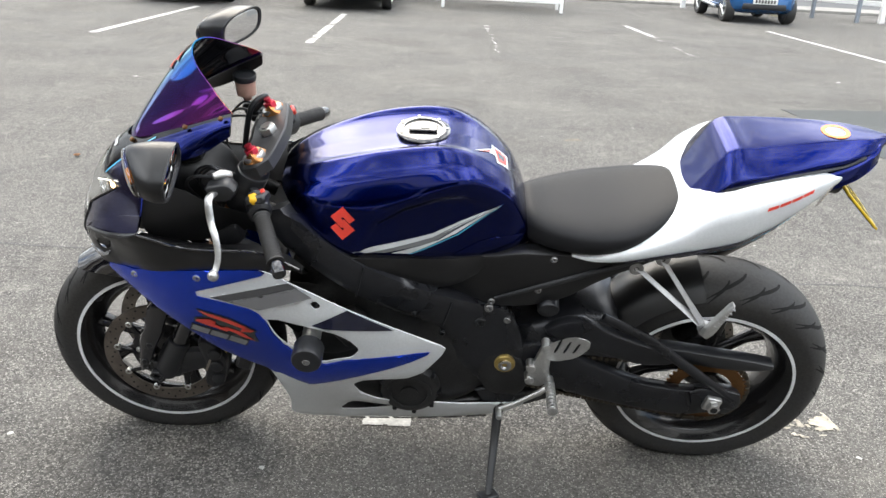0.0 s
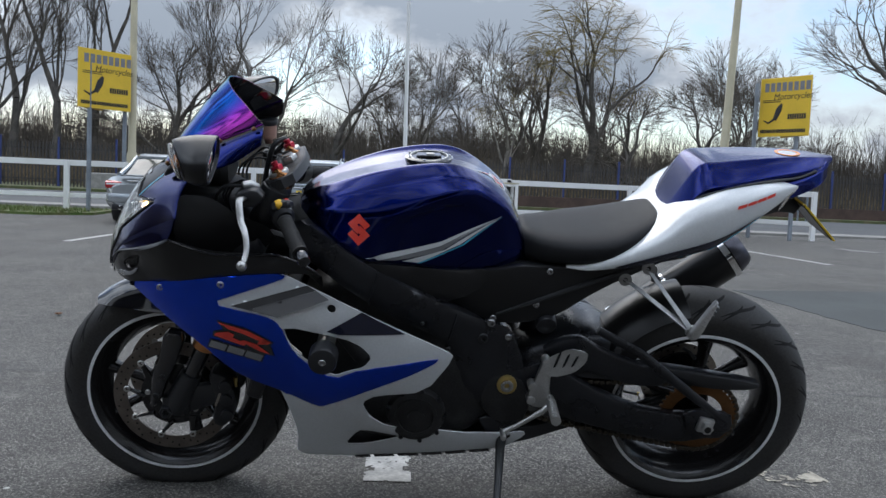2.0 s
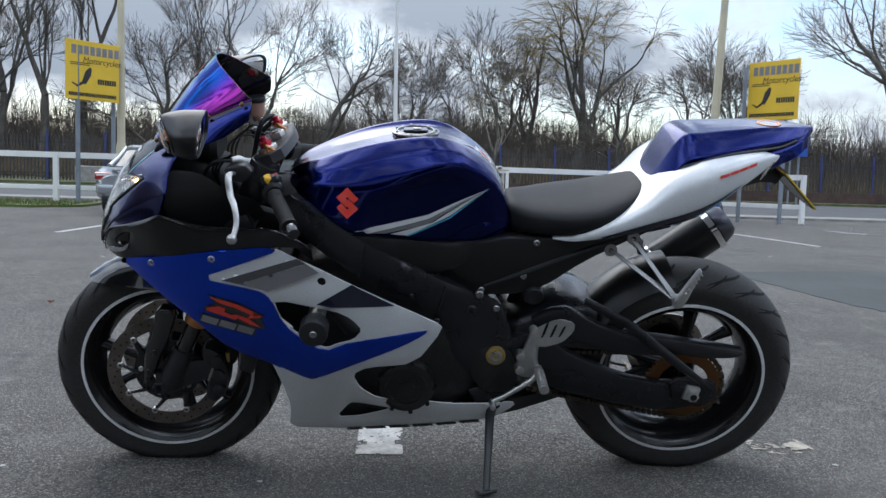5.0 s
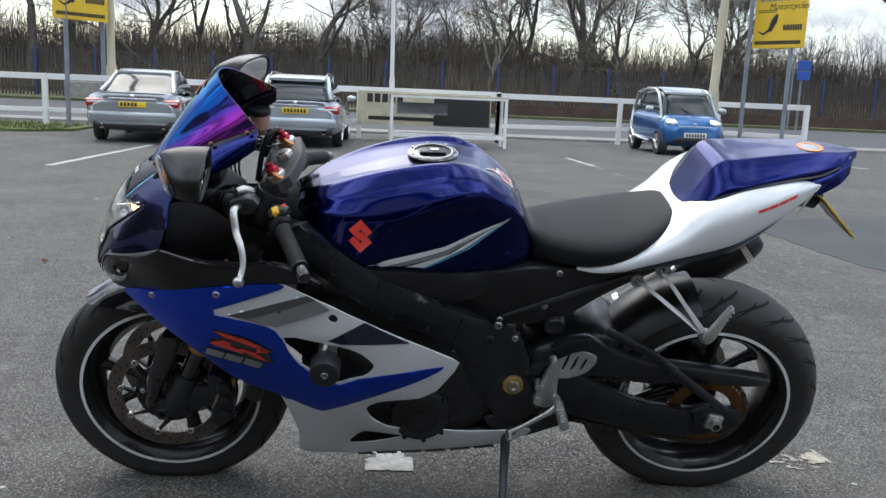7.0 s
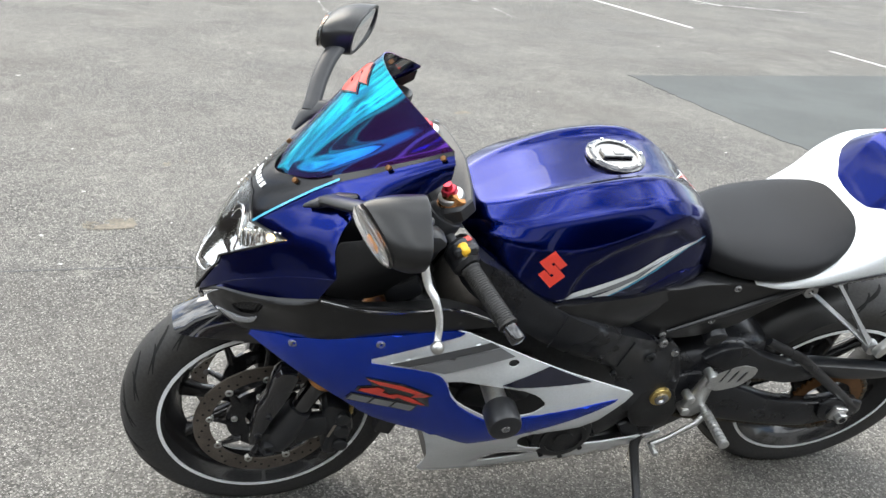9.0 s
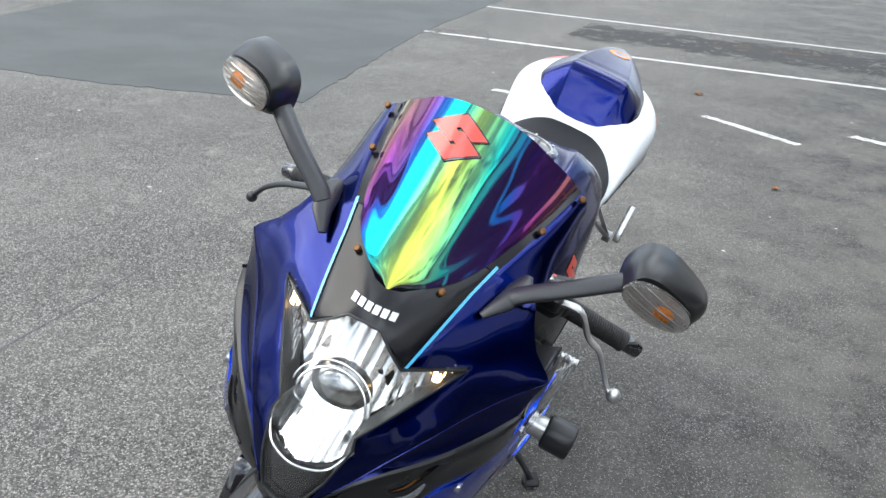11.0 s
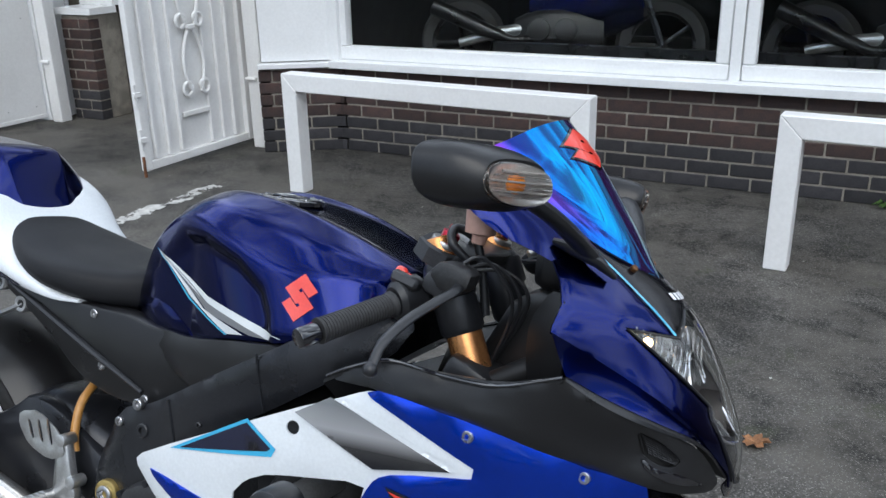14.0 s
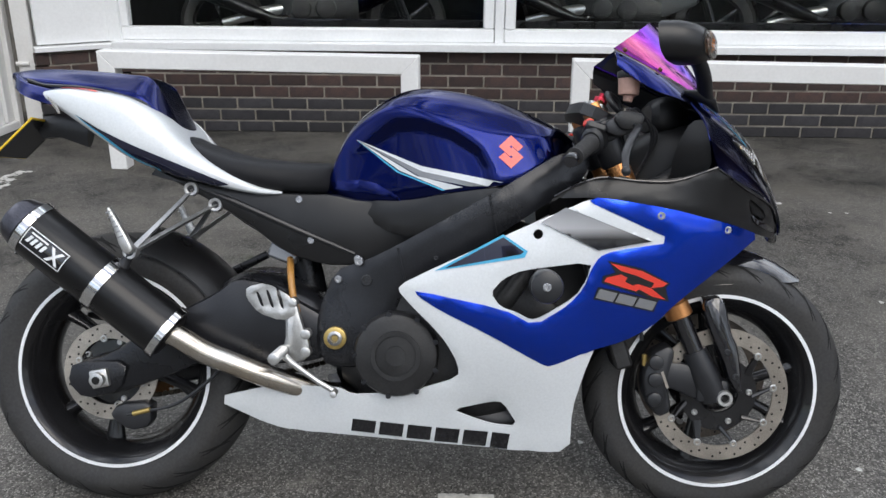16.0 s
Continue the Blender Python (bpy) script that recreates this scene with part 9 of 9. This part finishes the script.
def car(at, kind, paint, label):
    ob = thing("car", label, "car", at, group="parked cars")
    def p(name, table, material, steps=18, seg=28, a=.45, b=.45, lab=""):
        bm = bmesh.new()
        add_hull(bm, table, steps, seg, a, b)
        for v in bm.verts:
            v.co.y *= 1 - .30 * max(0, v.co.z - .95)
        return part(name, bm, material, ob, lab)
    def bx(name, c, s, material, rot=(0, 0, 0), bevel=.01, parent=None, lab=""):
        bm = bmesh.new()
        add_box(bm, c, s, rot, bevel=bevel, seg=2)
        return part(name, bm, material, parent or ob, lab)
    if kind == "small":
        p("body", [(-1.34, .50, .30, .62), (-1.25, .66, .22, .74), (-1.0, .74, .20, .90), (-.5, .77, .18, .96), (.4, .78, .18, 1.0), (1.0, .77, .20, 1.02), (1.28, .68, .25, .98), (1.34, .55, .35, .9)], paint)
        p("cabin_glass", [(-.86, .60, .86, .92), (-.45, .63, .88, 1.40), (0, .62, .9, 1.50), (.6, .62, .9, 1.50), (1.15, .60, .9, 1.40), (1.30, .58, .9, 1.0)], m_car_glass, a=.35, b=.4)
        p("roof", [(-.50, .56, 1.37, 1.42), (-.2, .60, 1.46, 1.52), (.3, .60, 1.48, 1.545), (.9, .58, 1.46, 1.53), (1.2, .52, 1.36, 1.44)], m_car_silver, lab="silver roof")
        for s in (-1, 1):
            bm = bmesh.new()
            add_tube(bm, [(-.98, s * .69, .80), (-.80, s * .64, .95), (-.45, s * .605, 1.36), (-.2, s * .60, 1.46), (.4, s * .60, 1.50), (1.15, s * .59, 1.42), (1.30, s * .66, 1.0), (1.1, s * .77, .6), (.75, s * .785, .35), (-.5, s * .785, .28)], .04, 8)
            part("safety_cell", bm, m_car_silver, ob, "silver frame round the cabin")
            bm = bmesh.new()
            add_ball(bm, (-1.16, s * .50, .74), (.12, .15, .085), (0, -25, 0))
            hl = part("headlight", bm, m_reflector, ob)
            bm = bmesh.new()
            add_ball(bm, (-.62, s * .86, 1.02), (.07, .11, .075))
            part("door_mirror", bm, m_car_silver, ob)
            car_wheel(ob, -.93, s * .66, .285, s)
            car_wheel(ob, .94, s * .68, .285, s)
        bx("grille", (-1.29, 0, .60), (.06, .72, .085), m_black, (0, -12, 0), .03)
        bx("grille_trim", (-1.285, 0, .655), (.06, .80, .035), m_car_silver, (0, -12, 0), .015)
        bx("lower_grille", (-1.33, 0, .36), (.05, .95, .13), m_black, bevel=.03)
        bx("number_plate", (-1.362, 0, .47), (.015, .52, .11), m_carplate_w, bevel=.003)
        for k in range(7):
            bx("plate_bar", (-1.372, -.195 + .065 * k, .47), (.004, .042, .07), m_ink, bevel=.001)
        bx("badge", (-1.30, 0, .72), (.02, .07, .05), m_chrome, bevel=.01)
        bm = bmesh.new()
        add_tube(bm, [(-.92, -.1, .93), (-.70, .28, 1.09)], .012, 6)
        part("wiper", bm, m_black, ob)
        return ob
    est = kind == "estate"
    p("body", [(-2.43, .55, .32, .58), (-2.25, .82, .22, .74), (-1.6, .90, .20, .88), (-.6, .92, .19, .94), (.8, .925, .19, .97), (1.7, .92, .20, 1.0), (2.15, .90, .24, 1.0), (2.36, .86, .28, .96 if not est else .98), (2.44, .74, .36, .80)], paint, 26, 32)
    if est:
        p("cabin_glass", [(-1.05, .74, .90, .95), (-.45, .74, .92, 1.36), (.2, .75, .92, 1.46), (1.2, .75, .92, 1.46), (1.95, .73, .92, 1.40), (2.22, .71, .94, 1.10), (2.30, .68, .94, .99)], m_car_glass, a=.35, b=.4)
        p("roof", [(-.50, .66, 1.34, 1.38), (0, .69, 1.43, 1.475), (1.0, .69, 1.44, 1.49), (1.8, .67, 1.40, 1.455), (2.08, .64, 1.34, 1.40)], paint)
        for s in (-1, 1):
            bm = bmesh.new()
            add_tube(bm, [(-.2, s * .58, 1.46), (0, s * .59, 1.52), (1.6, s * .58, 1.51), (1.8, s * .57, 1.45)], .016, 8)
            part("roof_rail", bm, m_chrome, ob)
            bm = bmesh.new()
            add_tube(bm, [(1.80, s * .60, 1.42), (2.10, s * .65, 1.20), (2.28, s * .70, .98)], .05, 8)
            part("pillar", bm, paint, ob)
            bm = bmesh.new()
            add_tube(bm, [(.9, s * .62, 1.44), (.95, s * .70, .96)], .03, 8)
            part("pillar", bm, paint, ob)
    else:
        p("cabin_glass", [(-1.05, .74, .90, .95), (-.45, .74, .92, 1.34), (.2, .74, .92, 1.44), (.9, .73, .92, 1.40), (1.45, .72, .94, 1.14), (1.75, .70, .94, 1.0)], m_car_glass, a=.35, b=.4)
        p("roof", [(-.50, .65, 1.32, 1.36), (0, .68, 1.41, 1.455), (.5, .68, 1.42, 1.465), (1.0, .65, 1.34, 1.40)], paint)
        for s in (-1, 1):
            bm = bmesh.new()
            add_tube(bm, [(.95, s * .58, 1.37), (1.40, s * .64, 1.16), (1.85, s * .72, .98)], .05, 8)
            part("pillar", bm, paint, ob)
            bm = bmesh.new()
            add_tube(bm, [(.35, s * .62, 1.42), (.40, s * .70, .96)], .03, 8)
            part("pillar", bm, paint, ob)
    for s in (-1, 1):
        bm = bmesh.new()
        add_slab(bm, [(2.10, .88), (2.40, .86), (2.42, .72), (2.30, .70), (2.15, .76)], s * .88, s * .56, .015)
        part("tail_light", bm, m_redlens, ob, "red tail light")
        bx("light_strip", (2.425, s * .72, .795), (.012, .26, .03), m_stripe, bevel=.004)
        bm = bmesh.new()
        add_cyl(bm, (2.30, s * .58, .33), (2.44, s * .58, .33), .05, 16, bevel=.008)
        part("exhaust_tip", bm, m_chrome, ob)
        bm = bmesh.new()
        add_ball(bm, (-.75, s * .98, 1.0), (.08, .11, .07))
        part("door_mirror", bm, paint, ob)
        car_wheel(ob, -1.43, s * .80, .325, s)
        car_wheel(ob, 1.45, s * .80, .325, s)
    bx("bumper", (2.40, 0, .52), (.14, 1.66, .20), paint, bevel=.05)
    bx("diffuser", (2.38, 0, .34), (.12, 1.5, .12), m_black, bevel=.03)
    bx("boot_trim", (2.435, 0, .865), (.02, .9, .025), m_chrome, bevel=.006)
    bx("number_plate", (2.452, 0, .755), (.014, .52, .11), m_plate, bevel=.003)
    for k in range(7 if est else 5):
        bx("plate_bar", (2.461, -.20 + .066 * k, .755), (.004, .043, .07), m_ink, bevel=.001)
    bx("boot_line", (2.38, 0, .97), (.1, 1.2, .02), m_black, bevel=.005)
    bm = bmesh.new()
    add_ball(bm, (2.43, 0, .91), (.02, .045, .045))
    part("badge", bm, m_chrome, ob)
    return ob


car(pose(-4.64, 14.68, 0, 0, 0, -84.5) @ Matrix.Scale(.85, 4), "saloon", m_car_silver, "silver-grey saloon car parked with its rear to the bikes")
car(pose(-1.80, 14.99, 0, 0, 0, -90) @ Matrix.Scale(.85, 4), "estate", m_car_pale, "pale silver estate car parked at the rail fence")
car(pose(5.83, 15.97, 0, 0, 0, 91) @ Matrix.Scale(.88, 4), "small", m_car_blue, "small blue two-seat city car with silver frame")

# ---- bricks of the shop wall ----
def brick_mesh(L, D, H):
    bm = bmesh.new()
    add_box(bm, (0, 0, 0), (L, D, H), bevel=.004)
    me = bpy.data.meshes.new("brick")
    bm.to_mesh(me)
    bm.free()
    return me


full, half_b = {}, {}
for nm, mt in (("up", m_brick), ("low", m_brick_low)):
    for store, L in ((full, .215), (half_b, .1025)):
        store[nm] = brick_mesh(L, .10, .065)
        store[nm].materials.append(mt)
rnd = random.Random(9)


def lay(parent, x0, y0, dx, dy, length, z0, rows, low_rows):
    ang = math.atan2(dy, dx)
    for r in range(rows):
        s = 0.0
        first = r % 2 == 1
        while s < length - .03:
            L = .1025 if first else min(.215, length - s)
            store = half_b if first else full
            first = False
            ob = new("brick", store["low" if r < low_rows else "up"])
            c = s + L / 2
            j = rnd.uniform(-.0015, .0015)
            ob.matrix_world = Matrix.Translation((x0 + math.cos(ang) * c + math.sin(ang) * (.05 + j), y0 + math.sin(ang) * c - math.cos(ang) * (.05 + j), z0 + .075 * r + .0325)) @ Matrix.Rotation(ang, 4, "Z") @ Matrix.Diagonal((L / (.1025 if store is half_b else .215), 1, 1, 1))
            ob.parent = parent
            s += L + .01


lay(shop, -3.6, WY + .008, 1, 0, 5.66, .002, 7, 3)
lay(shop, ax - .03, ay + .002, bx - ax, by - ay, ln + .06, .002, 7, 3)
lay(shop, 4.245, WY - .09, 1, 0, .28, .002, 10, 3)
lay(shop, 4.95, WY + .0, 1, 0, 2.6, .002, 10, 3)
